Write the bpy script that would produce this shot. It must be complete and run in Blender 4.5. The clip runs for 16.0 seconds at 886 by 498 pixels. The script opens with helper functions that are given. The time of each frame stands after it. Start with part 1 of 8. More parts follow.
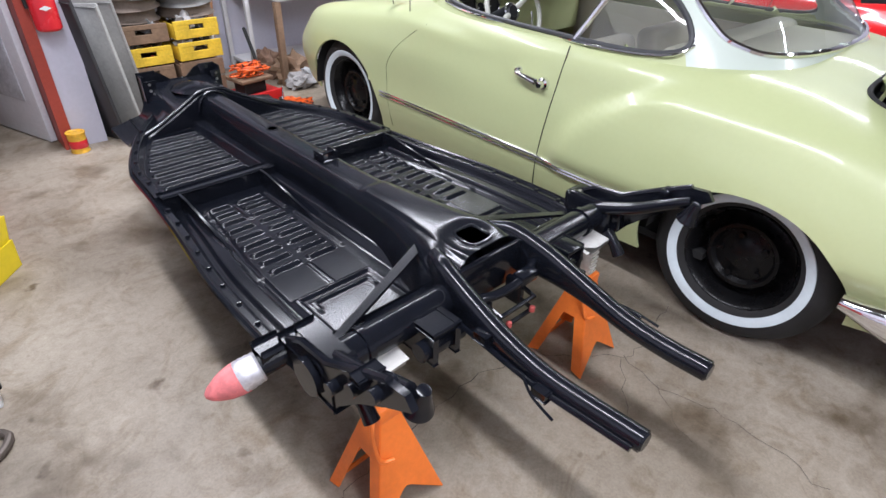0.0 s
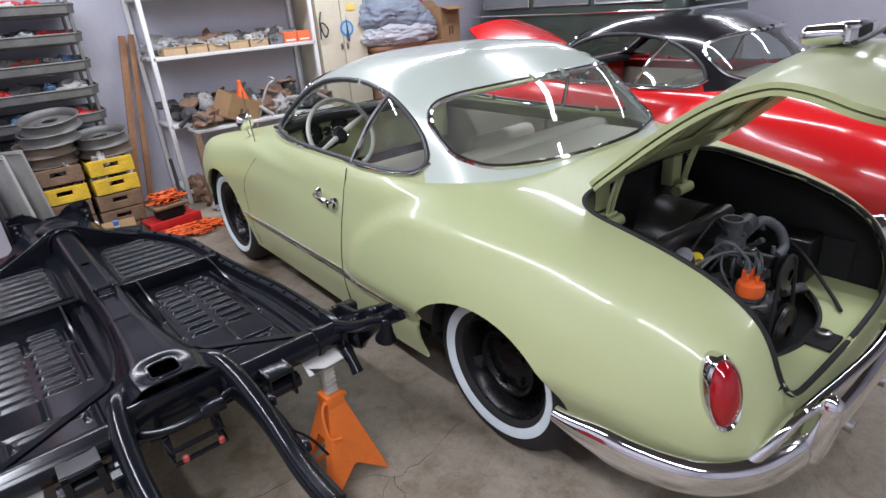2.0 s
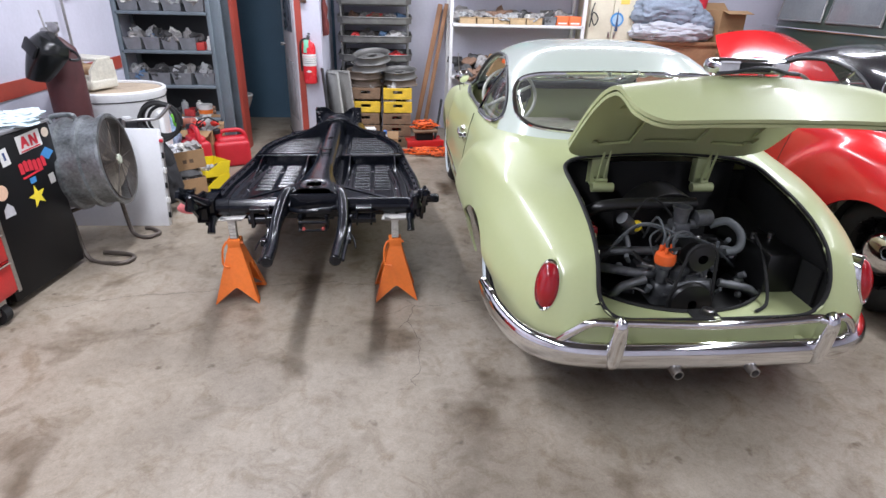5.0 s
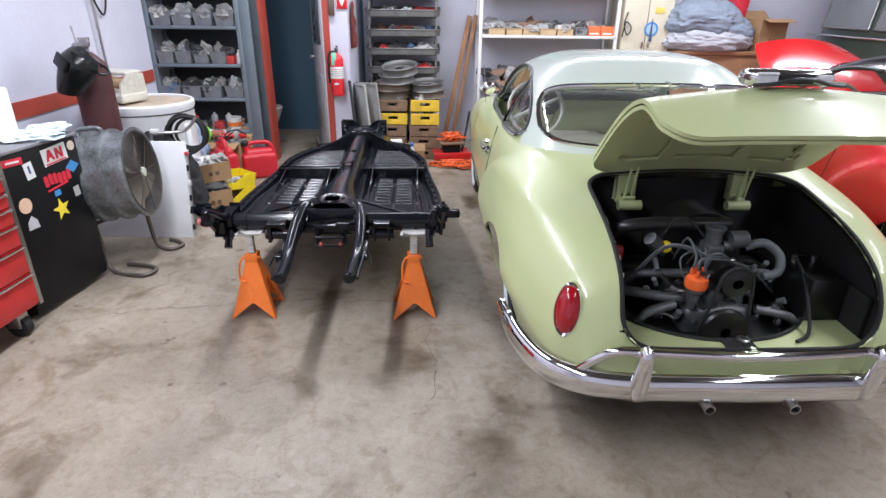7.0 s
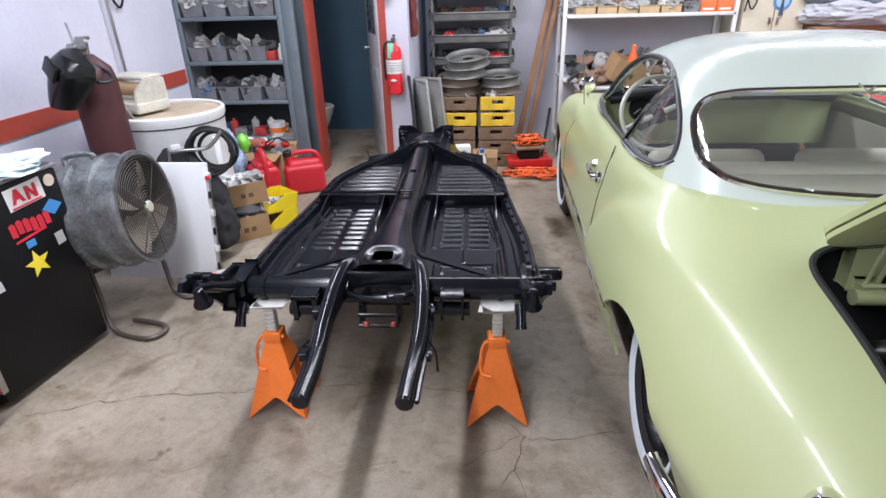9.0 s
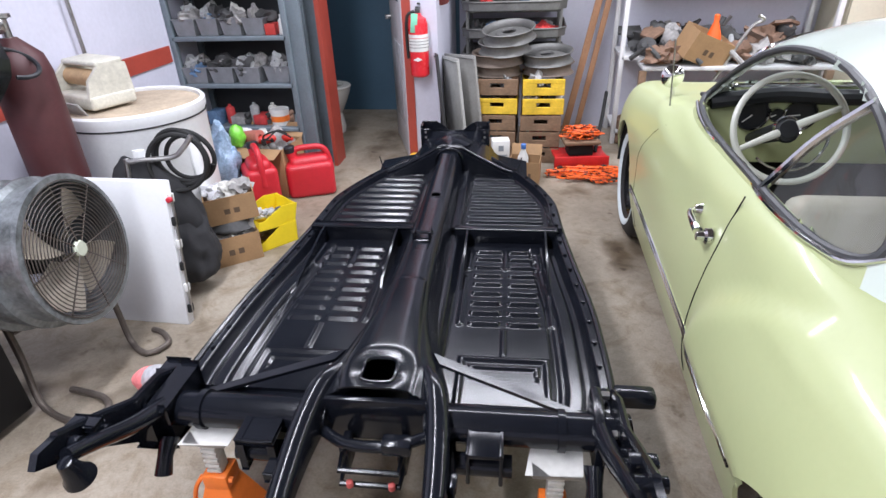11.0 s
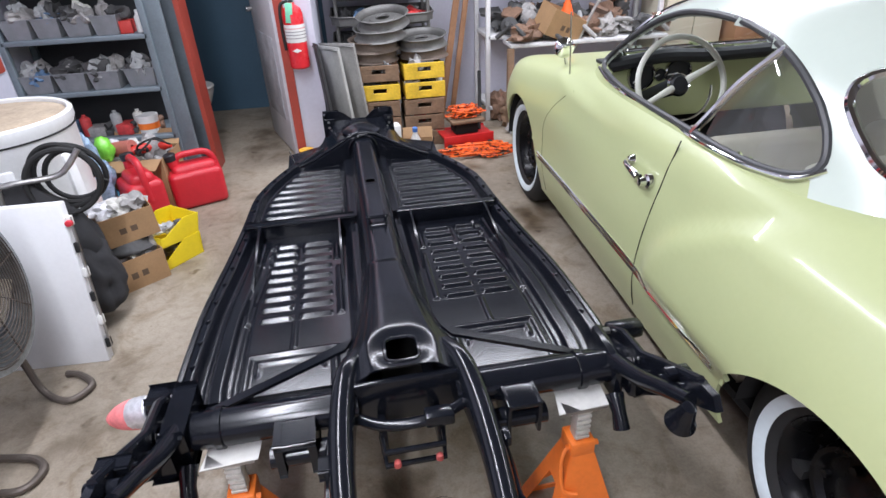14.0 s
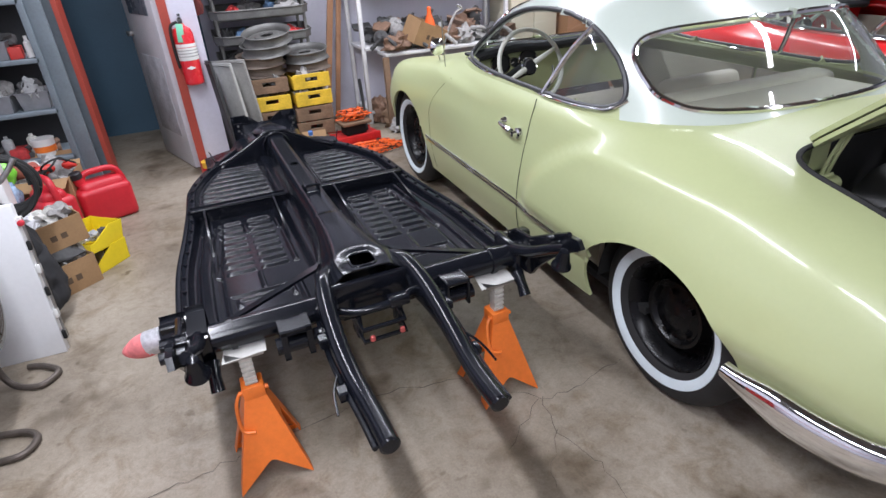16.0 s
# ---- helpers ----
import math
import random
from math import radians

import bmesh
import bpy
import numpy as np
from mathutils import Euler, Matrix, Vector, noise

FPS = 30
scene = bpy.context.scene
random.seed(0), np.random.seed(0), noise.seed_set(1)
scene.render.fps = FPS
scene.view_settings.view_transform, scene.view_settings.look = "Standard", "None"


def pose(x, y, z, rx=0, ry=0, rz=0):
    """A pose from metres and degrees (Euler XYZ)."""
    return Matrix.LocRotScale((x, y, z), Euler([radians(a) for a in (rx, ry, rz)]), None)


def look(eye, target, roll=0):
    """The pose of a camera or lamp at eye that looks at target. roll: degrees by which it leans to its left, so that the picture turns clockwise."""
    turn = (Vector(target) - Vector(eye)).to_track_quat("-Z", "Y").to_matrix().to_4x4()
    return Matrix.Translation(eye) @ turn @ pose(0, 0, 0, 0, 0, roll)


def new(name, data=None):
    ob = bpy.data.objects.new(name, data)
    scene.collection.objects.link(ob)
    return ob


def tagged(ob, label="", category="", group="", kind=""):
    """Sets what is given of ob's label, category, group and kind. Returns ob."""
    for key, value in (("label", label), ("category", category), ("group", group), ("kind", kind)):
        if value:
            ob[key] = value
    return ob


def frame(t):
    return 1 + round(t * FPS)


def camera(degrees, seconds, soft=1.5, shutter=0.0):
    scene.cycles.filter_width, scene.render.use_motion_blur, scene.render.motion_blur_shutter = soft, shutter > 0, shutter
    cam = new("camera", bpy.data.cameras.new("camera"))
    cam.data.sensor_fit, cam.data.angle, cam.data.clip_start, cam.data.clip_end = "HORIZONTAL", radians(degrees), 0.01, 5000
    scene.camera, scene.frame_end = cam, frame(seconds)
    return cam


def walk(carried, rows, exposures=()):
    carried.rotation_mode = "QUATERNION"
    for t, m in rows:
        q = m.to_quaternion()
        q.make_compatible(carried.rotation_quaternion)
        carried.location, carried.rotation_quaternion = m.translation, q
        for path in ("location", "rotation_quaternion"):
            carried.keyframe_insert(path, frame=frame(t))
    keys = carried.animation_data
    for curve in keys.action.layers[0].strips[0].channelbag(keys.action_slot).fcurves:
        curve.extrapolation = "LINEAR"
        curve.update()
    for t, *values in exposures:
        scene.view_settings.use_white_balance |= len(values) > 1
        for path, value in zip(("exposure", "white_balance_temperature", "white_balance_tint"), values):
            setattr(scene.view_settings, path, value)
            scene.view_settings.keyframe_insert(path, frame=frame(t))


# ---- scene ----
cam = camera(76.8, 16.0)
PATH = [
    (0, (-1.934, -0.53, 1.429), (-0.789, 0.692, 0.337), 1.7),
    (0.5, (-1.84, -0.646, 1.456), (-0.845, 0.732, 0.402), -6.0),
    (1, (-1.63, -0.903, 1.472), (-0.594, 0.534, 0.544), -8.9),
    (1.5, (-1.344, -1.075, 1.47), (-0.161, 0.328, 0.674), -8.7),
    (2, (-1.148, -1.197, 1.517), (-0.014, 0.236, 0.706), -4.5),
    (2.5, (-1.022, -1.459, 1.492), (-0.237, 0.101, 0.517), 2.6),
    (3, (-0.979, -1.794, 1.555), (-0.462, -0.086, 0.652), 0.6),
    (3.5, (-0.93, -2.048, 1.579), (-0.407, -0.317, 0.724), 0.4),
    (4, (-0.77, -2.267, 1.568), (-0.366, -0.495, 0.734), 1.2),
    (6.5, (-0.402, -2.676, 1.581), (-0.342, -0.861, 0.742), 0.6),
    (7, (-0.444, -2.455, 1.568), (-0.39, -0.625, 0.761), 0.8),
    (7.5, (-0.51, -2.212, 1.575), (-0.495, -0.385, 0.762), 0.1),
    (8, (-0.538, -1.992, 1.547), (-0.646, -0.175, 0.719), -1.0),
    (8.5, (-0.53, -1.73, 1.55), (-0.676, 0.081, 0.714), -1.2),
    (9, (-0.56, -1.489, 1.527), (-0.717, 0.313, 0.673), -1.6),
    (11.5, (-0.678, -0.415, 1.528), (-0.951, 1.309, 0.551), -2.1),
    (12, (-0.735, -0.244, 1.531), (-0.904, 1.491, 0.551), -1.3),
    (12.5, (-0.734, -0.23, 1.524), (-0.798, 1.503, 0.527), -0.0),
    (13, (-0.725, -0.38, 1.511), (-0.766, 1.337, 0.488), -0.9),
    (13.5, (-0.786, -0.528, 1.53), (-0.748, 1.19, 0.507), -0.7),
    (14, (-0.99, -0.689, 1.511), (-0.75, 1.023, 0.504), -2.6),
    (14.5, (-1.133, -0.849, 1.525), (-0.739, 0.843, 0.534), -1.0),
    (15, (-1.18, -1.065, 1.513), (-0.742, 0.615, 0.519), -3.7),
    (15.5, (-1.268, -1.149, 1.525), (-0.738, 0.524, 0.565), -2.5),
    (16, (-1.301, -1.205, 1.505), (-0.65, 0.424, 0.545), -3.4),
]
walk(cam, [(t, look(eye, target, roll)) for t, eye, target, roll in PATH], [(0.0, 0.1), (1.0, 0.08), (1.5, -0.26), (2.0, -0.28), (3.0, -0.02), (4.0, 0.0), (9.0, 0.0), (11.5, 0.2), (12.5, 0.17), (13.5, 0.16), (14.5, -0.02), (16.0, -0.05)])

# ---- light ----
world = bpy.data.worlds.new("world")
scene.world = world
world.use_nodes = True
world.node_tree.nodes["Background"].inputs[0].default_value = (0.75, 0.8, 0.9, 1)
world.node_tree.nodes["Background"].inputs[1].default_value = 0.15
CEIL = 2.9


def tube_lamp(x, y, length, power, along_y=True):
    data = bpy.data.lights.new("tube_light", "AREA")
    data.shape, data.size, data.size_y, data.energy, data.color = "RECTANGLE", 0.11, length, power, (0.935, 0.955, 1.075)
    ob = new("tube_light", data)
    ob.matrix_world = pose(x, y, CEIL - 0.14, 0, 0, 0 if along_y else 90)
    return ob


LAMPS = [(-1.65, 0.5, True, 80), (-1.65, -2.3, True, 80), (2.1, 0.5, True, 55), (2.1, -2.3, True, 55), (5.0, 0.5, True, 38), (-0.86, 2.90, False, 70), (1.6, 3.0, False, 62), (4.3, 3.0, False, 40)]
for lx, ly, al, power in LAMPS:
    tube_lamp(lx, ly, 2.3, power, al)

# ---- materials ----


class Nodes:
    def __init__(self, name):
        self.mat = bpy.data.materials.new(name)
        self.mat.use_nodes = True
        self.t = self.mat.node_tree
        self.b = self.t.nodes["Principled BSDF"]

    def add(self, kind, **values):
        n = self.t.nodes.new(kind)
        for k, v in values.items():
            n.inputs[k.replace("_", " ")].default_value = v
        return n

    def link(self, a, b):
        self.t.links.new(a, b)

    def ramp(self, source, stops):
        r = self.t.nodes.new("ShaderNodeValToRGB")
        e = r.color_ramp.elements
        while len(e) < len(stops):
            e.new(0.5)
        for i, (p, c) in enumerate(stops):
            e[i].position, e[i].color = p, (c[0], c[1], c[2], 1)
        self.link(source, r.inputs[0])
        return r.outputs[0]

    def coords(self):
        return self.t.nodes.new("ShaderNodeTexCoord").outputs["Object"]

    def noise(self, scale, detail=4, rough=0.6):
        n = self.add("ShaderNodeTexNoise", Scale=scale, Detail=detail, Roughness=rough)
        self.link(self.coords(), n.inputs["Vector"])
        return n.outputs["Fac"]

    def bump(self, height, strength, distance=0.002):
        n = self.add("ShaderNodeBump", Strength=strength, Distance=distance)
        self.link(height, n.inputs["Height"])
        self.link(n.outputs[0], self.b.inputs["Normal"])


def shade(c, k):
    return tuple(min(1, v * k) for v in c)


MATS = {}


def surface(name, colour, rough=0.5, metal=0.0, vary=0.15, scale=6, grain=60, bump=0.1, coat=0.0, dist=0.001, spec=0.5):
    """A painted, dusty or worn surface: large stains and fine grain."""
    if name in MATS:
        return MATS[name]
    m = Nodes(name)
    big, fine = m.noise(scale), m.noise(grain, 2)
    mix = m.add("ShaderNodeMath")
    mix.operation = "MULTIPLY_ADD"
    mix.inputs[1].default_value = 0.35
    m.link(fine, mix.inputs[0])
    sub = m.add("ShaderNodeMath")
    sub.operation = "MULTIPLY"
    sub.inputs[1].default_value = 0.65
    m.link(big, sub.inputs[0])
    m.link(sub.outputs[0], mix.inputs[2])
    m.link(m.ramp(mix.outputs[0], [(0.3, shade(colour, 1 - vary)), (0.7, shade(colour, 1 + vary))]), m.b.inputs["Base Color"])
    rr = m.add("ShaderNodeMapRange")
    rr.inputs["To Min"].default_value, rr.inputs["To Max"].default_value = max(0.02, rough - 0.12 * rough), min(1, rough + 0.3 * rough)
    m.link(big, rr.inputs["Value"])
    m.link(rr.outputs[0], m.b.inputs["Roughness"])
    m.b.inputs["Metallic"].default_value = metal
    m.b.inputs["Coat Weight"].default_value = coat
    m.b.inputs["Specular IOR Level"].default_value = spec
    m.b.inputs["Coat Roughness"].default_value = 0.07
    if bump:
        m.bump(fine, bump, dist)
    MATS[name] = m.mat
    return m.mat


def glass(name, tint=(0.9, 0.95, 0.93)):
    m = Nodes(name)
    out = m.t.nodes["Material Output"]
    clear = m.add("ShaderNodeBsdfTransparent")
    clear.inputs[0].default_value = (*tint, 1)
    gloss = m.add("ShaderNodeBsdfGlossy", Roughness=0.02)
    edge = m.add("ShaderNodeLayerWeight", Blend=0.5)
    lift = m.add("ShaderNodeMath")
    lift.operation = "POWER"
    lift.inputs[1].default_value = 4.5
    m.link(edge.outputs["Facing"], lift.inputs[0])
    fres = m.add("ShaderNodeMapRange")
    fres.inputs["To Min"].default_value, fres.inputs["To Max"].default_value = 0.07, 0.85
    m.link(lift.outputs[0], fres.inputs["Value"])
    # pale diffuse veil in place of the hazy reflection on the panes
    veil = m.add("ShaderNodeBsdfDiffuse")
    veil.inputs[0].default_value = (0.62, 0.62, 0.60, 1)
    film = m.add("ShaderNodeMixShader")
    m.link(m.ramp(m.noise(3.0, 5), [(0.3, (0.04, 0.04, 0.04)), (0.7, (0.10, 0.10, 0.10))]), film.inputs[0])
    m.link(clear.outputs[0], film.inputs[1])
    m.link(veil.outputs[0], film.inputs[2])
    mix = m.add("ShaderNodeMixShader")
    m.link(fres.outputs[0], mix.inputs[0])
    m.link(film.outputs[0], mix.inputs[1])
    m.link(gloss.outputs[0], mix.inputs[2])
    m.link(mix.outputs[0], out.inputs[0])
    MATS[name] = m.mat
    return m.mat


def concrete():
    m = Nodes("concrete")
    co = m.coords()

    def nz(scale, detail=5, rough=0.6, dist=0.0):
        n = m.add("ShaderNodeTexNoise", Scale=scale, Detail=detail, Roughness=rough, Distortion=dist)
        m.link(co, n.inputs["Vector"])
        return n.outputs["Fac"]

    base = m.ramp(nz(1.1, 6), [(0.3, (0.20, 0.168, 0.128)), (0.52, (0.325, 0.28, 0.22)), (0.72, (0.42, 0.37, 0.30))])
    stain = m.ramp(nz(2.6, 3, 0.5, 0.4), [(0.28, (0.34, 0.28, 0.21)), (0.44, (1, 1, 1))])
    blot = m.ramp(nz(9, 3, 0.5), [(0.24, (0.40, 0.34, 0.28)), (0.33, (1, 1, 1))])
    grit = m.ramp(nz(120, 3, 0.7), [(0.35, (0.86, 0.86, 0.86)), (0.7, (1.05, 1.05, 1.05))])
    mott = m.ramp(nz(26, 5, 0.75, 0.6), [(0.32, (0.82, 0.80, 0.76)), (0.5, (0.98, 0.97, 0.96)), (0.68, (1.08, 1.08, 1.08))])
    scuff = m.ramp(nz(5, 6, 0.7, 1.2), [(0.34, (0.74, 0.69, 0.62)), (0.5, (1, 1, 1))])
    last = base
    for layer in (stain, blot, mott, scuff, grit):
        mx = m.t.nodes.new("ShaderNodeMix")
        mx.data_type, mx.blend_type = "RGBA", "MULTIPLY"
        mx.inputs[0].default_value = 1
        m.link(last, mx.inputs[6])
        m.link(layer, mx.inputs[7])
        last = mx.outputs[2]
    m.link(last, m.b.inputs["Base Color"])
    rr = m.add("ShaderNodeMapRange")
    rr.inputs["To Min"].default_value, rr.inputs["To Max"].default_value = 0.36, 0.62
    m.link(nz(2.0, 4), rr.inputs["Value"])
    m.link(rr.outputs[0], m.b.inputs["Roughness"])
    m.bump(nz(90, 4, 0.7), 0.12, 0.002)
    return m.mat


CONCRETE = concrete()
GREEN = surface("green_paint", (0.465, 0.515, 0.268), 0.32, vary=0.03, scale=2, bump=0, coat=0.35)
ROOFWHITE = surface("pale_roof_paint", (0.58, 0.65, 0.575), 0.22, vary=0.02, scale=2, bump=0, coat=0.6)
RED = surface("red_paint", (0.62, 0.012, 0.015), 0.2, vary=0.03, scale=2, bump=0, coat=0.7)
BLACKGLOSS = surface("black_gloss_paint", (0.010, 0.010, 0.012), 0.2, vary=0.2, scale=5, bump=0.02, coat=0.6)
CHASSIS = surface("satin_black_chassis_paint", (0.0058, 0.0068, 0.0100), 0.165, vary=0.3, scale=7, grain=140, bump=0.03, spec=0.36)
RUBBER = surface("black_rubber", (0.012, 0.012, 0.012), 0.7, vary=0.3, bump=0.1)
WHITEWALL = surface("whitewall_rubber", (0.62, 0.70, 0.73), 0.55, vary=0.08, bump=0.05)
CHROME = surface("chrome", (0.80, 0.80, 0.80), 0.07, metal=1.0, vary=0.05, bump=0)
STEEL = surface("worn_steel", (0.42, 0.41, 0.40), 0.35, metal=1.0, vary=0.3, bump=0.1)
ORANGE = surface("orange_stand_paint", (0.86, 0.20, 0.03), 0.38, vary=0.12, scale=9, bump=0.05)
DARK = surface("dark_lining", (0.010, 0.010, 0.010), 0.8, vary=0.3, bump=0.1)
GLASS = glass("car_glass")
WALLPAINT = surface("white_wall_paint", (0.56, 0.56, 0.645), 0.6, vary=0.09, scale=1.5, grain=40, bump=0.15)
CEILING = surface("ceiling_boards", (0.13, 0.125, 0.12), 0.8, vary=0.2, scale=1.5, bump=0.1)
REDTRIM = surface("red_trim_paint", (0.36, 0.055, 0.035), 0.45, vary=0.15, bump=0.05)
BLUEWALL = surface("blue_wall_paint", (0.05, 0.105, 0.155), 0.5, vary=0.15, scale=2, bump=0.05)

# ---- building blocks ----


def finish(bm, name, material, smooth=True, angle=35):
    me = bpy.data.meshes.new(name)
    bmesh.ops.recalc_face_normals(bm, faces=bm.faces)
    if smooth:
        lim = radians(angle)
        for f in bm.faces:
            f.smooth = True
        for e in bm.edges:
            if len(e.link_faces) == 2 and e.calc_face_angle(0) > lim:
                e.smooth = False
    bm.to_mesh(me)
    bm.free()
    for mm in material if isinstance(material, (list, tuple)) else [material]:
        me.materials.append(mm)
    return me


def part(name, bm, material, parent=None, label="", smooth=True, angle=35):
    ob = new(name, finish(bm, name, material, smooth, angle))
    if parent is not None:
        ob.parent = parent
    if label:
        ob["label"] = label
    return ob


def thing(name, label, category, m=None, group="", kind=""):
    ob = new(name)
    ob.empty_display_size = 0.1
    if m is not None:
        ob.matrix_basis = m
    return tagged(ob, label, category, group, kind)


def add_box(bm, x0, y0, z0, x1, y1, z1, bevel=0.0, m=None, seg=2):
    r = bmesh.ops.create_cube(bm, size=1)
    vs = r["verts"]
    for v in vs:
        v.co = Vector(((x0 + x1) / 2 + v.co.x * (x1 - x0), (y0 + y1) / 2 + v.co.y * (y1 - y0), (z0 + z1) / 2 + v.co.z * (z1 - z0)))
    fs = list({f for v in vs for f in v.link_faces})
    if bevel:
        es = list({e for f in fs for e in f.edges})
        b = bmesh.ops.bevel(bm, geom=es, offset=bevel, segments=seg, affect="EDGES", profile=0.5)
        vs = list({v for f in b["faces"] for v in f.verts} | {v for v in vs if v.is_valid})
        allv = set(vs)
        stack = list(vs)
        while stack:
            v = stack.pop()
            for e in v.link_edges:
                o = e.other_vert(v)
                if o not in allv:
                    allv.add(o)
                    stack.append(o)
        vs = list(allv)
    if m is not None:
        bmesh.ops.transform(bm, matrix=m, verts=vs)
    return vs


def box(x0, y0, z0, x1, y1, z1, bevel=0.0, m=None, seg=2):
    bm = bmesh.new()
    add_box(bm, x0, y0, z0, x1, y1, z1, bevel, m, seg)
    return bm


def add_cyl(bm, a, b, r0, r1=None, n=20, caps=True):
    a, b = Vector(a), Vector(b)
    d = b - a
    r = bmesh.ops.create_cone(bm, cap_ends=caps, segments=n, radius1=r0, radius2=r0 if r1 is None else r1, depth=d.length)
    bmesh.ops.transform(bm, matrix=Matrix.Translation((a + b) / 2) @ d.to_track_quat("Z", "Y").to_matrix().to_4x4(), verts=r["verts"])
    return r["verts"]


def cyl(a, b, r0, r1=None, n=20):
    bm = bmesh.new()
    add_cyl(bm, a, b, r0, r1, n)
    return bm


def smooth_path(pts, n=8, closed=False):
    pts = [Vector(p) for p in pts]
    out, k = [], len(pts)
    for i in range(k if closed else k - 1):
        p = [pts[(i + j) % k] if closed else pts[min(max(i + j, 0), k - 1)] for j in (-1, 0, 1, 2)]
        for s in range(n):
            t = s / n
            out.append(0.5 * ((2 * p[1]) + (p[2] - p[0]) * t + (2 * p[0] - 5 * p[1] + 4 * p[2] - p[3]) * t * t + (3 * p[1] - p[0] - 3 * p[2] + p[3]) * t ** 3))
    if not closed:
        out.append(pts[-1])
    return out


def add_tube(bm, pts, r, n=8, closed=False, up=(0, 0, 1), flat=1.0):
    """A tube swept along points; r is a radius or a list of them; flat squashes it along up."""
    pts = [Vector(p) for p in pts]
    k = len(pts)
    rings, last = [], None
    for i, p in enumerate(pts):
        a = pts[(i - 1) % k] if closed or i else p
        b = pts[(i + 1) % k] if closed or i < k - 1 else p
        d = (b - a).normalized()
        side = d.cross(last if last is not None else Vector(up))
        if side.length < 1e-4:
            side = d.orthogonal()
        side.normalize()
        nrm = side.cross(d)
        last = nrm if flat == 1.0 else Vector(up)
        rr = r[i] if isinstance(r, (list, tuple)) else r
        rings.append([bm.verts.new(p + rr * (math.cos(2 * math.pi * j / n) * side + flat * math.sin(2 * math.pi * j / n) * nrm)) for j in range(n)])
    for i in range(k if closed else k - 1):
        a, b = rings[i], rings[(i + 1) % k]
        for j in range(n):
            bm.faces.new((a[j], a[(j + 1) % n], b[(j + 1) % n], b[j]))
    if not closed:
        bm.faces.new(rings[0][::-1])
        bm.faces.new(rings[-1])
    return [v for q in rings for v in q]


def tube(pts, r, n=8, closed=False, up=(0, 0, 1), flat=1.0):
    bm = bmesh.new()
    add_tube(bm, pts, r, n, closed, up, flat)
    return bm


def add_lathe(bm, profile, m=None, n=40, closed=False):
    """Turns (radius, height) points round z."""
    rings = []
    for r, z in profile:
        if r < 1e-6:
            rings.append([bm.verts.new((0, 0, z))])
        else:
            rings.append([bm.verts.new((r * math.cos(2 * math.pi * j / n), r * math.sin(2 * math.pi * j / n), z)) for j in range(n)])
    pairs = list(zip(rings, rings[1:])) + ([(rings[-1], rings[0])] if closed else [])
    for a, b in pairs:
        for j in range(n):
            q = [a[j % len(a)], a[(j + 1) % n % len(a)], b[(j + 1) % n % len(b)], b[j % len(b)]]
            q = [v for i, v in enumerate(q) if v not in q[:i]]
            if len(q) > 2:
                bm.faces.new(q)
    vs = [v for g in rings for v in g]
    if m is not None:
        bmesh.ops.transform(bm, matrix=m, verts=vs)
    return vs


def lathe(profile, m=None, n=40, closed=False):
    bm = bmesh.new()
    add_lathe(bm, profile, m, n, closed)
    return bm


def add_prism(bm, outline, h0, h1, m=None):
    """An outline in x, y drawn up from h0 to h1."""
    lo = [bm.verts.new((x, y, h0)) for x, y in outline]
    hi = [bm.verts.new((x, y, h1)) for x, y in outline]
    bm.faces.new(lo[::-1])
    bm.faces.new(hi)
    for i in range(len(lo)):
        j = (i + 1) % len(lo)
        bm.faces.new((lo[i], lo[j], hi[j], hi[i]))
    if m is not None:
        bmesh.ops.transform(bm, matrix=m, verts=lo + hi)
    return lo + hi


def prism(outline, h0, h1, m=None):
    bm = bmesh.new()
    add_prism(bm, outline, h0, h1, m)
    return bm


def keyed(*pairs):
    """A smooth curve through (place, value) pairs, in order of place."""
    xs, ys = [p[0] for p in pairs], [p[1] for p in pairs]
    k = len(xs)
    d = [(ys[i + 1] - ys[i]) / (xs[i + 1] - xs[i]) for i in range(k - 1)]
    tan = [d[0]] + [0 if d[i - 1] * d[i] <= 0 else 2 * d[i - 1] * d[i] / (d[i - 1] + d[i]) for i in range(1, k - 1)] + [d[-1]]

    def f(x):
        if x <= xs[0]:
            return ys[0]
        if x >= xs[-1]:
            return ys[-1]
        i = max(j for j in range(k - 1) if xs[j] <= x)
        h = xs[i + 1] - xs[i]
        t = (x - xs[i]) / h
        return (2 * t ** 3 - 3 * t * t + 1) * ys[i] + (t ** 3 - 2 * t * t + t) * h * tan[i] + (3 * t * t - 2 * t ** 3) * ys[i + 1] + (t ** 3 - t * t) * h * tan[i + 1]

    return f


def step(x):
    x = min(1, max(0, x))
    return x * x * (3 - 2 * x)


def poly_sdf(poly):
    """Signed distance from a closed outline in a plane, below zero inside."""
    edges = [(*poly[i], *poly[(i + 1) % len(poly)]) for i in range(len(poly))]

    def f(x, y):
        best, inside = 1e9, False
        for ax, ay, bx, by in edges:
            ex, ey, wx, wy = bx - ax, by - ay, x - ax, y - ay
            t = min(1, max(0, (wx * ex + wy * ey) / (ex * ex + ey * ey + 1e-12)))
            best = min(best, (wx - ex * t) ** 2 + (wy - ey * t) ** 2)
            if (ay > y) != (by > y) and x < ex * (y - ay) / ey + ax:
                inside = not inside
        return -math.sqrt(best) if inside else math.sqrt(best)

    return f


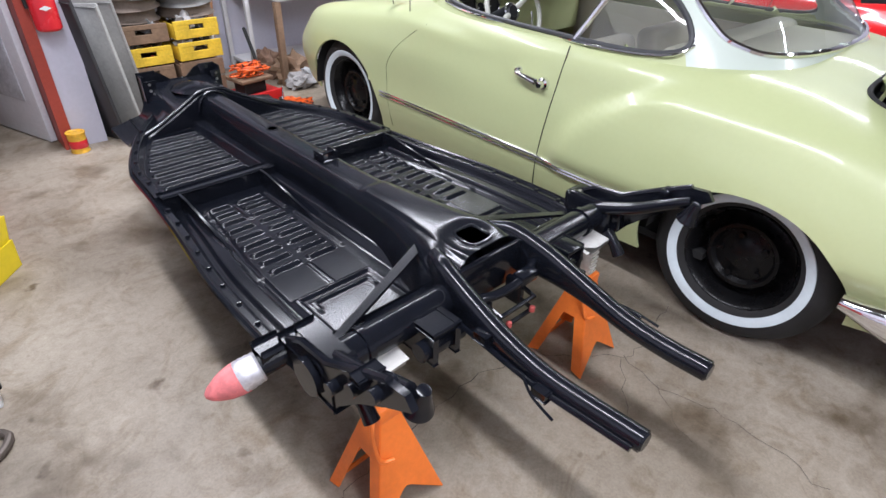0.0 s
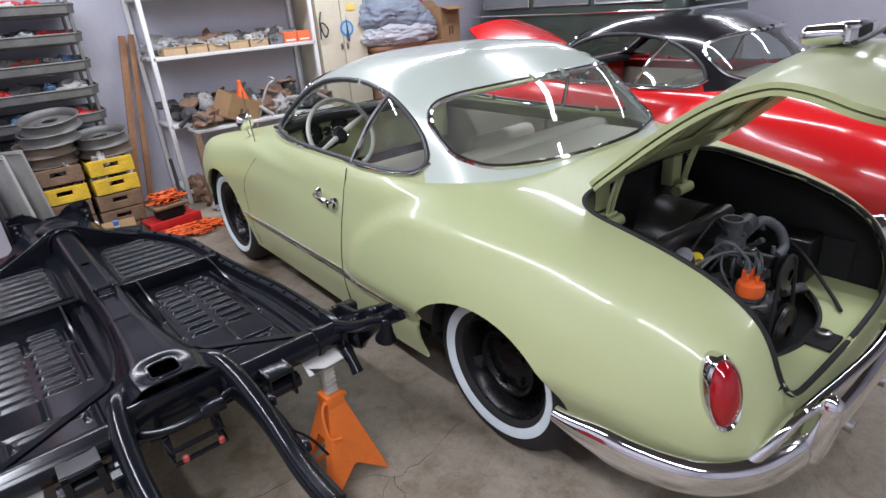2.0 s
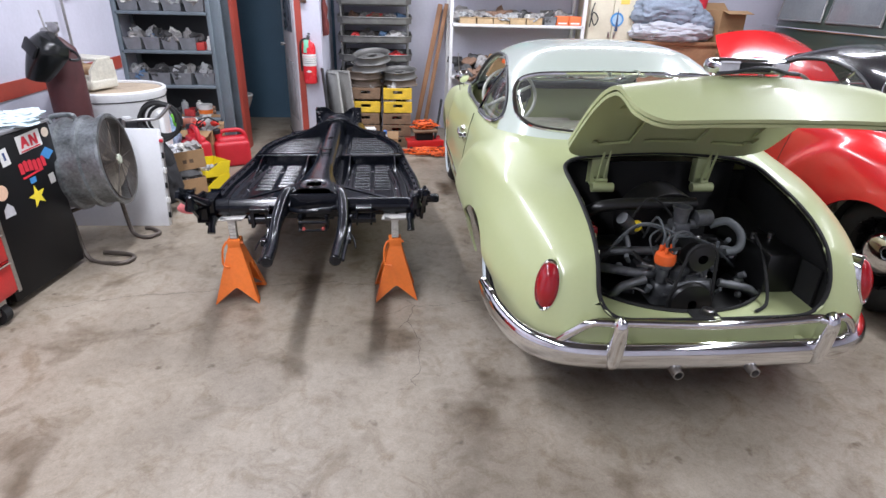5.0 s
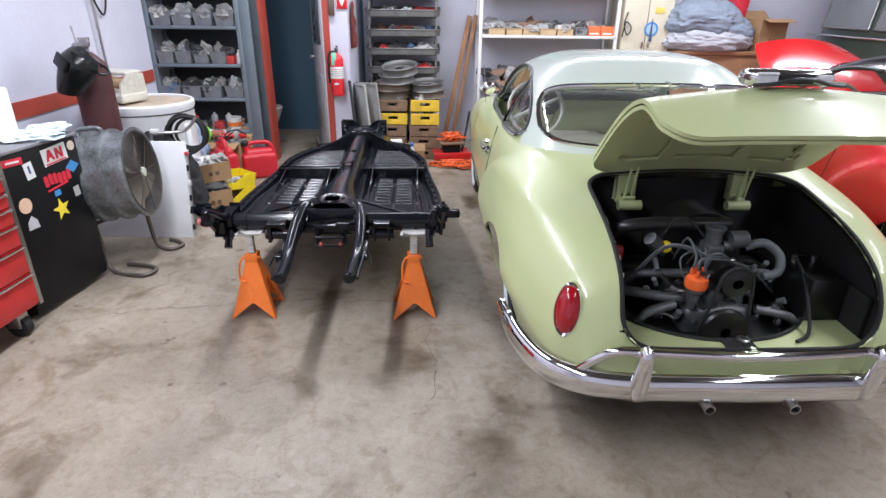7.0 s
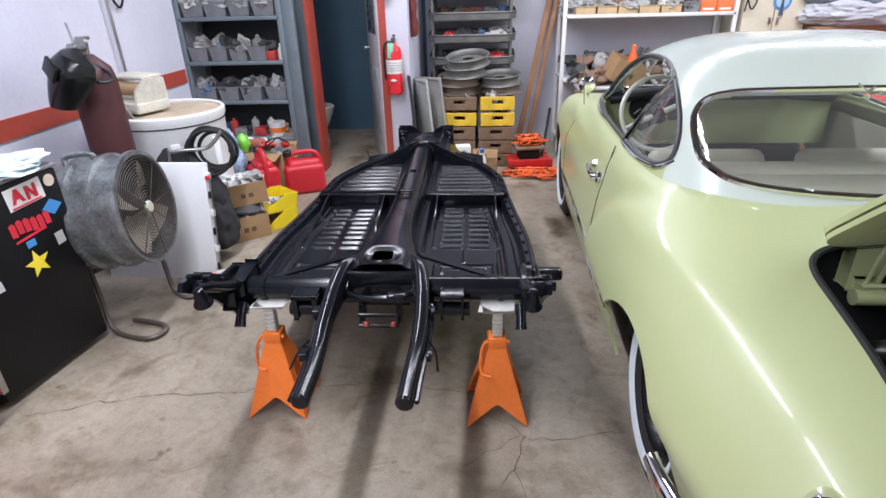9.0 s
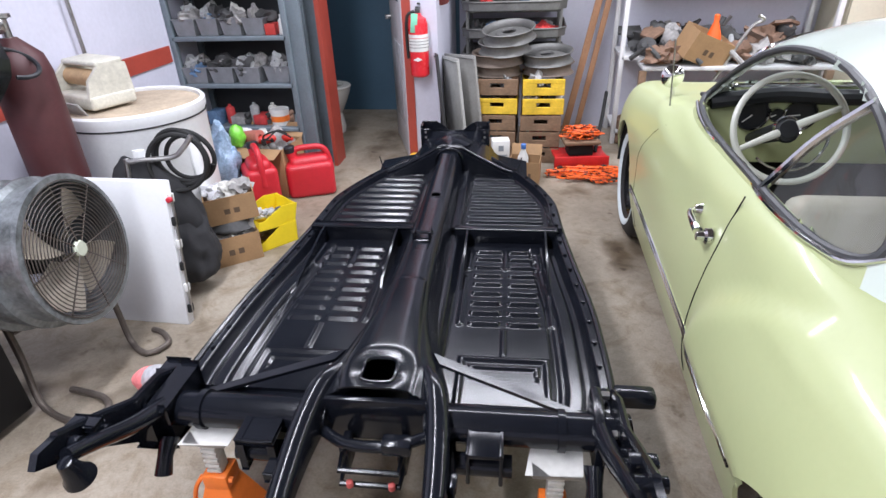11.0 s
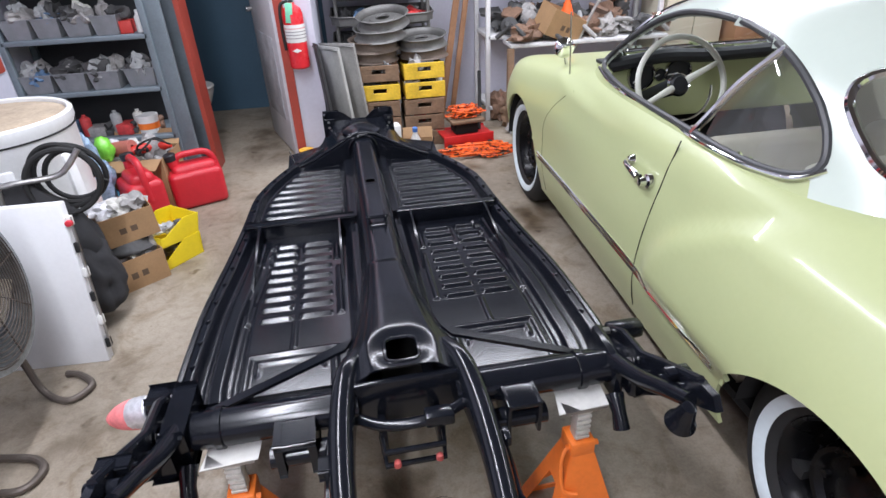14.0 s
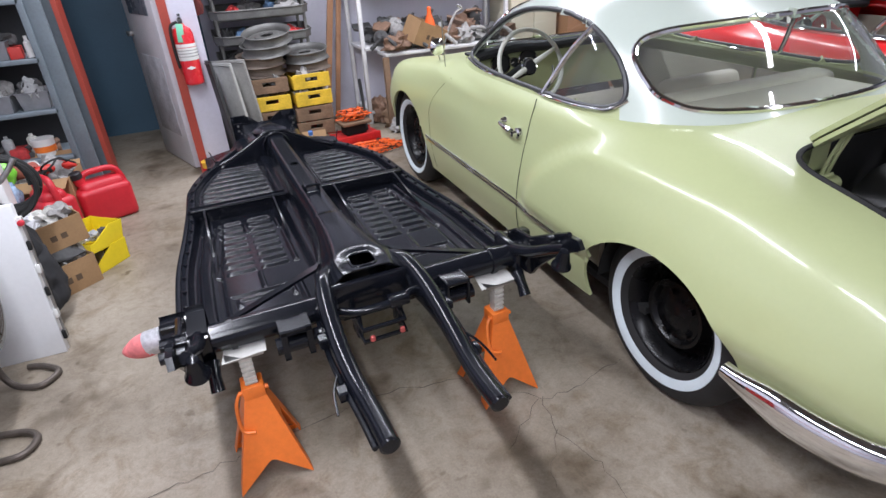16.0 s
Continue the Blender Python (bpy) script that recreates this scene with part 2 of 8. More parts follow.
def shell(S, us, vs, holes, close_u=False):
    """A sheet S(u, v) with holes f(u, v, place) < 0, whose rims are drawn onto f = 0. Returns the sheet, one sheet per hole, and the rims."""
    nu, nv = len(us), len(vs)
    du, dv = (us[-1] - us[0]) / nu, (vs[-1] - vs[0]) / nv
    P, H = {}, {}
    for i, u in enumerate(us):
        for j, v in enumerate(vs):
            p = S(u, v)
            fs = [f(u, v, p) for f in holes]
            k = min(range(len(fs)), key=lambda q: abs(fs[q])) if fs else None
            if k is not None and abs(fs[k]) < 0.05:
                f, uu, vv = holes[k], u, v
                for _ in range(2):
                    f0 = f(uu, vv, S(uu, vv))
                    gu = (f(uu + du * 0.2, vv, S(uu + du * 0.2, vv)) - f0) / 0.2
                    gv = (f(uu, vv + dv * 0.2, S(uu, vv + dv * 0.2)) - f0) / 0.2
                    g2 = gu * gu + gv * gv
                    if g2 < 1e-12 or abs(f0) > 0.62 * math.sqrt(g2) * 1.2:
                        break
                    uu, vv = uu - du * f0 * gu / g2, vv - dv * f0 * gv / g2
                if abs(uu - u) < 1.1 * du and abs(vv - v) < 1.1 * dv and vs[0] <= vv <= vs[-1]:
                    q = S(uu, vv)
                    if abs(f(uu, vv, q)) < 0.003:
                        p = q
                        fs[k] = 0.0
            P[i, j], H[i, j] = Vector(p), fs
    body, covers = bmesh.new(), [bmesh.new() for _ in holes]
    tables = [dict() for _ in range(len(holes) + 1)]
    edges = [dict() for _ in holes]

    def vert(k, bm, key):
        if key not in tables[k]:
            tables[k][key] = bm.verts.new(P[key])
        return tables[k][key]

    for i in range(nu if close_u else nu - 1):
        for j in range(nv - 1):
            keys = [(i, j), ((i + 1) % nu, j), ((i + 1) % nu, j + 1), (i, j + 1)]
            where = 0
            for h in range(len(holes)):
                if sum(H[q][h] for q in keys) < 0:
                    where = h + 1
            bm = body if where == 0 else covers[where - 1]
            vv = [vert(where, bm, q) for q in keys]
            co = []
            for q in vv:
                if all((q.co - o.co).length > 1e-6 for o in co):
                    co.append(q)
            if len(co) > 2:
                try:
                    bm.faces.new(co)
                except ValueError:
                    pass
    rims = []
    for bm in covers:
        bmesh.ops.remove_doubles(bm, verts=bm.verts, dist=1e-5)
        rims.append(loops(bm))
    bmesh.ops.remove_doubles(body, verts=body.verts, dist=1e-5)
    return body, covers, rims


def loops(bm):
    nxt = {}
    for e in bm.edges:
        if len(e.link_faces) == 1:
            for a, b in ((e.verts[0], e.verts[1]), (e.verts[1], e.verts[0])):
                nxt.setdefault(a, []).append(b)
    out, used = [], set()
    for start in list(nxt):
        if start in used:
            continue
        loop, prev, cur = [start], None, start
        used.add(start)
        while True:
            step_to = [q for q in nxt[cur] if q not in used]
            if not step_to:
                break
            prev, cur = cur, step_to[0]
            used.add(cur)
            loop.append(cur)
        if len(loop) > 5:
            out.append([v.co.copy() for v in loop])
    return out


def relax(pts, times=2):
    for _ in range(times):
        k = len(pts)
        pts = [0.25 * pts[i - 1] + 0.5 * pts[i] + 0.25 * pts[(i + 1) % k] for i in range(k)]
    return pts


def even(pts, gap=0.018):
    """The same closed line with points at even steps."""
    pts = pts + [pts[0]]
    run = [0.0]
    for a, b in zip(pts, pts[1:]):
        run.append(run[-1] + (b - a).length)
    n = max(8, int(run[-1] / gap))
    out = []
    j = 0
    for k in range(n):
        s = run[-1] * k / n
        while j < len(run) - 2 and run[j + 1] < s:
            j += 1
        t = (s - run[j]) / max(1e-9, run[j + 1] - run[j])
        out.append(pts[j].lerp(pts[j + 1], t))
    return relax(out, 2)


def thicken(bm, d):
    """Gives a sheet a thickness d, inwards."""
    bmesh.ops.dissolve_degenerate(bm, dist=1e-5, edges=bm.edges)
    bmesh.ops.recalc_face_normals(bm, faces=bm.faces)
    mid = sum((v.co for v in bm.verts), Vector()) / len(bm.verts)
    if sum((f.calc_center_median() - mid).dot(f.normal) * f.calc_area() for f in bm.faces) < 0:
        bmesh.ops.reverse_faces(bm, faces=bm.faces)
    bm.normal_update()
    faces = list(bm.faces)
    rim = [(e.link_loops[0].vert, e.link_loops[0].link_loop_next.vert) for e in bm.edges if len(e.link_faces) == 1]
    inner = {v: bm.verts.new(v.co - v.normal * d) for v in list(bm.verts)}
    for f in faces:
        bm.faces.new([inner[v] for v in reversed(f.verts)])
    for a, b in rim:
        bm.faces.new((b, a, inner[a], inner[b]))
    return bm

# ---- the building ----
X0, X1, Y0, Y1, = -3.02, 6.2, -4.6, 4.5


def wall(name, x0, y0, x1, y1, z0=0.0, z1=CEIL, mat=None):
    return tagged(part(name, box(x0, y0, z0, x1, y1, z1), mat or WALLPAINT, smooth=False), "painted masonry wall of the workshop", "wall", kind="structure")


tagged(part("floor", box(X0 - 0.2, Y0 - 0.2, -0.15, X1 + 0.2, 5.4, 0.0), CONCRETE, smooth=False), "stained and cracked grey concrete workshop floor", "floor", kind="structure")
tagged(part("ceiling", box(X0 - 0.2, Y0 - 0.2, CEIL, X1 + 0.2, 5.4, CEIL + 0.15), CEILING, smooth=False), "dull grey workshop ceiling", "ceiling", kind="structure")
for lx, ly, al, power in LAMPS:
    fx = thing("ceiling_lamp", "long fluorescent ceiling fixture, switched on", "lamp", pose(lx, ly, CEIL, 0, 0, 0 if al else 90), "ceiling lamps")
    part("housing", box(-0.09, -1.18, -0.09, 0.09, 1.18, -0.001, 0.006), WALLPAINT, fx)
    part("reflector", prism([(-0.13, -1.18), (0.13, -1.18), (0.13, 1.18), (-0.13, 1.18)], -0.105, -0.092), WALLPAINT, fx)
wall("wall_west", X0 - 0.15, Y0, X0, 3.46)
wall("wall_south", X0 - 0.15, Y0 - 0.15, X1 + 0.15, Y0)
wall("wall_east", X1, Y0, X1 + 0.15, 5.2)
wall("wall_north", -1.19, Y1, X1, Y1 + 0.15)

# ---- the two-door car ----
HW = keyed((-0.86, 0.44), (-0.845, 0.53), (-0.80, 0.625), (-0.74, 0.682), (-0.62, 0.73), (-0.4, 0.768), (0, 0.79), (0.5, 0.79), (1.0, 0.78), (1.6, 0.77), (2.4, 0.765), (2.7, 0.74), (3.0, 0.66), (3.15, 0.56), (3.25, 0.36))
SILL = keyed((-0.86, 0.37), (-0.81, 0.35), (-0.5, 0.29), (0, 0.24), (0.6, 0.215), (2.0, 0.22), (3.0, 0.30), (3.25, 0.42))
MID = keyed((-0.86, 0.385), (-0.82, 0.43), (-0.5, 0.46), (0, 0.46), (0.6, 0.45), (2.0, 0.46), (3.0, 0.50), (3.25, 0.47))
CREST = keyed((-0.86, 0.38), (-0.845, 0.42), (-0.82, 0.535), (-0.785, 0.625), (-0.73, 0.695), (-0.58, 0.768), (-0.3, 0.832), (0, 0.888), (0.3, 0.917), (0.6, 0.922), (1.0, 0.918), (1.6, 0.922), (2.0, 0.875), (2.5, 0.82), (2.8, 0.77), (3.0, 0.70), (3.15, 0.61), (3.25, 0.50))
CRESTX = keyed((-0.86, 0.32), (-0.82, 0.43), (-0.75, 0.50), (-0.5, 0.56), (0, 0.62), (0.3, 0.66), (0.6, 0.68), (1.0, 0.685), (1.6, 0.67), (2.2, 0.63), (2.8, 0.58), (3.0, 0.50), (3.25, 0.22))
TOP = keyed((-0.86, 0.375), (-0.85, 0.43), (-0.836, 0.53), (-0.812, 0.635), (-0.77, 0.728), (-0.70, 0.788), (-0.57, 0.836), (-0.4, 0.878), (-0.13, 0.925), (0, 0.95), (0.2, 0.965), (1.6, 0.965), (2.0, 0.92), (2.5, 0.83), (2.9, 0.74), (3.1, 0.66), (3.25, 0.52))
CX = 0.68
REAR_HUB, FRONT_HUB, WHEEL_R = -0.03, 2.40, 0.325


def body_point(u, v):
    """u: place along the car; v: from the sill, -1 and 1, to the crown, 0."""
    side = -1 if v < 0 else 1
    t = (1 - abs(v)) * 5
    hw, zs, zm, zc, xc, zt = HW(u), SILL(u), MID(u), CREST(u), CRESTX(u), TOP(u)
    pts = [(hw * 0.94, zs), (hw, zm), (hw * 0.62 + xc * 0.38 + 0.012, zm + 0.62 * (zc - zm)), (xc, zc), (xc * 0.55, zc * 0.35 + zt * 0.65), (0, zt)]
    pts = [(2 * pts[0][0] - pts[1][0] - 0.03, 2 * pts[0][1] - pts[1][1])] + pts + [(-pts[4][0], pts[4][1])]
    i = min(int(t), 4)
    t -= i
    p = pts[i:i + 4]
    c = [0.5 * ((2 * p[1][k]) + (p[2][k] - p[0][k]) * t + (2 * p[0][k] - 5 * p[1][k] + 4 * p[2][k] - p[3][k]) * t * t + (3 * p[1][k] - p[0][k] - 3 * p[2][k] + p[3][k]) * t ** 3) for k in (0, 1)]
    x, z = c
    # rear haunch and the tail of the front wing, both fading into the door
    hz = step((z - 0.40) / 0.12) * step((0.90 - z) / 0.10)
    rise = max(0.0, (z - 0.45) / 0.38)
    edge = 0.80 - 0.36 * rise ** 2.2
    x += 0.043 * hz * step((edge - u + 0.03) / 0.13) * step((u + 0.87) / 0.62)
    ridge = 0.842 + 0.083 * (u - 1.09)
    x += 0.030 * step((ridge - z + 0.012) / 0.055) * step((z - 0.50) / 0.25) * step((u - 1.05) / 0.75) * step((3.15 - u) / 0.5)
    return Vector((side * x, u, z))


us_body = [-0.86 + 0.20 * (1 - math.cos(math.pi / 2 * i / 26)) for i in range(26)] + [-0.66 + 3.61 * i / 150 for i in range(150)] + [2.95 + 0.30 * math.sin(math.pi / 2 * i / 20) for i in range(21)]
arc_y, arc_s, s_run = [], [], 0.0
for k in range(200):
    yy = 0.3 - 1.16 * (1 - (1 - k / 199) ** 2)
    if arc_y:
        s_run += math.hypot(yy - arc_y[-1], TOP(yy) - TOP(arc_y[-1]))
    arc_y.append(yy)
    arc_s.append(s_run)


def along_tail(u):
    """Length along the crown line, backwards from u = 0.3."""
    return float(np.interp(-u, [-y for y in arc_y], arc_s))


def rounded(x, y, hx, hy, r):
    qx, qy = abs(x) - hx + r, abs(y) - hy + r
    return math.hypot(max(qx, 0), max(qy, 0)) + min(max(qx, qy), 0) - r


ARC_Z = [-TOP(y) for y in arc_y]


def lid_run(u, p):
    """Length along the lid: by place in front, by height where the tail stands upright."""
    w = step((-0.52 - u) / 0.24)
    return (1 - w) * along_tail(u) + w * float(np.interp(-p.z, ARC_Z, arc_s))


LID_A, LID_B = along_tail(-0.13), float(np.interp(-0.475, ARC_Z, arc_s))


def lid_hole(u, v, p):
    if u > 0.4 or abs(v) > 0.62:
        return 1.0
    return rounded(p.x, lid_run(u, p) - (LID_A + LID_B) / 2, 0.455, (LID_B - LID_A) / 2, 0.115)


def arch_hole(hub, ry, rz):
    def f(u, v, p):
        if abs(v) < 0.45 or abs(u - hub) > 0.7:
            return 1.0
        dy, dz = (p.y - hub) / ry, (p.z - 0.30) / rz
        return (math.hypot(dy, dz) - 1) * rz
    return f


# the cabin above the belt: levels of half width, reach forwards and backwards of y = 0.75
GZ = keyed((0, 0.0), (0.35, 0.36), (0.6, 0.63), (0.78, 0.80), (0.9, 0.93), (1, 1.0))
GW = keyed((0, 0.690), (0.35, 0.635), (0.6, 0.575), (0.78, 0.49), (0.9, 0.34), (1, 0.0))
GF = keyed((0, 1.06), (0.35, 0.895), (0.6, 0.755), (0.78, 0.60), (0.9, 0.40), (1, 0.0))
GR = keyed((0, 0.71), (0.35, 0.59), (0.6, 0.47), (0.78, 0.335), (0.9, 0.2), (1, 0.0))


def deck_height(x, y):
    """Height of the body's upper side at a place; outside the crest, the crest."""
    last = None
    for k in range(41):
        p = body_point(y, -0.5 * k / 40)
        if last is not None and -p.x >= x:
            t = (x + last.x) / (last.x - p.x) if abs(last.x - p.x) > 1e-9 else 0
            return last.z + t * (p.z - last.z)
        if last is not None and p.x > last.x:
            break
        last = p
    return last.z


BASES = {}


def cabin_base(u, x, y):
    key = round(u, 5)
    if key not in BASES:
        BASES[key] = min(0.965, deck_height(abs(x), y) - 0.004)
    return BASES[key]


def cabin_hole(u, v, p):
    if u < -0.3 or u > 2.2 or abs(v) > 0.55:
        return 1.0
    g = GF(0) if u > 0.75 else GR(0)
    e = 6.5 if u > 0.75 else 3.4
    r = ((abs(p.x) / GW(0)) ** e + (abs(u - 0.75) / g) ** e) ** (1 / e)
    return (r - 0.955) * 0.7


def cabin_point(u, v):
    a = 2 * math.pi * u
    c, s = math.cos(a), math.sin(a)
    n = 2 / (3.4 - 0.8 * v if s < 0 else 6.5 - 2.5 * v)
    x = math.copysign(abs(c) ** n, c) * GW(v)
    y = 0.75 + math.copysign(abs(s) ** n, s) * (GF(v) if s > 0 else GR(v))
    n0 = 2 / (3.4 if s < 0 else 6.5)
    x0 = abs(c) ** n0 * GW(0)
    y0 = 0.75 + math.copysign(abs(s) ** n0, s) * (GF(0) if s > 0 else GR(0))
    base = cabin_base(u, x0, y0)
    return Vector((x, y, base + (1.345 - base) * GZ(v)))


def cabin_near(side, y, z):
    """The place on the cabin's side at a given y and z."""
    best = None
    for i in range(60):
        for j in range(30):
            p = cabin_point((0.5 if side < 0 else 0.0) + (i / 60 - 0.5) * 0.5, j / 40)
            d = (p.y - y) ** 2 + (p.z - z) ** 2
            if best is None or d < best[0]:
                best = (d, p)
    return Vector((best[1].x, y, z))


def outline(pts, n=6):
    return [(p.x, p.y) for p in smooth_path([(x, y, 0) for x, y in pts], n, True)]


SIDE_WIN = poly_sdf(outline([(1.64, 0.985), (1.50, 0.962), (1.30, 0.945), (0.88, 0.936), (0.55, 0.938), (0.41, 0.955), (0.365, 0.992), (0.43, 1.075), (0.55, 1.155), (0.70, 1.205), (0.88, 1.228), (1.08, 1.230), (1.25, 1.208), (1.40, 1.145), (1.54, 1.06)], 4))


def both(half):
    """An outline from its right half, listed from the bottom middle to the top middle."""
    return outline(half + [(-x, z) for x, z in reversed(half) if x > 0], 4)


REAR_WIN = poly_sdf(both([(0, 0.962), (0.42, 0.968), (0.57, 0.985), (0.635, 1.04), (0.645, 1.105), (0.595, 1.165), (0.45, 1.200), (0.2, 1.214), (0, 1.216)]))
WIND = poly_sdf(both([(0, 0.985), (0.44, 0.99), (0.53, 1.0), (0.56, 1.05), (0.54, 1.14), (0.49, 1.195), (0.38, 1.225), (0.2, 1.238), (0, 1.24)]))


around = [(q + (t / 44) ** 1.7 / ((t / 44) ** 1.7 + (1 - t / 44) ** 1.7)) / 4 for q in range(4) for t in range(44)]
GIRTH = {}


def girth(u, v):
    """Length along the cabin's outline from its front or rear middle, with the sign of x."""
    k = round(v * 22) / 22
    start = 0.25 if u % 1 < 0.5 else 0.75
    if (start, k) not in GIRTH:
        line = [cabin_point(start + 0.25 * i / 60, k) for i in range(61)]
        run = [0.0]
        for a, b in zip(line, line[1:]):
            run.append(run[-1] + math.hypot(b.x - a.x, b.y - a.y))
        GIRTH[start, k] = run
    run = GIRTH[start, k]
    t = abs(u % 1 - start) * 4 * 60
    i = min(int(t), 59)
    q = run[i] + (run[i + 1] - run[i]) * (t - i)
    return q if math.cos(2 * math.pi * u) > 0 else -q


def window(f, side):
    def g(u, v, p):
        if side in (-1, 1):
            if p.x * side < 0.25 or v > 0.97:
                return 1.0
            return f(p.y, p.z)
        if (p.y - 0.75) * (1 if side == 2 else -1) < 0.05 or v > 0.97:
            return 1.0
        return f(girth(u, v), p.z)
    return g


RIMBLACK = surface("black_wheel_paint", (0.004, 0.004, 0.0045), 0.25, vary=0.3, scale=9, bump=0.05, spec=0.2)


def wheel(parent, x, y, facing, whitewall=True, cap=None):
    """A wheel at the hub; facing: -1 or 1, the way its outer face looks along x."""
    m = Matrix.Translation((x, y, WHEEL_R)) @ Matrix.Rotation(radians(90) * facing, 4, "Y")
    w = part("wheel", lathe([(0.0, 0.005), (0.045, 0.006), (0.06, -0.004), (0.10, -0.012), (0.112, 0.004), (0.125, 0.004), (0.140, -0.03), (0.165, -0.038), (0.178, -0.01), (0.190, 0.03), (0.198, 0.036), (0.203, 0.03), (0.195, -0.09), (0.0, -0.09)], m), RIMBLACK, parent, "black steel wheel rim", angle=50)
    R = WHEEL_R
    part("tyre", lathe([(0.198, 0.03), (0.215, 0.048), (0.255, 0.062), (0.29, 0.054), (R - 0.012, 0.036), (R - 0.002, 0.020), (R, 0), (R - 0.002, -0.10), (R - 0.03, -0.135), (0.26, -0.142), (0.2, -0.11)], m, 64), RUBBER, w, "black rubber tyre")
    if whitewall:
        part("whitewall", lathe([(0.222, 0.0525), (0.229, 0.057), (0.242, 0.0625), (0.255, 0.0645), (0.2565, 0.061), (0.235, 0.052)], m, 64, True), WHITEWALL, w, "pale blue-white whitewall band")
    if cap:
        part("hub_cap", lathe([(0, 0.06), (0.05, 0.055), (0.10, 0.04), (0.125, 0.012), (0.122, 0.0)], m), cap, w, "chrome hub cap")
    for k in range(5):
        a = 2 * math.pi * k / 5 + 0.3
        part("wheel_bolt", cyl(m @ Vector((0.083 * math.cos(a), 0.083 * math.sin(a), -0.012)), m @ Vector((0.083 * math.cos(a), 0.083 * math.sin(a), 0.008)), 0.011, n=6), RIMBLACK, w)
    return w


WINDOWSEAL = surface("grey_window_seal", (0.05, 0.052, 0.055), 0.4, vary=0.2, bump=0.05)


def coupe(place, paint, roof_paint, label, lid_angle, caps=None, whitewall=True):
    car = thing("coupe_car", label, "car", place)
    body, covers, rims = shell(body_point, us_body, [-1 + 2 * i / 108 for i in range(109)], [lid_hole, arch_hole(REAR_HUB, 0.365, 0.31), arch_hole(FRONT_HUB, 0.375, 0.345), cabin_hole])
    thicken(body, 0.012)
    b = part("body", body, paint, car, angle=50)
    for k in (1, 2, 3):
        covers[k].free()
    # engine lid, swung up about its front edge
    lid = covers[0]
    hinge = Vector((0, -0.10, 0.945))
    swing = Matrix.Translation(hinge) @ Matrix.Rotation(radians(-lid_angle), 4, "X") @ Matrix.Translation(-hinge)
    frames = []
    if lid_angle:
        # pressed stiffener round the underside, and the ribs between
        for keep in (lambda p, f: -0.105 < f, lambda p, f: f < -0.095 and abs(abs(p.x) - 0.16) < 0.028, lambda p, f: f < -0.095 and abs(p.y + 0.50) < 0.03):
            fr = lid.copy()
            fr.normal_update()
            gone = [f for f in fr.faces if not keep(f.calc_center_median(), lid_hole(f.calc_center_median().y, 0, f.calc_center_median()))]
            bmesh.ops.delete(fr, geom=gone, context="FACES")
            up = 1 if sum(f.normal.z for f in fr.faces) > 0 else -1
            for v in fr.verts:
                v.co -= v.normal * up * 0.020
            thicken(fr, 0.012)
            bmesh.ops.transform(fr, matrix=swing, verts=fr.verts)
            frames.append(fr)
    thicken(lid, 0.014)
    bmesh.ops.transform(lid, matrix=swing, verts=lid.verts)
    ld = part("engine_lid", lid, paint, car, "raised engine lid" if lid_angle else "", angle=50)
    for fr in frames:
        part("lid_stiffener", fr, paint, ld, angle=50)
    bm = bmesh.new()
    for loop in rims[0]:
        add_tube(bm, even(relax(loop)), 0.009, 6, True)
    part("lid_seal", bm, RUBBER, b, "black rubber seal")
    # cabin
    top, panes, wrims = shell(cabin_point, around, [i / 44 for i in range(45)],
                              [window(SIDE_WIN, -1), window(SIDE_WIN, 1), window(REAR_WIN, 3), window(WIND, 2)], True)
    belt = top.copy()

    def below(f):
        c = f.calc_center_median()
        edge = 0.952 if c.y < 1.2 else 0.952 + 0.06 * (c.y - 1.2)
        return c.z < edge and c.y > 0.36

    bmesh.ops.delete(belt, geom=[f for f in belt.faces if not below(f)], context="FACES")
    bmesh.ops.delete(top, geom=[f for f in top.faces if below(f)], context="FACES")
    thicken(top, 0.02)
    roof = part("roof", top, roof_paint, car, angle=50)
    thicken(belt, 0.02)
    part("belt_panel", belt, paint, car, angle=50)
    for k, nm in enumerate(("side_window", "side_window", "rear_window", "windscreen")):
        if k < 2:
            # the door glass is wound down; only the quarter glass stays
            gone = [f for f in panes[k].faces if f.calc_center_median().y > 0.81 - 0.52 * (f.calc_center_median().z - 0.912)]
            bmesh.ops.delete(panes[k], geom=gone, context="FACES")
        w = part(nm, panes[k], GLASS, car, "clear glass")
        bm = bmesh.new()
        for loop in wrims[k]:
            add_tube(bm, even(relax(loop)), 0.0115 if k > 1 else 0.0105, 8, True)
        part("window_trim", bm, CHROME if k > 1 else WINDOWSEAL, w, "bright chrome trim" if k > 1 else "dark rubber window seal")
    for sd in (-1, 1):
        a = [cabin_near(sd, y, z) for y, z in ((0.81, 0.934), (0.775, 1.0), (0.725, 1.1), (0.655, 1.20))]
        part("window_pillar", tube(smooth_path(a, 4), 0.012, 8), CHROME, car, "slanted chrome window pillar")
    for x in (-0.655, 0.655):
        for y in (REAR_HUB, FRONT_HUB):
            wheel(car, x, y, 1 if x > 0 else -1, whitewall, caps)
    return car, b, ld


PLACE = pose(CX, 0, 0)
green_car, green_body, green_lid = coupe(PLACE, GREEN, ROOFWHITE, "pale green two-door coupe, cream-white roof, engine lid raised", 52)
red_car, red_body, red_lid = coupe(pose(2.80, 0.05, 0), RED, BLACKGLOSS, "glossy red two-door coupe with a black roof", 0, CHROME, False)

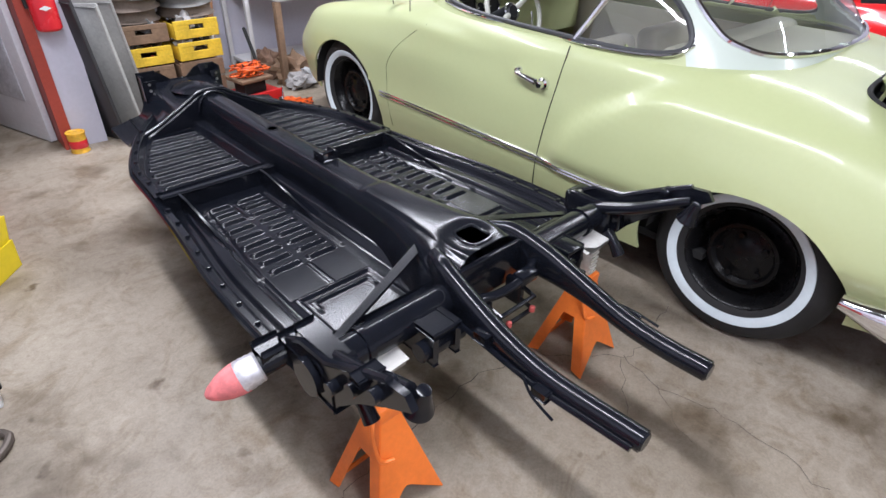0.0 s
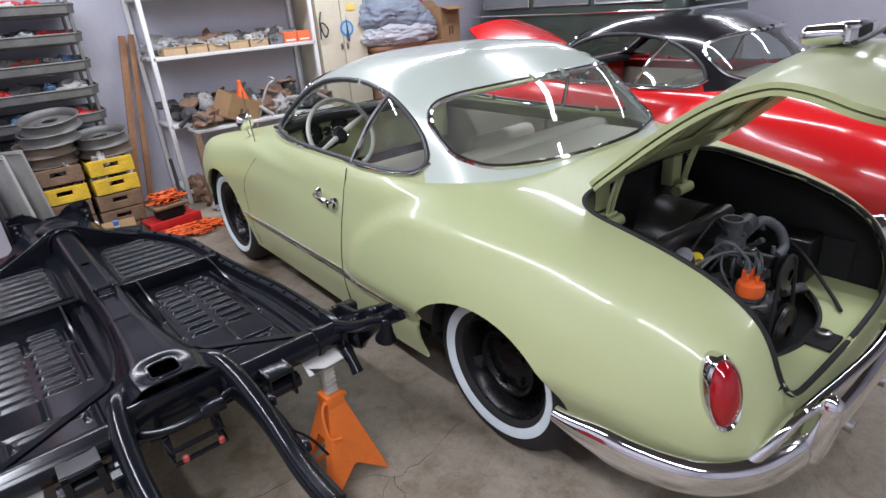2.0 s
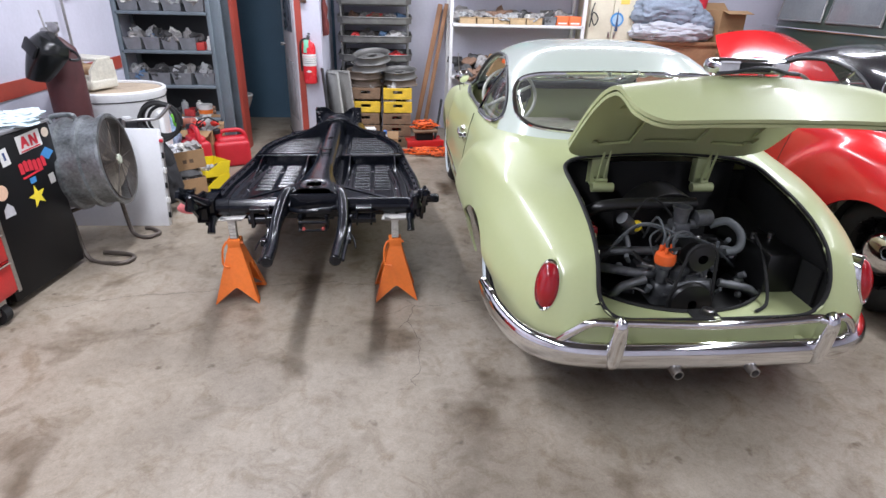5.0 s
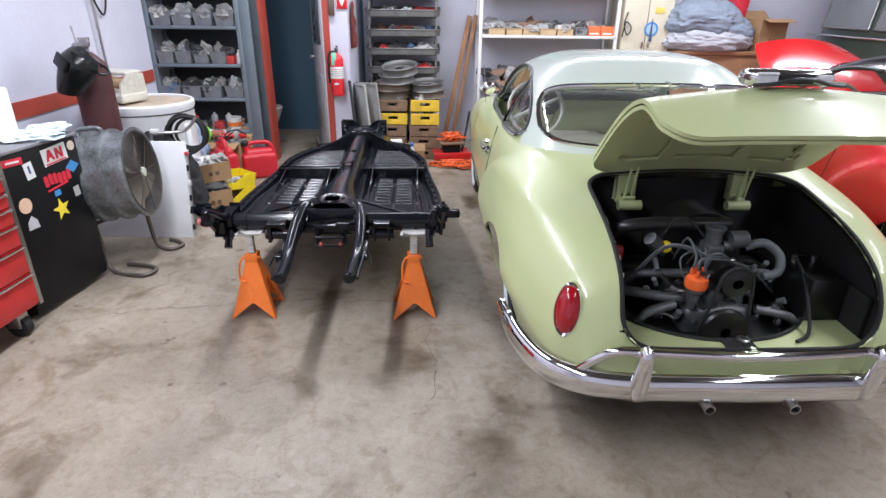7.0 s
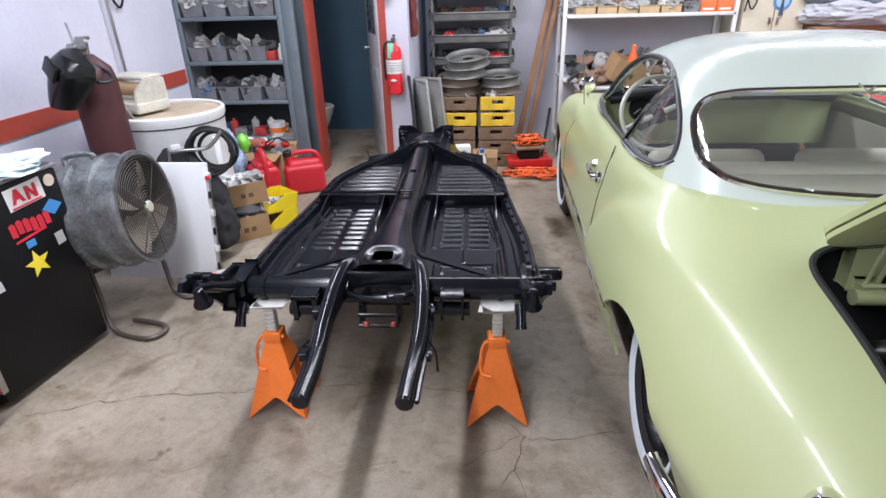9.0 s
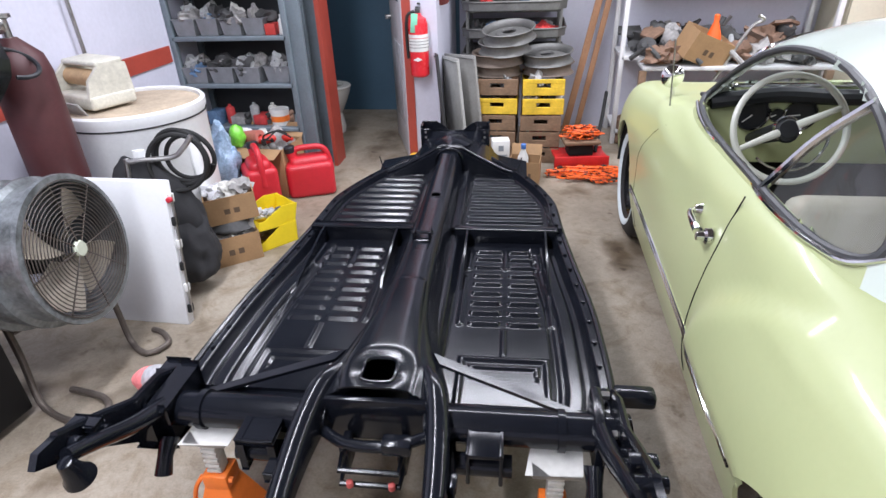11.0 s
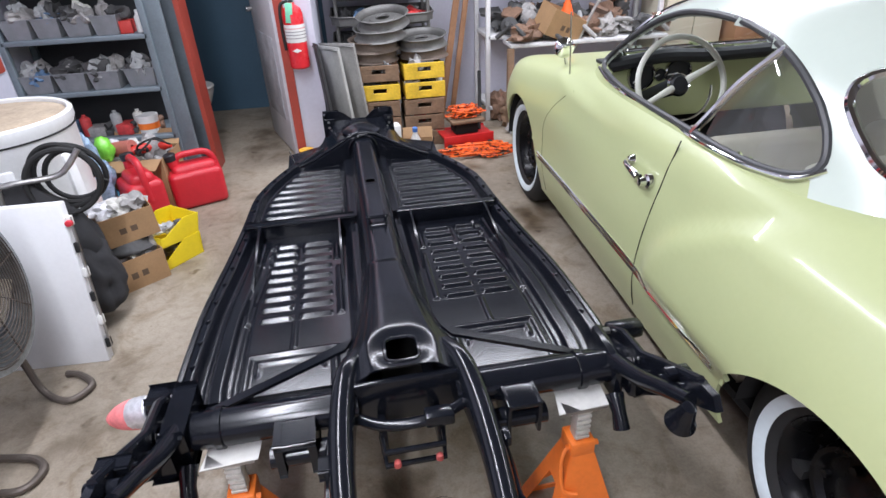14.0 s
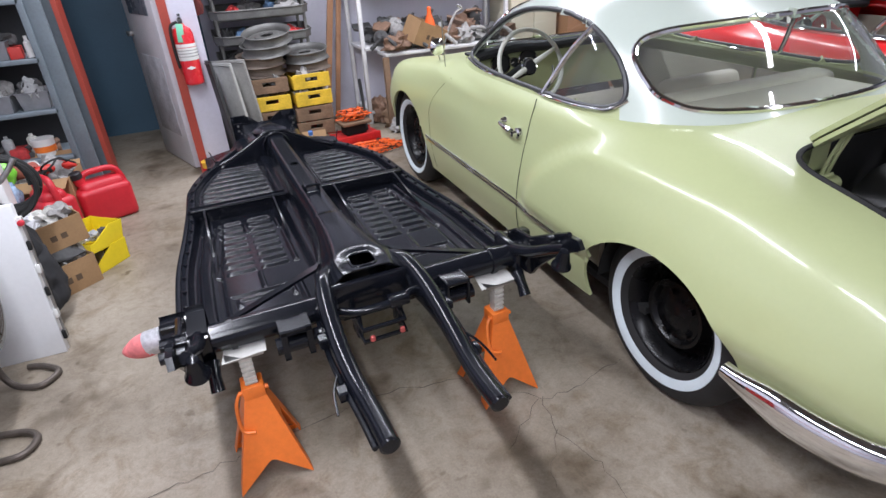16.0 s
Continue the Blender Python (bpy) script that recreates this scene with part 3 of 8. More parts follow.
# ---- the bare chassis on stands ----
CH = Matrix.Translation((-0.955, 0.45, 0)) @ Matrix.Rotation(radians(1.2), 4, "Z") @ Matrix.Translation((0, -0.45, 0))
chassis = thing("car_chassis", "bare car floor pan freshly painted glossy black on stands", "chassis", CH)
PAN_W = keyed((0.36, 0.565), (0.55, 0.59), (0.80, 0.585), (1.2, 0.545), (1.45, 0.522), (1.68, 0.508), (1.76, 0.49), (2.05, 0.37), (2.32, 0.20))
PAN_Z = 0.432


def rib(d, half, h):
    return h * max(0.0, 1 - (d / half) ** 2)


def pan_height(x, y):
    """Pressed floor: raised rim, channel along the edge, cross ribs in front, grid of pads behind the seat bar."""
    w = PAN_W(y)
    e = w - x
    z = PAN_Z + (0.02 if y > 1.42 else 0.0)
    z += 0.036 * step((0.045 - e) / 0.02)
    z += 0.016 * step((e - 0.06) / 0.012) * step((0.115 - e) / 0.012) * step((1.36 - y) / 0.04)
    z -= 0.008 * step(1 - abs(e - 0.135) / 0.014) * step((1.36 - y) / 0.04)
    z += 0.03 * step((0.13 - x) / 0.03)
    if 1.47 < y < 2.13:
        k = ((y - 1.50) / 0.068) % 1.0 - 0.5
        z += rib(k * 0.068, 0.014, 0.010) * step((x - 0.125) / 0.012) * step((e - 0.055) / 0.012)
    elif 0.80 < y < 1.335:
        k = ((y - 0.80) / 0.0595) % 1.0 - 0.5
        col = max(step((x - 0.185) / 0.010) * step((0.292 - x) / 0.010), step((x - 0.312) / 0.010) * step((0.42 - x) / 0.010))
        lift = rib(k * 0.0595, 0.015, 0.009) * col
        if y > 1.15:
            for xx in (0.165, 0.302, 0.44):
                lift = max(lift, rib(x - xx, 0.012, 0.006) * step((1.33 - y) / 0.015) * step((y - 1.16) / 0.015))
        else:
            for xx in (0.158, 0.452):
                lift = max(lift, rib(x - xx, 0.011, 0.006) * step((1.13 - y) / 0.02) * step((y - 0.81) / 0.02))
        z += lift
    elif y < 0.80:
        lift = rib(x - 0.302, 0.010, 0.006) * step((y - 0.655) / 0.02)
        outer = max(abs(x - 0.305) - 0.125, abs(y - 0.555) - 0.10)
        lift = max(lift, rib(outer, 0.011, 0.007))
        inner = max(abs(x - 0.305) - 0.095, abs(y - 0.545) - 0.075)
        lift = max(lift, rib(inner, 0.009, 0.005) * step((y - 0.56) / 0.03))
        z += lift
    return z


def pan_half(side):
    bm = bmesh.new()
    nx, ys = 124, [0.42 + 1.80 * j / 460 for j in range(461)]
    rows = []
    for y in ys:
        w = PAN_W(y)
        x0 = 0.055
        rows.append([bm.verts.new((side * (x0 + (w - x0) * i / nx), y, pan_height(x0 + (w - x0) * i / nx, y))) for i in range(nx + 1)])
    for a, b in zip(rows, rows[1:]):
        for i in range(nx):
            bm.faces.new((a[i], a[i + 1], b[i + 1], b[i]) if side > 0 else (a[i + 1], a[i], b[i], b[i + 1]))
    bm.normal_update()
    lower = {v: bm.verts.new(v.co - Vector((0, 0, 0.006))) for r in rows for v in r}
    for f in list(bm.faces):
        bm.faces.new([lower[v] for v in reversed(f.verts)])
    ring = [r[-1] for r in rows]
    for a, b in zip(ring, ring[1:]):
        bm.faces.new((b, a, lower[a], lower[b]))
    return bm


for sd in (-1, 1):
    pan = part("floor_pan", pan_half(sd), CHASSIS, chassis, "ribbed floor pan half", angle=60)
    edge = [(sd * (PAN_W(y) + 0.004), y, PAN_Z + 0.034) for y in [0.40 + 1.92 * j / 40 for j in range(41)]]
    part("rim_rail", tube(edge, 0.011, 8), CHASSIS, pan)
    for j in range(16):
        y = 0.50 + 0.105 * j
        part("rim_bolt", lathe([(0.0, 0.009), (0.007, 0.008), (0.008, 0.0)], Matrix.Translation((sd * (PAN_W(y) - 0.018), y, PAN_Z + 0.036 + (0.02 if y > 1.42 else 0))), 8), CHASSIS, pan)
    # seat bar and the two seat runners
    bm = box(0.09 * sd, 1.385, PAN_Z - 0.004, sd * (PAN_W(1.4) - 0.02), 1.425, PAN_Z + 0.062, 0.006)
    part("seat_bar", bm, CHASSIS, chassis)
    for xx, y0 in ((0.145, 1.02), (0.455, 0.99)):
        part("seat_runner", prism([(y0, PAN_Z - 0.002), (1.385, PAN_Z - 0.002), (1.385, PAN_Z + 0.066), (1.33, PAN_Z + 0.066), (y0 + 0.03, PAN_Z + 0.022)], -0.004, 0.004,
                                  Matrix.Translation((sd * xx, 0, 0)) @ Matrix(((0, 0, 1, 0), (1, 0, 0, 0), (0, 1, 0, 0), (0, 0, 0, 1)))), CHASSIS, chassis)
    # rear gusset from the spine to the tube end
    part("rear_gusset", prism([(sd * 0.12, 0.508), (sd * 0.14, 0.470), (sd * 0.51, 0.370), (sd * 0.53, 0.388)], PAN_Z + 0.150, PAN_Z + 0.160, Matrix(((1, 0, 0, 0), (0, 1, 0, 0), (-0.19 * sd, 0, 1, 0), (0, 0, 0, 1)))), CHASSIS, chassis)
    part("rear_skirt", box(sd * 0.12, 0.385, PAN_Z - 0.01, sd * 0.55, 0.42, PAN_Z + 0.055, 0.01), CHASSIS, chassis)
    # torsion tube
    part("torsion_tube", cyl((sd * 0.12, 0.325, 0.505), (sd * 0.525, 0.325, 0.505), 0.044, n=32), CHASSIS, chassis)
    part("tube_collar", cyl((sd * 0.435, 0.325, 0.505), (sd * 0.452, 0.325, 0.505), 0.050, n=32), CHASSIS, chassis)
    # transmission mount beside the horn
    bm = bmesh.new()
    for q in (0.0, 0.075):
        add_box(bm, sd * (0.225 + q), 0.215, 0.43, sd * (0.235 + q), 0.33, 0.53, 0.004)
    add_box(bm, sd * 0.225, 0.215, 0.515, sd * 0.31, 0.33, 0.528, 0.004)
    add_cyl(bm, (sd * 0.19, 0.25, 0.46), (sd * 0.33, 0.25, 0.46), 0.026, n=20)
    part("mount_bracket", bm, CHASSIS, chassis)
    # horn: a deep pressing with a rounded crown, tapering back to a tube
    stations = smooth_path([(0.115, 0.43, 0.592), (0.142, 0.36, 0.600), (0.160, 0.25, 0.572), (0.167, 0.12, 0.528), (0.164, 0.01, 0.497), (0.158, -0.07, 0.486), (0.153, -0.16, 0.484), (0.151, -0.262, 0.487)], 6)
    deep = keyed((-0.262, 0.064), (-0.12, 0.064), (0.02, 0.070), (0.12, 0.085), (0.25, 0.120), (0.36, 0.145), (0.43, 0.150))
    bm = bmesh.new()
    rows_o, hem = [], []
    for p in stations:
        d, hw = max(deep(p.y) - 0.008, 0.056), 0.0275
        ring = [(hw * math.cos(q), -hw + hw * math.sin(q)) for q in [math.pi * i / 10 for i in range(11)]]
        ring += [(hw * math.cos(q), -(d - hw) + hw * math.sin(q)) for q in [math.pi + math.pi * i / 10 for i in range(11)]]
        rows_o.append([bm.verts.new((sd * (p.x + x), p.y, p.z + z)) for x, z in ring])
        hem.append((sd * (p.x + hw + 0.006), p.y, p.z - d + 0.022))
    for ra, rb in zip(rows_o, rows_o[1:]):
        for i in range(len(ra)):
            bm.faces.new((ra[i], ra[(i + 1) % len(ra)], rb[(i + 1) % len(ra)], rb[i]))
    bm.faces.new(rows_o[0][::-1])
    bm.faces.new(rows_o[-1])
    horn = part("frame_horn", bm, CHASSIS, chassis, "curved pressed steel frame horn", angle=38)
    part("weld_flange", tube(hem[4:-1], 0.008, 6), CHASSIS, horn)
    for wy, wz in ((0.16, 0.50), (-0.03, 0.455)):
        part("horn_tab", box(sd * 0.196, wy - 0.02, wz - 0.012, sd * 0.212, wy + 0.02, wz + 0.014, 0.004), CHASSIS, horn)
    part("horn_plug", lathe([(0.0, 0.006), (0.021, 0.005), (0.026, 0.0), (0.026, -0.02)], Matrix.Translation((sd * 0.151, -0.262, 0.459)) @ Matrix.Rotation(radians(90), 4, "X"), 20), CHASSIS, horn)
    part("clip_wire", tube(smooth_path([(sd * 0.20, 0.03, 0.47), (sd * 0.225, -0.02, 0.455), (sd * 0.235, -0.09, 0.44)], 5), 0.004, 6), CHASSIS, horn)
    # spring plate housing
    hs = part("spring_housing", box(sd * 0.515, 0.265, 0.435, sd * 0.545, 0.43, 0.56, 0.012), CHASSIS, chassis, "bolted spring plate housing")
    for by, bz in ((0.285, 0.545), (0.41, 0.545), (0.285, 0.452), (0.41, 0.452)):
        part("housing_bolt", cyl((sd * 0.53, by, bz), (sd * 0.562, by, bz), 0.010, n=6), STEEL, hs)
    bm = bmesh.new()
    add_box(bm, sd * 0.545, 0.24, 0.46, sd * 0.575, 0.46, 0.53, 0.012)
    add_cyl(bm, (sd * 0.54, 0.325, 0.505), (sd * 0.60, 0.325, 0.505), 0.048, n=24)
    part("hub_cover", bm, CHASSIS, hs)

# spring plates swing back and up
YZ = Matrix(((0, 0, 1, 0), (1, 0, 0, 0), (0, 1, 0, 0), (0, 0, 0, 1)))
for sd in (-1, 1):
    arm = part("spring_plate", prism([(0.42, 0.455), (0.43, 0.535), (0.36, 0.575), (0.26, 0.585), (0.15, 0.645), (0.05, 0.695), (0.0, 0.70), (-0.02, 0.675), (0.05, 0.63), (0.14, 0.565), (0.22, 0.49), (0.25, 0.45), (0.33, 0.435)], -0.008, 0.008, Matrix.Translation((sd * 0.575, 0, 0)) @ YZ), CHASSIS, chassis, "angled steel spring plate")
    for by, bz in ((0.14, 0.615), (0.07, 0.655), (0.22, 0.555)):
        part("plate_bolt", cyl((sd * 0.545, by, bz), (sd * 0.605, by, bz), 0.016, n=12), CHASSIS, arm)
    part("plate_hole_ring", lathe([(0.018, -0.012), (0.024, -0.012), (0.024, 0.012), (0.018, 0.012)], Matrix.Translation((sd * 0.575, 0.29, 0.545)) @ Matrix.Rotation(radians(90), 4, "Y"), 18, True), CHASSIS, arm)
    part("arm_casting", tube(smooth_path([(sd * 0.53, 0.32, 0.53), (sd * 0.535, 0.20, 0.575), (sd * 0.54, 0.10, 0.63), (sd * 0.545, 0.03, 0.665)], 6), [0.024 - 0.008 * k / 18 for k in range(19)], 12), CHASSIS, arm)
    part("bump_stop", lathe([(0, 0.05), (0.014, 0.045), (0.02, 0.02), (0.024, 0.0), (0.031, -0.012), (0.032, -0.018), (0.022, -0.022), (0, -0.022)], Matrix.Translation((sd * 0.53, 0.02, 0.628)) @ Matrix.Rotation(radians(15), 4, "X"), 24), CHASSIS, arm)
    part("arm_clamp", box(sd * 0.545, 0.105, 0.650, sd * 0.60, 0.135, 0.664, 0.004), CHASSIS, arm)
    part("plate_edge", tube([(sd * 0.575, y, z) for y, z in ((0.43, 0.535), (0.36, 0.575), (0.26, 0.585), (0.15, 0.645), (0.05, 0.695))], 0.010, 8), CHASSIS, arm)
    part("shock_stub", tube([(sd * 0.515, 0.26, 0.47), (sd * 0.515, 0.225, 0.44), (sd * 0.515, 0.20, 0.405)], [0.024, 0.018, 0.021], 12), CHASSIS, arm)
    part("side_bracket", box(sd * 0.585, 0.44, 0.47, sd * (0.63 if sd < 0 else 0.69), 0.49, 0.515, 0.012), CHASSIS, arm)

# spine: tunnel with a flared rear fork
TB = keyed((0.33, 0.165), (0.42, 0.17), (0.52, 0.145), (0.70, 0.105), (0.95, 0.083), (1.8, 0.072), (2.2, 0.066))
TT = keyed((0.33, 0.600), (0.42, 0.607), (0.60, 0.601), (0.9, 0.586), (1.3, 0.583), (1.8, 0.585), (2.2, 0.590))


def spine_point(u, v):
    b, t = TB(u), TT(u)
    a = math.pi * v
    c, s = math.cos(a), math.sin(a)
    n = 0.50 + 0.12 * step((0.75 - u) / 0.3)
    x = math.copysign(abs(c) ** n, c) * b * (1.0 - 0.15 * abs(s))
    z = PAN_Z + (t - PAN_Z) * abs(s) ** 0.50
    # raised fork plate over the rear of the tunnel
    z += 0.006 * step((0.86 - u) / 0.02) * step((s - 0.86) / 0.05)
    # dished top round the rear opening
    z -= 0.018 * step(1 - math.hypot(x / 0.11, (u - 0.40) / 0.085)) * abs(s)
    return Vector((x, u, z))


spine, cov, rim = shell(spine_point, [0.33 + 1.79 * (i / 150) ** 1.12 for i in range(151)], [j / 56 for j in range(57)],
                        [lambda u, v, p: rounded(p.x, u - 0.395, 0.042, 0.045, 0.012) if 0.25 < v < 0.75 else 1.0,
                         lambda u, v, p: rounded(p.x, u - 1.525, 0.022, 0.026, 0.014) if 0.25 < v < 0.75 else 1.0])
for c in cov:
    c.free()
thicken(spine, 0.005)
sp = part("spine_tunnel", spine, CHASSIS, chassis, "pressed centre tunnel", angle=60)
for k, loop in enumerate(rim):
    for lp in loop:
        part("hole_lip", tube(relax(lp), 0.005 if k == 0 else 0.003, 6, True), CHASSIS, sp)
part("tunnel_floor", box(-0.10, 0.34, PAN_Z - 0.012, 0.10, 2.10, PAN_Z - 0.002), DARK, sp)
bm = bmesh.new()
add_box(bm, -0.033, 1.105, 0.575, -0.025, 1.165, 0.618, 0.003)
add_box(bm, 0.025, 1.105, 0.575, 0.033, 1.165, 0.618, 0.003)
add_box(bm, -0.033, 1.10, 0.574, 0.033, 1.17, 0.588, 0.003)
add_cyl(bm, (-0.04, 1.135, 0.605), (0.04, 1.135, 0.605), 0.006, n=8)
part("lever_bracket", bm, CHASSIS, chassis, "handbrake lever bracket")
part("rear_cross_plate", box(-0.155, 0.315, 0.44, 0.155, 0.335, 0.575, 0.01), CHASSIS, chassis)
bm = bmesh.new()
add_tube(bm, smooth_path([(-0.13, 0.29, 0.50), (-0.06, 0.25, 0.50), (0.05, 0.24, 0.51), (0.13, 0.27, 0.515)], 6), 0.014, 12)
add_box(bm, 0.03, 0.225, 0.493, 0.10, 0.265, 0.527, 0.006)
part("shift_coupling", bm, CHASSIS, chassis)
bm = bmesh.new()
for dz in (0.0, -0.045):
    add_tube(bm, [(-0.075, 0.29, 0.47 + dz), (-0.07, 0.21, 0.455 + dz), (0.07, 0.21, 0.455 + dz), (0.075, 0.29, 0.47 + dz)], 0.008, 8)
add_box(bm, -0.08, 0.25, 0.40, -0.06, 0.31, 0.48, 0.004)
add_box(bm, 0.06, 0.25, 0.40, 0.08, 0.31, 0.48, 0.004)
part("gearbox_cradle", bm, CHASSIS, chassis)
for px in (-0.045, 0.055):
    part("cradle_tip", lathe([(0, 0.01), (0.008, 0.006), (0.009, -0.008), (0, -0.01)], Matrix.Translation((px, 0.20, 0.425)), 10), surface("faded_red_cap", (0.45, 0.08, 0.07), 0.6), chassis)

# frame head: an arched crossmember over the tunnel's end, the flat head in front of it, and the axle channels
ARCH = keyed((0.0, 0.602), (0.05, 0.598), (0.09, 0.578), (0.20, 0.522), (0.34, 0.462), (0.42, 0.448))
bm = bmesh.new()
rows_o = []
for k in range(41):
    x = -0.40 + 0.80 * k / 40
    z = ARCH(abs(x))
    y = 2.085 - 0.03 * abs(x) / 0.4
    head_y = 2.47 - 0.62 * max(0, abs(x) - 0.165)
    head_z = 0.445 + 0.125 * step((0.24 - abs(x)) / 0.10)
    rows_o.append([bm.verts.new(q) for q in ((x, y - 0.004, 0.438), (x, y, z - 0.010), (x, y + 0.012, z), (x, y + 0.028, z - 0.004), (x, y + 0.045, z - 0.022), (x, (y + head_y) / 2, (z + head_z) / 2 - 0.020), (x, head_y, head_z), (x, head_y + 0.004, 0.425))])
for ra, rb in zip(rows_o, rows_o[1:]):
    for i in range(7):
        bm.faces.new((ra[i], rb[i], rb[i + 1], ra[i + 1]))
thicken(bm, 0.006)
hd = part("frame_head", bm, CHASSIS, chassis, "arched front crossmember and frame head", angle=40)
part("arch_lip", tube(smooth_path([(x, 2.098 - 0.075 * abs(x), ARCH(abs(x)) + 0.003) for x in (-0.36, -0.27, -0.18, -0.10, -0.06, 0, 0.06, 0.10, 0.18, 0.27, 0.36)], 5), 0.009, 8), CHASSIS, hd)
part("tunnel_ring", tube([(0.075 * math.cos(radians(a)), 2.075, 0.515 + 0.086 * math.sin(radians(a))) for a in range(0, 181, 12)], 0.007, 8), CHASSIS, hd)
part("head_hump", lathe([(0, 0.022), (0.03, 0.018), (0.06, 0.006), (0.08, -0.006)], Matrix.Translation((0, 2.29, 0.574)) @ Matrix.Diagonal((1.3, 1.5, 1.0, 1.0)), 28), CHASSIS, hd)
for sd in (-1, 1):
    bm = bmesh.new()
    add_box(bm, sd * 0.110, 2.47, 0.415, sd * 0.192, 2.478, 0.625, 0.003)
    add_box(bm, sd * 0.186, 2.405, 0.415, sd * 0.193, 2.471, 0.622, 0.003)
    add_box(bm, sd * 0.140, 2.400, 0.425, sd * 0.192, 2.407, 0.600, 0.003)
    pl = part("axle_plate", bm, CHASSIS, chassis, "upright channel for the axle")
    for bz in (0.455, 0.50, 0.555, 0.585):
        part("bolt_hole", cyl((sd * 0.166, 2.3985, bz), (sd * 0.166, 2.402, bz), 0.007, n=12), DARK if bz < 0.55 else STEEL, pl)
    bm = prism([(sd * 0.040, 0.53), (sd * 0.112, 0.53), (sd * 0.112, 0.622), (sd * 0.085, 0.612), (sd * 0.040, 0.575)], 0, 0.006, Matrix.Translation((0, 2.478, 0)) @ Matrix.Rotation(radians(90), 4, "X"))
    part("cheek_plate", bm, CHASSIS, pl)
    part("brake_line", tube(smooth_path([(sd * 0.345, 2.06, 0.468), (sd * 0.352, 2.075, 0.50), (sd * 0.368, 2.09, 0.55)], 5), 0.003, 6), CHASSIS, hd)
part("head_web", box(-0.042, 2.472, 0.42, 0.042, 2.478, 0.575, 0.003), CHASSIS, chassis)
part("wrapped_stub", tube(smooth_path([(-0.640, 0.463, 0.469), (-0.665, 0.467, 0.463), (-0.690, 0.472, 0.456)], 4), [0.036, 0.039, 0.038, 0.040, 0.039, 0.041, 0.040, 0.041, 0.040], 14), surface("silver_tape", (0.60, 0.60, 0.62), 0.38, metal=0.6, vary=0.3, scale=30, bump=0.6), chassis, "stub wrapped in silver tape")
part("axle_stub", cyl((-0.57, 0.453, 0.482), (-0.645, 0.463, 0.468), 0.030, n=18), CHASSIS, chassis)
part("wrap_cap", tube(smooth_path([(-0.68, 0.471, 0.457), (-0.72, 0.48, 0.446), (-0.745, 0.485, 0.44), (-0.768, 0.49, 0.436)], 4), [0.041, 0.041, 0.040, 0.038, 0.036, 0.033, 0.031, 0.028, 0.025, 0.021, 0.017, 0.011, 0.005], 14), surface("pink_cloth", (0.72, 0.20, 0.20), 0.8, vary=0.3, scale=25, bump=0.6), chassis, "pink cloth wrap")

# ---- jack stands ----


def jack_stand(m, label):
    st = thing("jack_stand", label, "stand", m, "stands under the chassis")
    b, top, h = 0.113, 0.032, 0.30
    for k in range(4):
        R = Matrix.Rotation(radians(90 * k), 4, "Z")
        lean = math.atan2(b - top, h)
        L = math.hypot(b - top, h)
        P = R @ Matrix.Translation((0, -b, 0)) @ Matrix.Rotation(radians(90) - lean, 4, "X")
        bm = bmesh.new()
        if k % 2 == 0:
            add_prism(bm, [(-b, 0), (-0.012, 0.085), (0, 0.09), (0.012, 0.085), (b, 0), (top, L), (-top, L)], -0.002, 0.002, P)
        else:
            for s in (-1, 1):
                add_prism(bm, [(s * b, 0), (s * 0.072, 0.012), (s * 0.022, 0.20), (s * top, L)] if s > 0 else [(s * top, L), (s * 0.022, 0.20), (s * 0.072, 0.012), (s * b, 0)], -0.002, 0.002, P)
            add_prism(bm, [(-0.024, 0.20), (0.024, 0.20), (top, L), (-top, L)], -0.002, 0.002, P)
        part("leg_panel", bm, ORANGE, st)
    part("foot_frame", box(-b + 0.002, b - 0.012, 0.0, b - 0.002, b - 0.006, 0.016), ORANGE, st)
    part("collar", box(-0.034, -0.034, 0.285, 0.034, 0.034, 0.345, 0.006), ORANGE, st)
    part("pivot_pin", cyl((-0.045, -0.02, 0.325), (0.045, -0.02, 0.325), 0.008, n=10), ORANGE, st)
    part("lever", tube(smooth_path([(-0.043, -0.02, 0.325), (-0.060, -0.035, 0.29), (-0.060, -0.06, 0.215), (-0.025, -0.075, 0.205)], 5), 0.006, 8), ORANGE, st, "bent orange release lever")
    bm = box(-0.018, -0.018, 0.25, 0.018, 0.018, 0.455, 0.004)
    for k in range(6):
        add_box(bm, -0.019, -0.024, 0.35 + 0.018 * k, 0.019, -0.016, 0.36 + 0.018 * k, 0.002)
    part("ratchet_post", bm, surface("pale_steel_post", (0.62, 0.60, 0.55), 0.45, metal=0.3, vary=0.25, scale=25), st, "pale ratchet post")
    part("saddle", prism([(-0.055, -0.03), (0.055, -0.03), (0.055, 0.03), (-0.055, 0.03)], 0.452, 0.461), STEEL, st)
    return st


jack_stand(pose(-1.377, 0.272, 0, 0, 0, 1), "orange steel jack stand on the concrete floor")
jack_stand(pose(-0.520, 0.268, 0, 0, 0, 3), "orange steel jack stand with its post raised")
for sx in (-1.36, -0.51):
    tagged(part("cardboard_pad", prism([(-0.07, -0.04), (0.06, -0.045), (0.07, 0.02), (0.04, 0.05), (-0.05, 0.04)], 0.4615, 0.4635, pose(sx, 0.30, 0, 2, -2, 5)), surface("white_card", (0.55, 0.54, 0.51), 0.75)), "white card pad between stand and axle tube", "pad", group="pads on the stands")

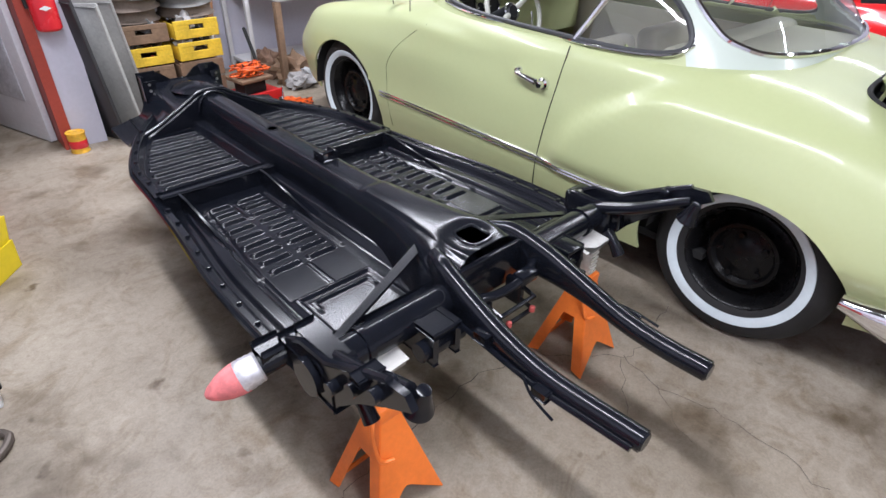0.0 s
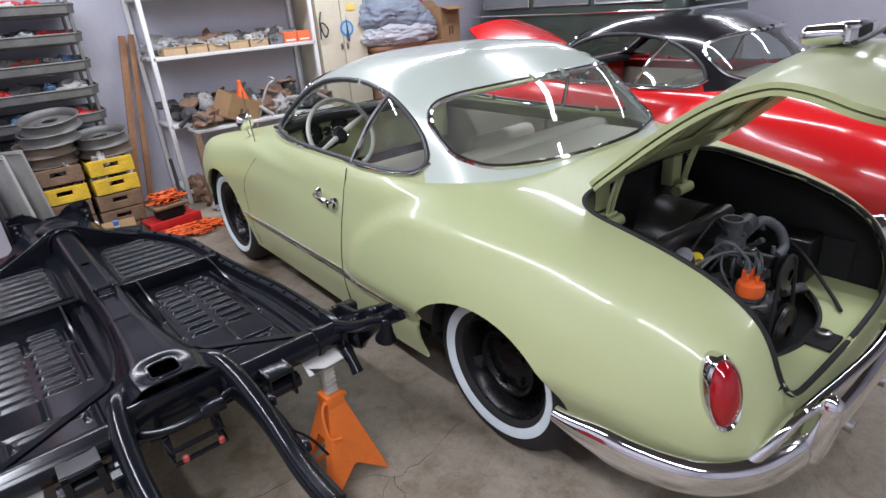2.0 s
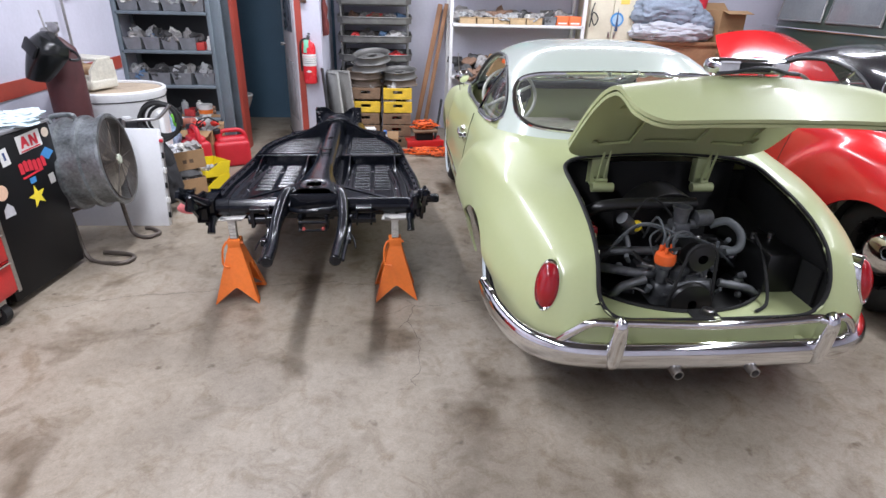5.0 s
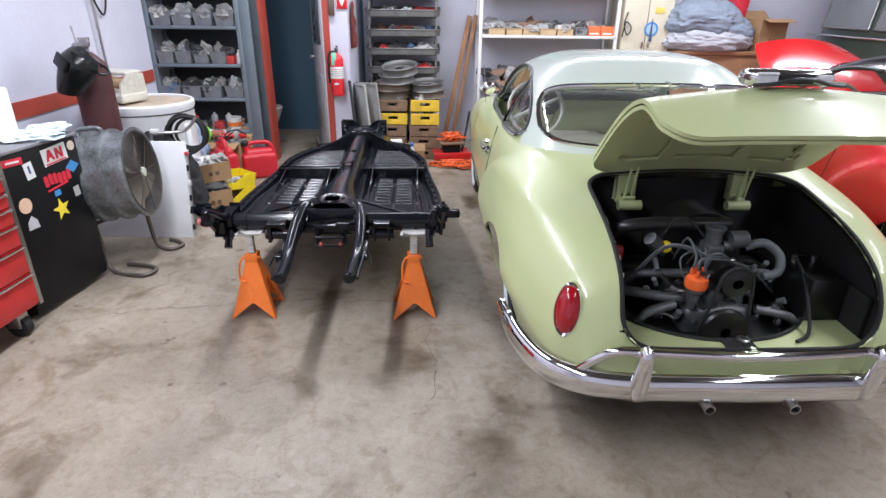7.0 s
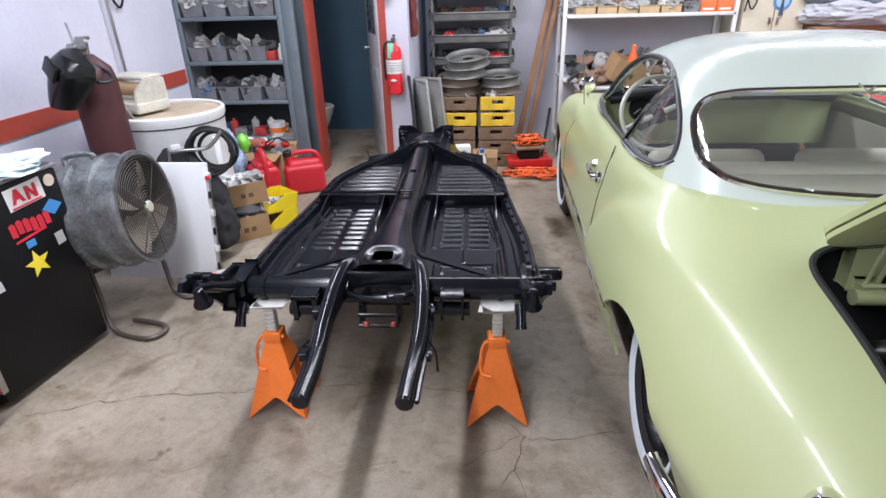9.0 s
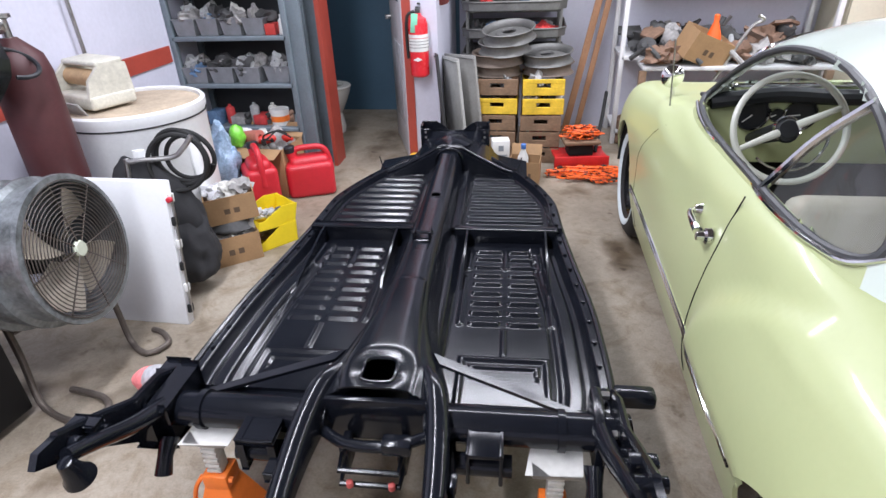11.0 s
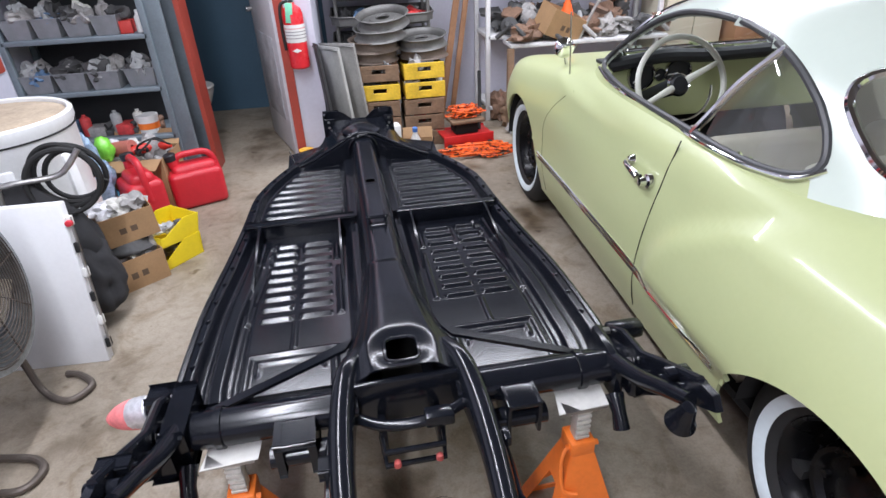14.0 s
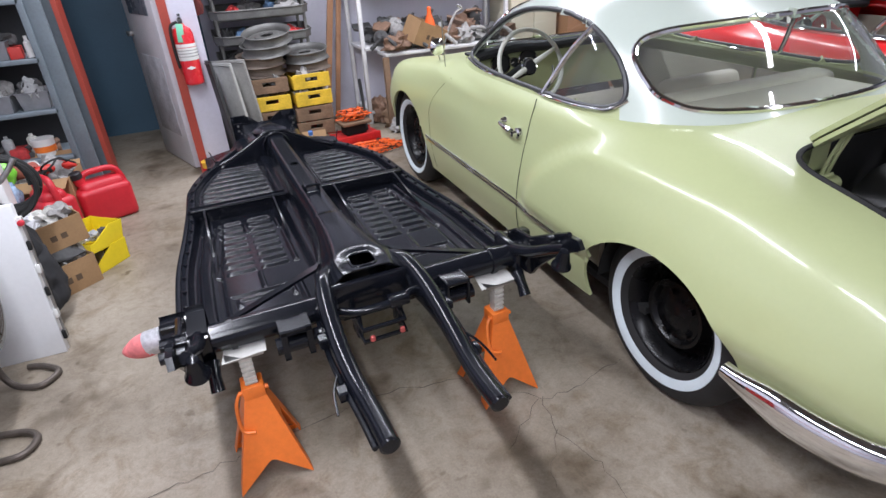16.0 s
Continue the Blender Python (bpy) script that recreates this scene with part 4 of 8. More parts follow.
# ---- structure round the back of the workshop ----
BLUEGREY = surface("blue_grey_paint", (0.155, 0.19, 0.215), 0.5, vary=0.18, scale=5, bump=0.08)
DOORWHITE = surface("door_paint", (0.66, 0.68, 0.72), 0.45, vary=0.12, scale=3, bump=0.05)
tagged(part("wall_partition", box(X0, 3.46, 0, -2.075, 3.58, CEIL), BLUEGREY, smooth=False), "blue-grey painted partition wall", "wall", kind="structure")
tagged(part("trim_left_jamb", box(-2.075, 3.38, 0, -2.045, 3.58, CEIL), REDTRIM, smooth=False), "red painted door jamb", "trim", kind="structure")
tagged(part("trim_right_jamb", box(-1.465, 3.385, 0, -1.405, 3.60, CEIL), REDTRIM, smooth=False), "red painted door jamb", "trim", kind="structure")
tagged(part("wall_column", box(-1.405, 3.40, 0, -1.225, 4.5, CEIL), WALLPAINT, smooth=False), "white painted wall beside the washroom door", "wall", kind="structure")
tagged(part("wall_washroom_back", box(X0 - 0.2, 5.05, 0, -1.2, 5.2, CEIL), BLUEWALL, smooth=False), "dark blue washroom wall", "wall", kind="structure")
tagged(part("wall_washroom_side", box(-1.415, 3.60, 0, -1.407, 5.05, CEIL), BLUEWALL, smooth=False), "dark blue washroom wall", "wall", kind="structure")
tagged(part("wall_washroom_west", box(X0 - 0.2, 3.58, 0, X0, 5.05, CEIL), BLUEWALL, smooth=False), "dark blue washroom wall", "wall", kind="structure")
tagged(part("wall_washroom_east", box(-1.225, 4.5, 0, -1.19, 5.05, CEIL), BLUEWALL, smooth=False), "dark blue washroom wall", "wall", kind="structure")
tagged(part("trim_stripe", box(X0, Y0, 0.86, X0 + 0.012, 3.05, 0.965), REDTRIM, smooth=False), "dull red band along the white wall", "trim", kind="structure")

dm = Matrix.Translation((-1.488, 3.56, 0)) @ Matrix.Rotation(radians(109), 4, "Z")
door = tagged(part("door_1", box(0, -0.02, 0.01, 0.70, 0.02, 2.03, 0.004, dm), DOORWHITE), "scuffed white washroom door standing open", "door", kind="structure")
part("door_pane", box(0.12, 0.019, 1.15, 0.58, 0.024, 1.85, 0.003, dm), surface("dim_pane", (0.16, 0.19, 0.23), 0.25), door, "dim grey upper panel")
part("door_panel", box(0.12, 0.019, 0.25, 0.58, 0.025, 0.85, 0.004, dm), surface("scuffed_panel", (0.45, 0.47, 0.5), 0.5, vary=0.4, scale=8), door)
bm = cyl((0.64, 0.02, 1.0), (0.64, 0.065, 1.0), 0.018)
add_cyl(bm, (0.64, 0.06, 1.0), (0.55, 0.065, 1.0), 0.009)
bmesh.ops.transform(bm, matrix=dm, verts=bm.verts)
part("door_handle", bm, STEEL, door)

toilet = thing("toilet", "white ceramic toilet in the washroom", "toilet", pose(-2.36, 4.28, 0, 0, 0, 90))
CERAMIC = surface("white_ceramic", (0.75, 0.74, 0.70), 0.15, vary=0.04, bump=0)
part("bowl", lathe([(0.11, 0), (0.12, 0.05), (0.10, 0.18), (0.16, 0.30), (0.19, 0.38), (0.19, 0.40), (0.15, 0.40), (0.10, 0.25), (0, 0.22)]), CERAMIC, toilet)
part("seat", lathe([(0.13, 0.40), (0.195, 0.40), (0.20, 0.415), (0.19, 0.425), (0.135, 0.425)], closed=True), CERAMIC, toilet)
part("tank", box(-0.20, 0.22, 0.40, 0.20, 0.40, 0.76, 0.02), CERAMIC, toilet)

# ---- shelf with bins ----
shelf = thing("storage_shelf", "blue-grey steel shelf crowded with clear plastic bins", "shelf")
SX0, SX1, SY0, SY1 = -3.0, -2.185, 3.08, 3.44
LEVELS = [0.10, 0.395, 0.70, 1.012, 1.345, 1.66, 1.98]
for z in LEVELS:
    bm = box(SX0, SY0, z - 0.028, SX1, SY1, z, 0.004)
    part("shelf_board", bm, BLUEGREY, shelf)
for px in (SX0, SX1):
    part("upright", box(px - 0.018, SY0, 0, px + 0.018, SY0 + 0.04, 2.1, 0.003), BLUEGREY, shelf)
    part("upright", box(px - 0.018, SY1 - 0.03, 0, px + 0.018, SY1, 2.1, 0.003), BLUEGREY, shelf)
part("end_panel", box(SX1 + 0.018, SY0 + 0.02, 0, -2.080, SY0 + 0.06, 2.6, 0.004), BLUEGREY, shelf, "wide blue-grey end post")

def clear_plastic():
    """Cloudy see-through plastic."""
    m = Nodes("clear_plastic_bin")
    see = m.add("ShaderNodeBsdfTransparent")
    see.inputs[0].default_value = (0.80, 0.82, 0.84, 1)
    mix = m.add("ShaderNodeMixShader")
    m.link(m.ramp(m.noise(9, 4), [(0.3, (0.45, 0.45, 0.45)), (0.7, (0.70, 0.70, 0.70))]), mix.inputs[0])
    m.link(see.outputs[0], mix.inputs[1])
    m.b.inputs["Base Color"].default_value = (0.34, 0.35, 0.37, 1)
    m.b.inputs["Roughness"].default_value = 0.3
    m.link(m.b.outputs[0], mix.inputs[2])
    m.link(mix.outputs[0], m.t.nodes["Material Output"].inputs[0])
    return m.mat


PLASTIC = clear_plastic()
# added near-black sheet: paints the shade at the back of the shelf
part("shade_panel", box(SX0 + 0.02, SY1 + 0.002, 0.05, SX1 - 0.02, SY1 + 0.012, 2.05), surface("shelf_shade_grey", (0.035, 0.037, 0.04), 0.7), shelf, "added dark sheet for the shade behind the bins")
JUNK = [surface("junk_%s" % n, c, 0.6, vary=0.35, scale=25, bump=0.2) for n, c in (("grey", (0.30, 0.29, 0.28)), ("pale", (0.55, 0.54, 0.50)), ("dark", (0.06, 0.06, 0.06)), ("rust", (0.20, 0.12, 0.08)), ("blue", (0.10, 0.18, 0.30)), ("red", (0.55, 0.05, 0.05)), ("steel", (0.35, 0.36, 0.36)))]
rnd = random.Random(7)


def lump(bm, x, y, z, sx, sy, sz, amount=0.35, sub=3):
    """A crumpled lump, flattened where it rests."""
    vs = bmesh.ops.create_icosphere(bm, subdivisions=sub, radius=1)["verts"]
    o = Vector((rnd.uniform(0, 50), rnd.uniform(0, 50), rnd.uniform(0, 50)))
    for v in vs:
        k = 1 + amount * noise.noise(v.co * 1.7 + o) + 0.6 * amount * noise.noise(v.co * 4 + o) + 0.3 * amount * abs(noise.noise(v.co * 9 + o))
        c = v.co * k
        v.co = Vector((x + c.x * sx, y + c.y * sy, z + max(c.z, -0.8) * sz))
    return vs


def open_bin(name, label, category, m, w, d, h, mat, taper=0.85, wall_t=0.004, group="", fill=None):
    """A tapered open bin with walls, rim and contents."""
    b = thing(name, label, category, m, group)
    bm = bmesh.new()

    def ring(k, z, inset):
        return [bm.verts.new((sx * (w / 2 * k - inset), sy * (d / 2 * k - inset), z)) for sx, sy in ((-1, -1), (1, -1), (1, 1), (-1, 1))]
    rings = [ring(taper, 0, 0), ring(1, h, 0), ring(1.06, h, 0), ring(1.06, h + 0.006, 0), ring(1, h + 0.006, wall_t), ring(taper, 0.006, wall_t)]
    for a, c in zip(rings, rings[1:]):
        for i in range(4):
            bm.faces.new((a[i], a[(i + 1) % 4], c[(i + 1) % 4], c[i]))
    bm.faces.new(rings[0][::-1])
    bm.faces.new(rings[-1])
    part("tub", bm, mat, b, smooth=False)
    for k in range(fill if fill is not None else 4):
        bm = bmesh.new()
        s = rnd.uniform(0.22, 0.38)
        lump(bm, rnd.uniform(-0.25, 0.25) * w, rnd.uniform(-0.25, 0.25) * d, h * rnd.uniform(0.8, 1.2), w * s * 1.15, d * s * 1.1, h * rnd.uniform(0.4, 0.75), 0.55)
        part("crumpled_part", bm, rnd.choice([JUNK[0], JUNK[0], JUNK[6], JUNK[6], JUNK[1], JUNK[2], JUNK[2], JUNK[rnd.randrange(7)]]), b, angle=40)
    return b


for li, z in ((2, 0.70), (3, 1.012), (4, 1.345), (5, 1.66)):
    for k in range(4):
        open_bin("storage_bin", "clear plastic bin filled with small car parts", "bin", pose(-2.895 + (0.198 if li != 3 else 0.165) * k + rnd.uniform(-0.008, 0.008), 3.20 + rnd.uniform(-0.015, 0.015), z + 0.001, 0, 0, rnd.uniform(-4, 4)), 0.178 if li != 3 else 0.150, 0.20, 0.105, PLASTIC, group="bins on the shelf")
REDBOX = surface("red_card_box", (0.60, 0.05, 0.04), 0.5)
CARD = surface("brown_cardboard", (0.36, 0.22, 0.11), 0.75, vary=0.15, scale=8, grain=90, bump=0.15)
WHITEPL = surface("white_plastic", (0.72, 0.72, 0.70), 0.35, vary=0.05)
tagged(part("parts_box", box(-0.035, -0.05, 0, 0.035, 0.05, 0.07, 0.003, pose(-2.31, 3.17, 1.013, 0, 0, 6)), REDBOX), "small red cardboard parts box on the shelf", "box")
tagged(part("spray_bottle", lathe([(0, 0), (0.022, 0), (0.022, 0.085), (0.01, 0.10), (0.01, 0.125), (0, 0.125)], pose(-2.235, 3.16, 1.013), 16), WHITEPL), "small white plastic bottle on the shelf", "bottle")
for k, (x, z, c) in enumerate(((-2.85, 0.395, "blue"), (-2.75, 0.395, "red"), (-2.62, 0.395, "dark"), (-2.50, 0.395, "red"), (-2.42, 0.395, "pale"), (-2.33, 0.395, "rust"), (-2.80, 0.10, "dark"), (-2.6, 0.10, "rust"), (-2.90, 0.395, "rust"), (-2.68, 0.395, "grey"), (-2.56, 0.395, "steel"), (-2.46, 0.395, "dark"), (-2.45, 0.10, "grey"), (-2.33, 0.10, "dark"), (-2.9, 0.10, "steel"), (-2.7, 0.10, "red"))):
    if k % 3 == 0:
        bm = box(-0.05, -0.06, 0, 0.05, 0.06, rnd.uniform(0.06, 0.13), 0.004, pose(0, 0, 0, 0, 0, rnd.uniform(-25, 25)))
    elif k % 3 == 1:
        hh = rnd.uniform(0.09, 0.15)
        bm = lathe([(0, 0), (0.030, 0), (0.032, 0.005), (0.032, hh * 0.8), (0.026, hh * 0.86), (0.012, hh * 0.9), (0.012, hh), (0, hh)], None, 18)
    else:
        bm = bmesh.new()
        add_cyl(bm, (-0.05, 0, 0.03), (0.05, 0.02, 0.03), 0.028, n=14)
        add_box(bm, -0.045, -0.05, 0, 0.03, 0.05, 0.035, 0.004)
        add_cyl(bm, (0.0, -0.04, 0.06), (0.04, 0.03, 0.075), 0.018, n=12)
    tagged(part("supply_tin", bm, MATS["junk_" + c], angle=40), "small tin or box of supplies on the shelf", "supplies", group="supplies on the shelf").matrix_basis = pose(x, 3.2, z + 0.001)
tagged(part("paint_tub", lathe([(0, 0), (0.06, 0), (0.065, 0.10), (0.068, 0.10), (0.068, 0.115), (0, 0.118)], pose(-2.36, 3.17, 0.396), 24), WHITEPL), "white plastic tub with an orange label", "tub")
tagged(part("tub_label", lathe([(0.0645, 0.03), (0.0665, 0.07)], pose(-2.36, 3.17, 0.396), 24), ORANGE), "orange paper label on the tub", "label")

# ---- extinguisher, sign, rag ----
EXT = pose(-1.345, 3.33, 0.70)
ext = thing("fire_extinguisher", "red fire extinguisher hung on the white wall", "extinguisher", EXT)
EXRED = surface("extinguisher_red", (0.62, 0.02, 0.03), 0.25, vary=0.05, bump=0, coat=0.4)
part("cylinder", lathe([(0, 0), (0.055, 0), (0.065, 0.012), (0.066, 0.34), (0.055, 0.375), (0.025, 0.395), (0.02, 0.41), (0, 0.41)]), EXRED, ext)
part("label_band", lathe([(0.0665, 0.17), (0.067, 0.175), (0.067, 0.275), (0.0665, 0.28)]), WHITEPL, ext, "white printed label")
bm = box(-0.015, -0.02, 0.41, 0.015, 0.02, 0.44, 0.004)
add_box(bm, -0.01, -0.085, 0.435, 0.01, 0.03, 0.445, 0.003, pose(0, 0, 0, -8))
add_box(bm, -0.01, -0.085, 0.455, 0.01, 0.03, 0.465, 0.003, pose(0, 0, 0, -16))
part("valve", bm, surface("dark_metal", (0.08, 0.08, 0.08), 0.4, metal=0.6), ext)
part("hose", tube(smooth_path([(-0.02, 0, 0.42), (-0.07, -0.01, 0.39), (-0.08, -0.01, 0.25), (-0.075, -0.01, 0.12)], 6), 0.010, 8), RUBBER, ext)
part("inspection_tag", box(-0.075, -0.065, 0.29, -0.03, -0.062, 0.41, 0.001, pose(0, 0, 0, 0, 6, 0)), surface("green_tag", (0.22, 0.62, 0.42), 0.6), ext, "green inspection tag")
for k, zz in enumerate((0.255, 0.235, 0.215, 0.195)):
    part("label_line", lathe([(0.0676, zz), (0.0676, zz + 0.0035)]), JUNK[2] if k else EXRED, ext)
part("white_patch", prism([(-0.03, 0), (0, -0.012), (0.03, 0), (0, 0.014)], 0.0, 0.002, pose(0.0, -0.0665, 0.12, 90)), WHITEPL, ext)
sign = thing("wall_sign", "red and white extinguisher arrow sign on the wall", "sign", pose(-1.27, 3.393, 1.50))
part("board", box(-0.055, -0.002, 0, 0.055, 0.004, 0.28, 0.001), EXRED, sign)
part("arrow", prism([(-0.035, 0.10), (0, 0.02), (0.035, 0.10), (0.012, 0.10), (0.012, 0.22), (-0.012, 0.22), (-0.012, 0.10)], 0.003, 0.005, pose(0, 0, 0, 90)), WHITEPL, sign)
part("border", tube([(-0.05, -0.003, 0.006), (0.05, -0.003, 0.006), (0.05, -0.003, 0.274), (-0.05, -0.003, 0.274)], 0.002, 6, True), WHITEPL, sign)
tagged(part("thermostat", box(-1.40, 3.37, 1.44, -1.345, 3.399, 1.60, 0.006), surface("brown_bakelite", (0.10, 0.06, 0.045), 0.4)), "brown thermostat box on the wall", "thermostat")


def cloth(w, h, nx=18, nz=26, depth=0.03, seed=0.0, bulge=0.0):
    bm = bmesh.new()
    g = []
    for j in range(nz + 1):
        t = j / nz
        row = []
        for i in range(nx + 1):
            s = i / nx - 0.5
            k = 1 - 0.35 * (1 - t) ** 2 * 0 - 0.45 * math.exp(-((t - 1) * 5) ** 2)
            row.append(bm.verts.new((s * w * k, depth * math.sin(s * 18 + seed + 2 * t) * (1.1 - t) - bulge * (1 - 4 * s * s) + 0.02 * noise.noise((s * 5, t * 4, seed)), t * h + 0.02 * math.sin(s * 9 + seed))))
        g.append(row)
    for a, b in zip(g, g[1:]):
        for i in range(nx):
            bm.faces.new((a[i], a[i + 1], b[i + 1], b[i]))
    return thicken(bm, 0.003)


tagged(part("shop_rag", cloth(0.22, 0.40, seed=1.0), surface("dark_red_cloth", (0.16, 0.035, 0.03), 0.9, vary=0.4, scale=14, bump=0.4)), "dark red shop rag hung on the wall", "rag").matrix_basis = pose(-1.205, 3.62, 1.15, 0, 0, 90)
can = thing("paint_can", "small yellow paint can with drips on the floor", "can", pose(-1.40, 3.32, 0))
part("tin", lathe([(0, 0), (0.05, 0), (0.053, 0.004), (0.05, 0.008), (0.05, 0.115), (0.054, 0.118), (0.053, 0.124), (0.044, 0.12), (0.04, 0.114), (0, 0.114)], None, 28), surface("yellow_tin", (0.75, 0.42, 0.04), 0.35, vary=0.3, scale=14), can)
part("paper_label", lathe([(0.0505, 0.03), (0.0515, 0.032), (0.0515, 0.075), (0.0505, 0.077)], None, 28), EXRED, can)

# ---- crates, rims and trays in the corner ----
YELLOW = surface("yellow_crate_paint", (0.70, 0.46, 0.035), 0.55, vary=0.32, scale=9, bump=0.1)
OLDWOOD = surface("old_crate_wood", (0.20, 0.125, 0.075), 0.75, vary=0.35, scale=9, grain=50, bump=0.3)


def crate(m, mat, label, w=0.30, d=0.40, h=0.115):
    c = thing("bottle_crate", label, "crate", m, "stacked crates")
    for y in (-d / 2, d / 2 - 0.015):
        bm = bmesh.new()
        add_box(bm, -w / 2, y, 0, w / 2, y + 0.015, h * 0.48, 0.003)
        add_box(bm, -w / 2, y, h * 0.48, -0.05, y + 0.015, h * 0.75, 0.0)
        add_box(bm, 0.05, y, h * 0.48, w / 2, y + 0.015, h * 0.75, 0.0)
        add_box(bm, -w / 2, y, h * 0.75, w / 2, y + 0.015, h, 0.003)
        part("end_board", bm, mat, c, smooth=False)
    for x in (-w / 2, w / 2 - 0.012):
        part("side_board", box(x, -d / 2 + 0.015, 0, x + 0.012, d / 2 - 0.015, h * 0.8, 0.002), mat, c)
    part("bottom_board", box(-w / 2 + 0.012, -d / 2 + 0.015, 0.004, w / 2 - 0.012, d / 2 - 0.015, 0.014), OLDWOOD, c)
    for k in range(6):
        bm = bmesh.new()
        lump(bm, rnd.uniform(-0.09, 0.09), rnd.uniform(-0.15, 0.15), h * 0.8, 0.05, 0.05, 0.05, 0.7)
        part("crumpled_part", bm, rnd.choice(JUNK), c, angle=40)
    return c


CY = 3.72
for k, z in enumerate((0.0, 0.125, 0.25, 0.375, 0.515)):
    crate(pose(-0.487 + rnd.uniform(-0.008, 0.008), CY, z, 0, 0, rnd.uniform(-2, 2)), YELLOW if z > 0.3 else OLDWOOD, "yellow wooden bottle crate in a stack" if z > 0.3 else "old brown wooden bottle crate in a stack")
for k, z in enumerate((0.0, 0.125, 0.25, 0.375, 0.515)):
    crate(pose(-0.815 + rnd.uniform(-0.008, 0.008), CY + 0.01, z, 0, 0, rnd.uniform(-3, 3)), YELLOW if k == 3 else OLDWOOD, "yellow wooden bottle crate in a stack" if k == 3 else "old brown wooden bottle crate in a stack")
RIMGREY = surface("dull_grey_rim", (0.15, 0.148, 0.14), 0.5, metal=0.4, vary=0.3, scale=8, bump=0.2)
RIMDARK = surface("rusty_brown_rim", (0.15, 0.115, 0.09), 0.6, metal=0.2, vary=0.35, scale=8, bump=0.2)


def rim_wheel(m, mat, label):
    r = thing("wheel_rim", label, "wheel rim", m, "stacked wheel rims")
    part("barrel", lathe([(0.205, 0), (0.212, 0.006), (0.207, 0.014), (0.196, 0.020), (0.188, 0.035), (0.186, 0.08), (0.194, 0.098), (0.205, 0.102), (0.212, 0.11), (0.205, 0.116), (0.190, 0.104), (0.180, 0.08), (0.180, 0.035), (0.190, 0.014)], None, 44, True), mat, r)
    part("centre_disc", lathe([(0.182, 0.04), (0.155, 0.055), (0.11, 0.06), (0.10, 0.075), (0.06, 0.078), (0.055, 0.066), (0.055, 0.06), (0.105, 0.05), (0.180, 0.034)], None, 36, True), mat, r)
    return r


for x, y, z, rx, mat, lab in ((-0.83, 3.74, 0.632, 0, RIMDARK, "rusty brown steel wheel rim on the crates"), (-0.82, 3.72, 0.715, 2, RIMDARK, "rusty brown steel wheel rim in a stack"), (-0.77, 3.70, 0.80, 5, RIMGREY, "grey steel wheel rim lying tilted on the stack"), (-0.74, 3.70, 0.885, 8, RIMGREY, "grey steel wheel rim on top of the stack"), (-0.45, 3.76, 0.632, 0, RIMDARK, "rusty brown steel wheel rim on yellow crates"), (-0.46, 3.75, 0.715, 4, RIMGREY, "dull grey steel wheel rim on a rusty one")):
    rim_wheel(pose(x, y, z, rx, -rx, 20) @ Matrix.Diagonal((0.92, 0.92, 0.72, 1)), mat, lab)


def tray(m, label):
    t = thing("parts_tray", label, "tray", m, "trays on the rack")
    outl = [(-0.40, 0.22), (-0.40, -0.12), (-0.34, -0.20), (-0.25, -0.225), (0.25, -0.225), (0.34, -0.20), (0.40, -0.12), (0.40, 0.22)]
    part("tray_floor", prism(outl, 0, 0.006), RIMGREY, t)
    bm = bmesh.new()
    low = [bm.verts.new((x, y, 0.004)) for x, y in outl]
    high = [bm.verts.new((x * 1.01, y * 1.01, 0.085 if y > 0 else 0.060)) for x, y in outl]
    for q in range(len(outl)):
        bm.faces.new((low[q], low[(q + 1) % len(outl)], high[(q + 1) % len(outl)], high[q]))
    thicken(bm, 0.005)
    add_tube(bm, [(x * 1.01, y * 1.01, 0.085 if y > 0 else 0.060) for x, y in outl], 0.008, 6, True)
    add_box(bm, -0.06, -0.22, 0.004, -0.055, 0.215, 0.055)
    part("tray_rim", bm, RIMGREY, t, "dull pressed steel rim")
    for k in range(7):
        bm = bmesh.new()
        lump(bm, rnd.uniform(-0.30, 0.30), rnd.uniform(-0.12, 0.12), 0.05, rnd.uniform(0.04, 0.10), rnd.uniform(0.04, 0.08), rnd.uniform(0.03, 0.06), 0.7)
        part("crumpled_part", bm, rnd.choice(JUNK), t, angle=40)
    return t


rack = thing("tray_rack", "steel rack holding shallow trays of parts", "rack")
for px in (-1.08, -0.36):
    for py in (4.05, 4.40):
        part("post", box(px - 0.012, py - 0.012, 0, px + 0.012, py + 0.012, 2.15, 0.002), RIMGREY, rack)
for z in (0.66, 0.85, 1.045, 1.235, 1.43, 1.63):
    part("cross_bar", box(-1.08, 4.04, z - 0.02, -0.36, 4.052, z - 0.002), RIMGREY, rack)
    part("cross_bar", box(-1.08, 4.39, z - 0.02, -0.36, 4.402, z - 0.002), RIMGREY, rack)
    tray(pose(-0.72, 4.20, z, 0, 0, rnd.uniform(-1, 1)), "shallow grey steel tray full of car parts")
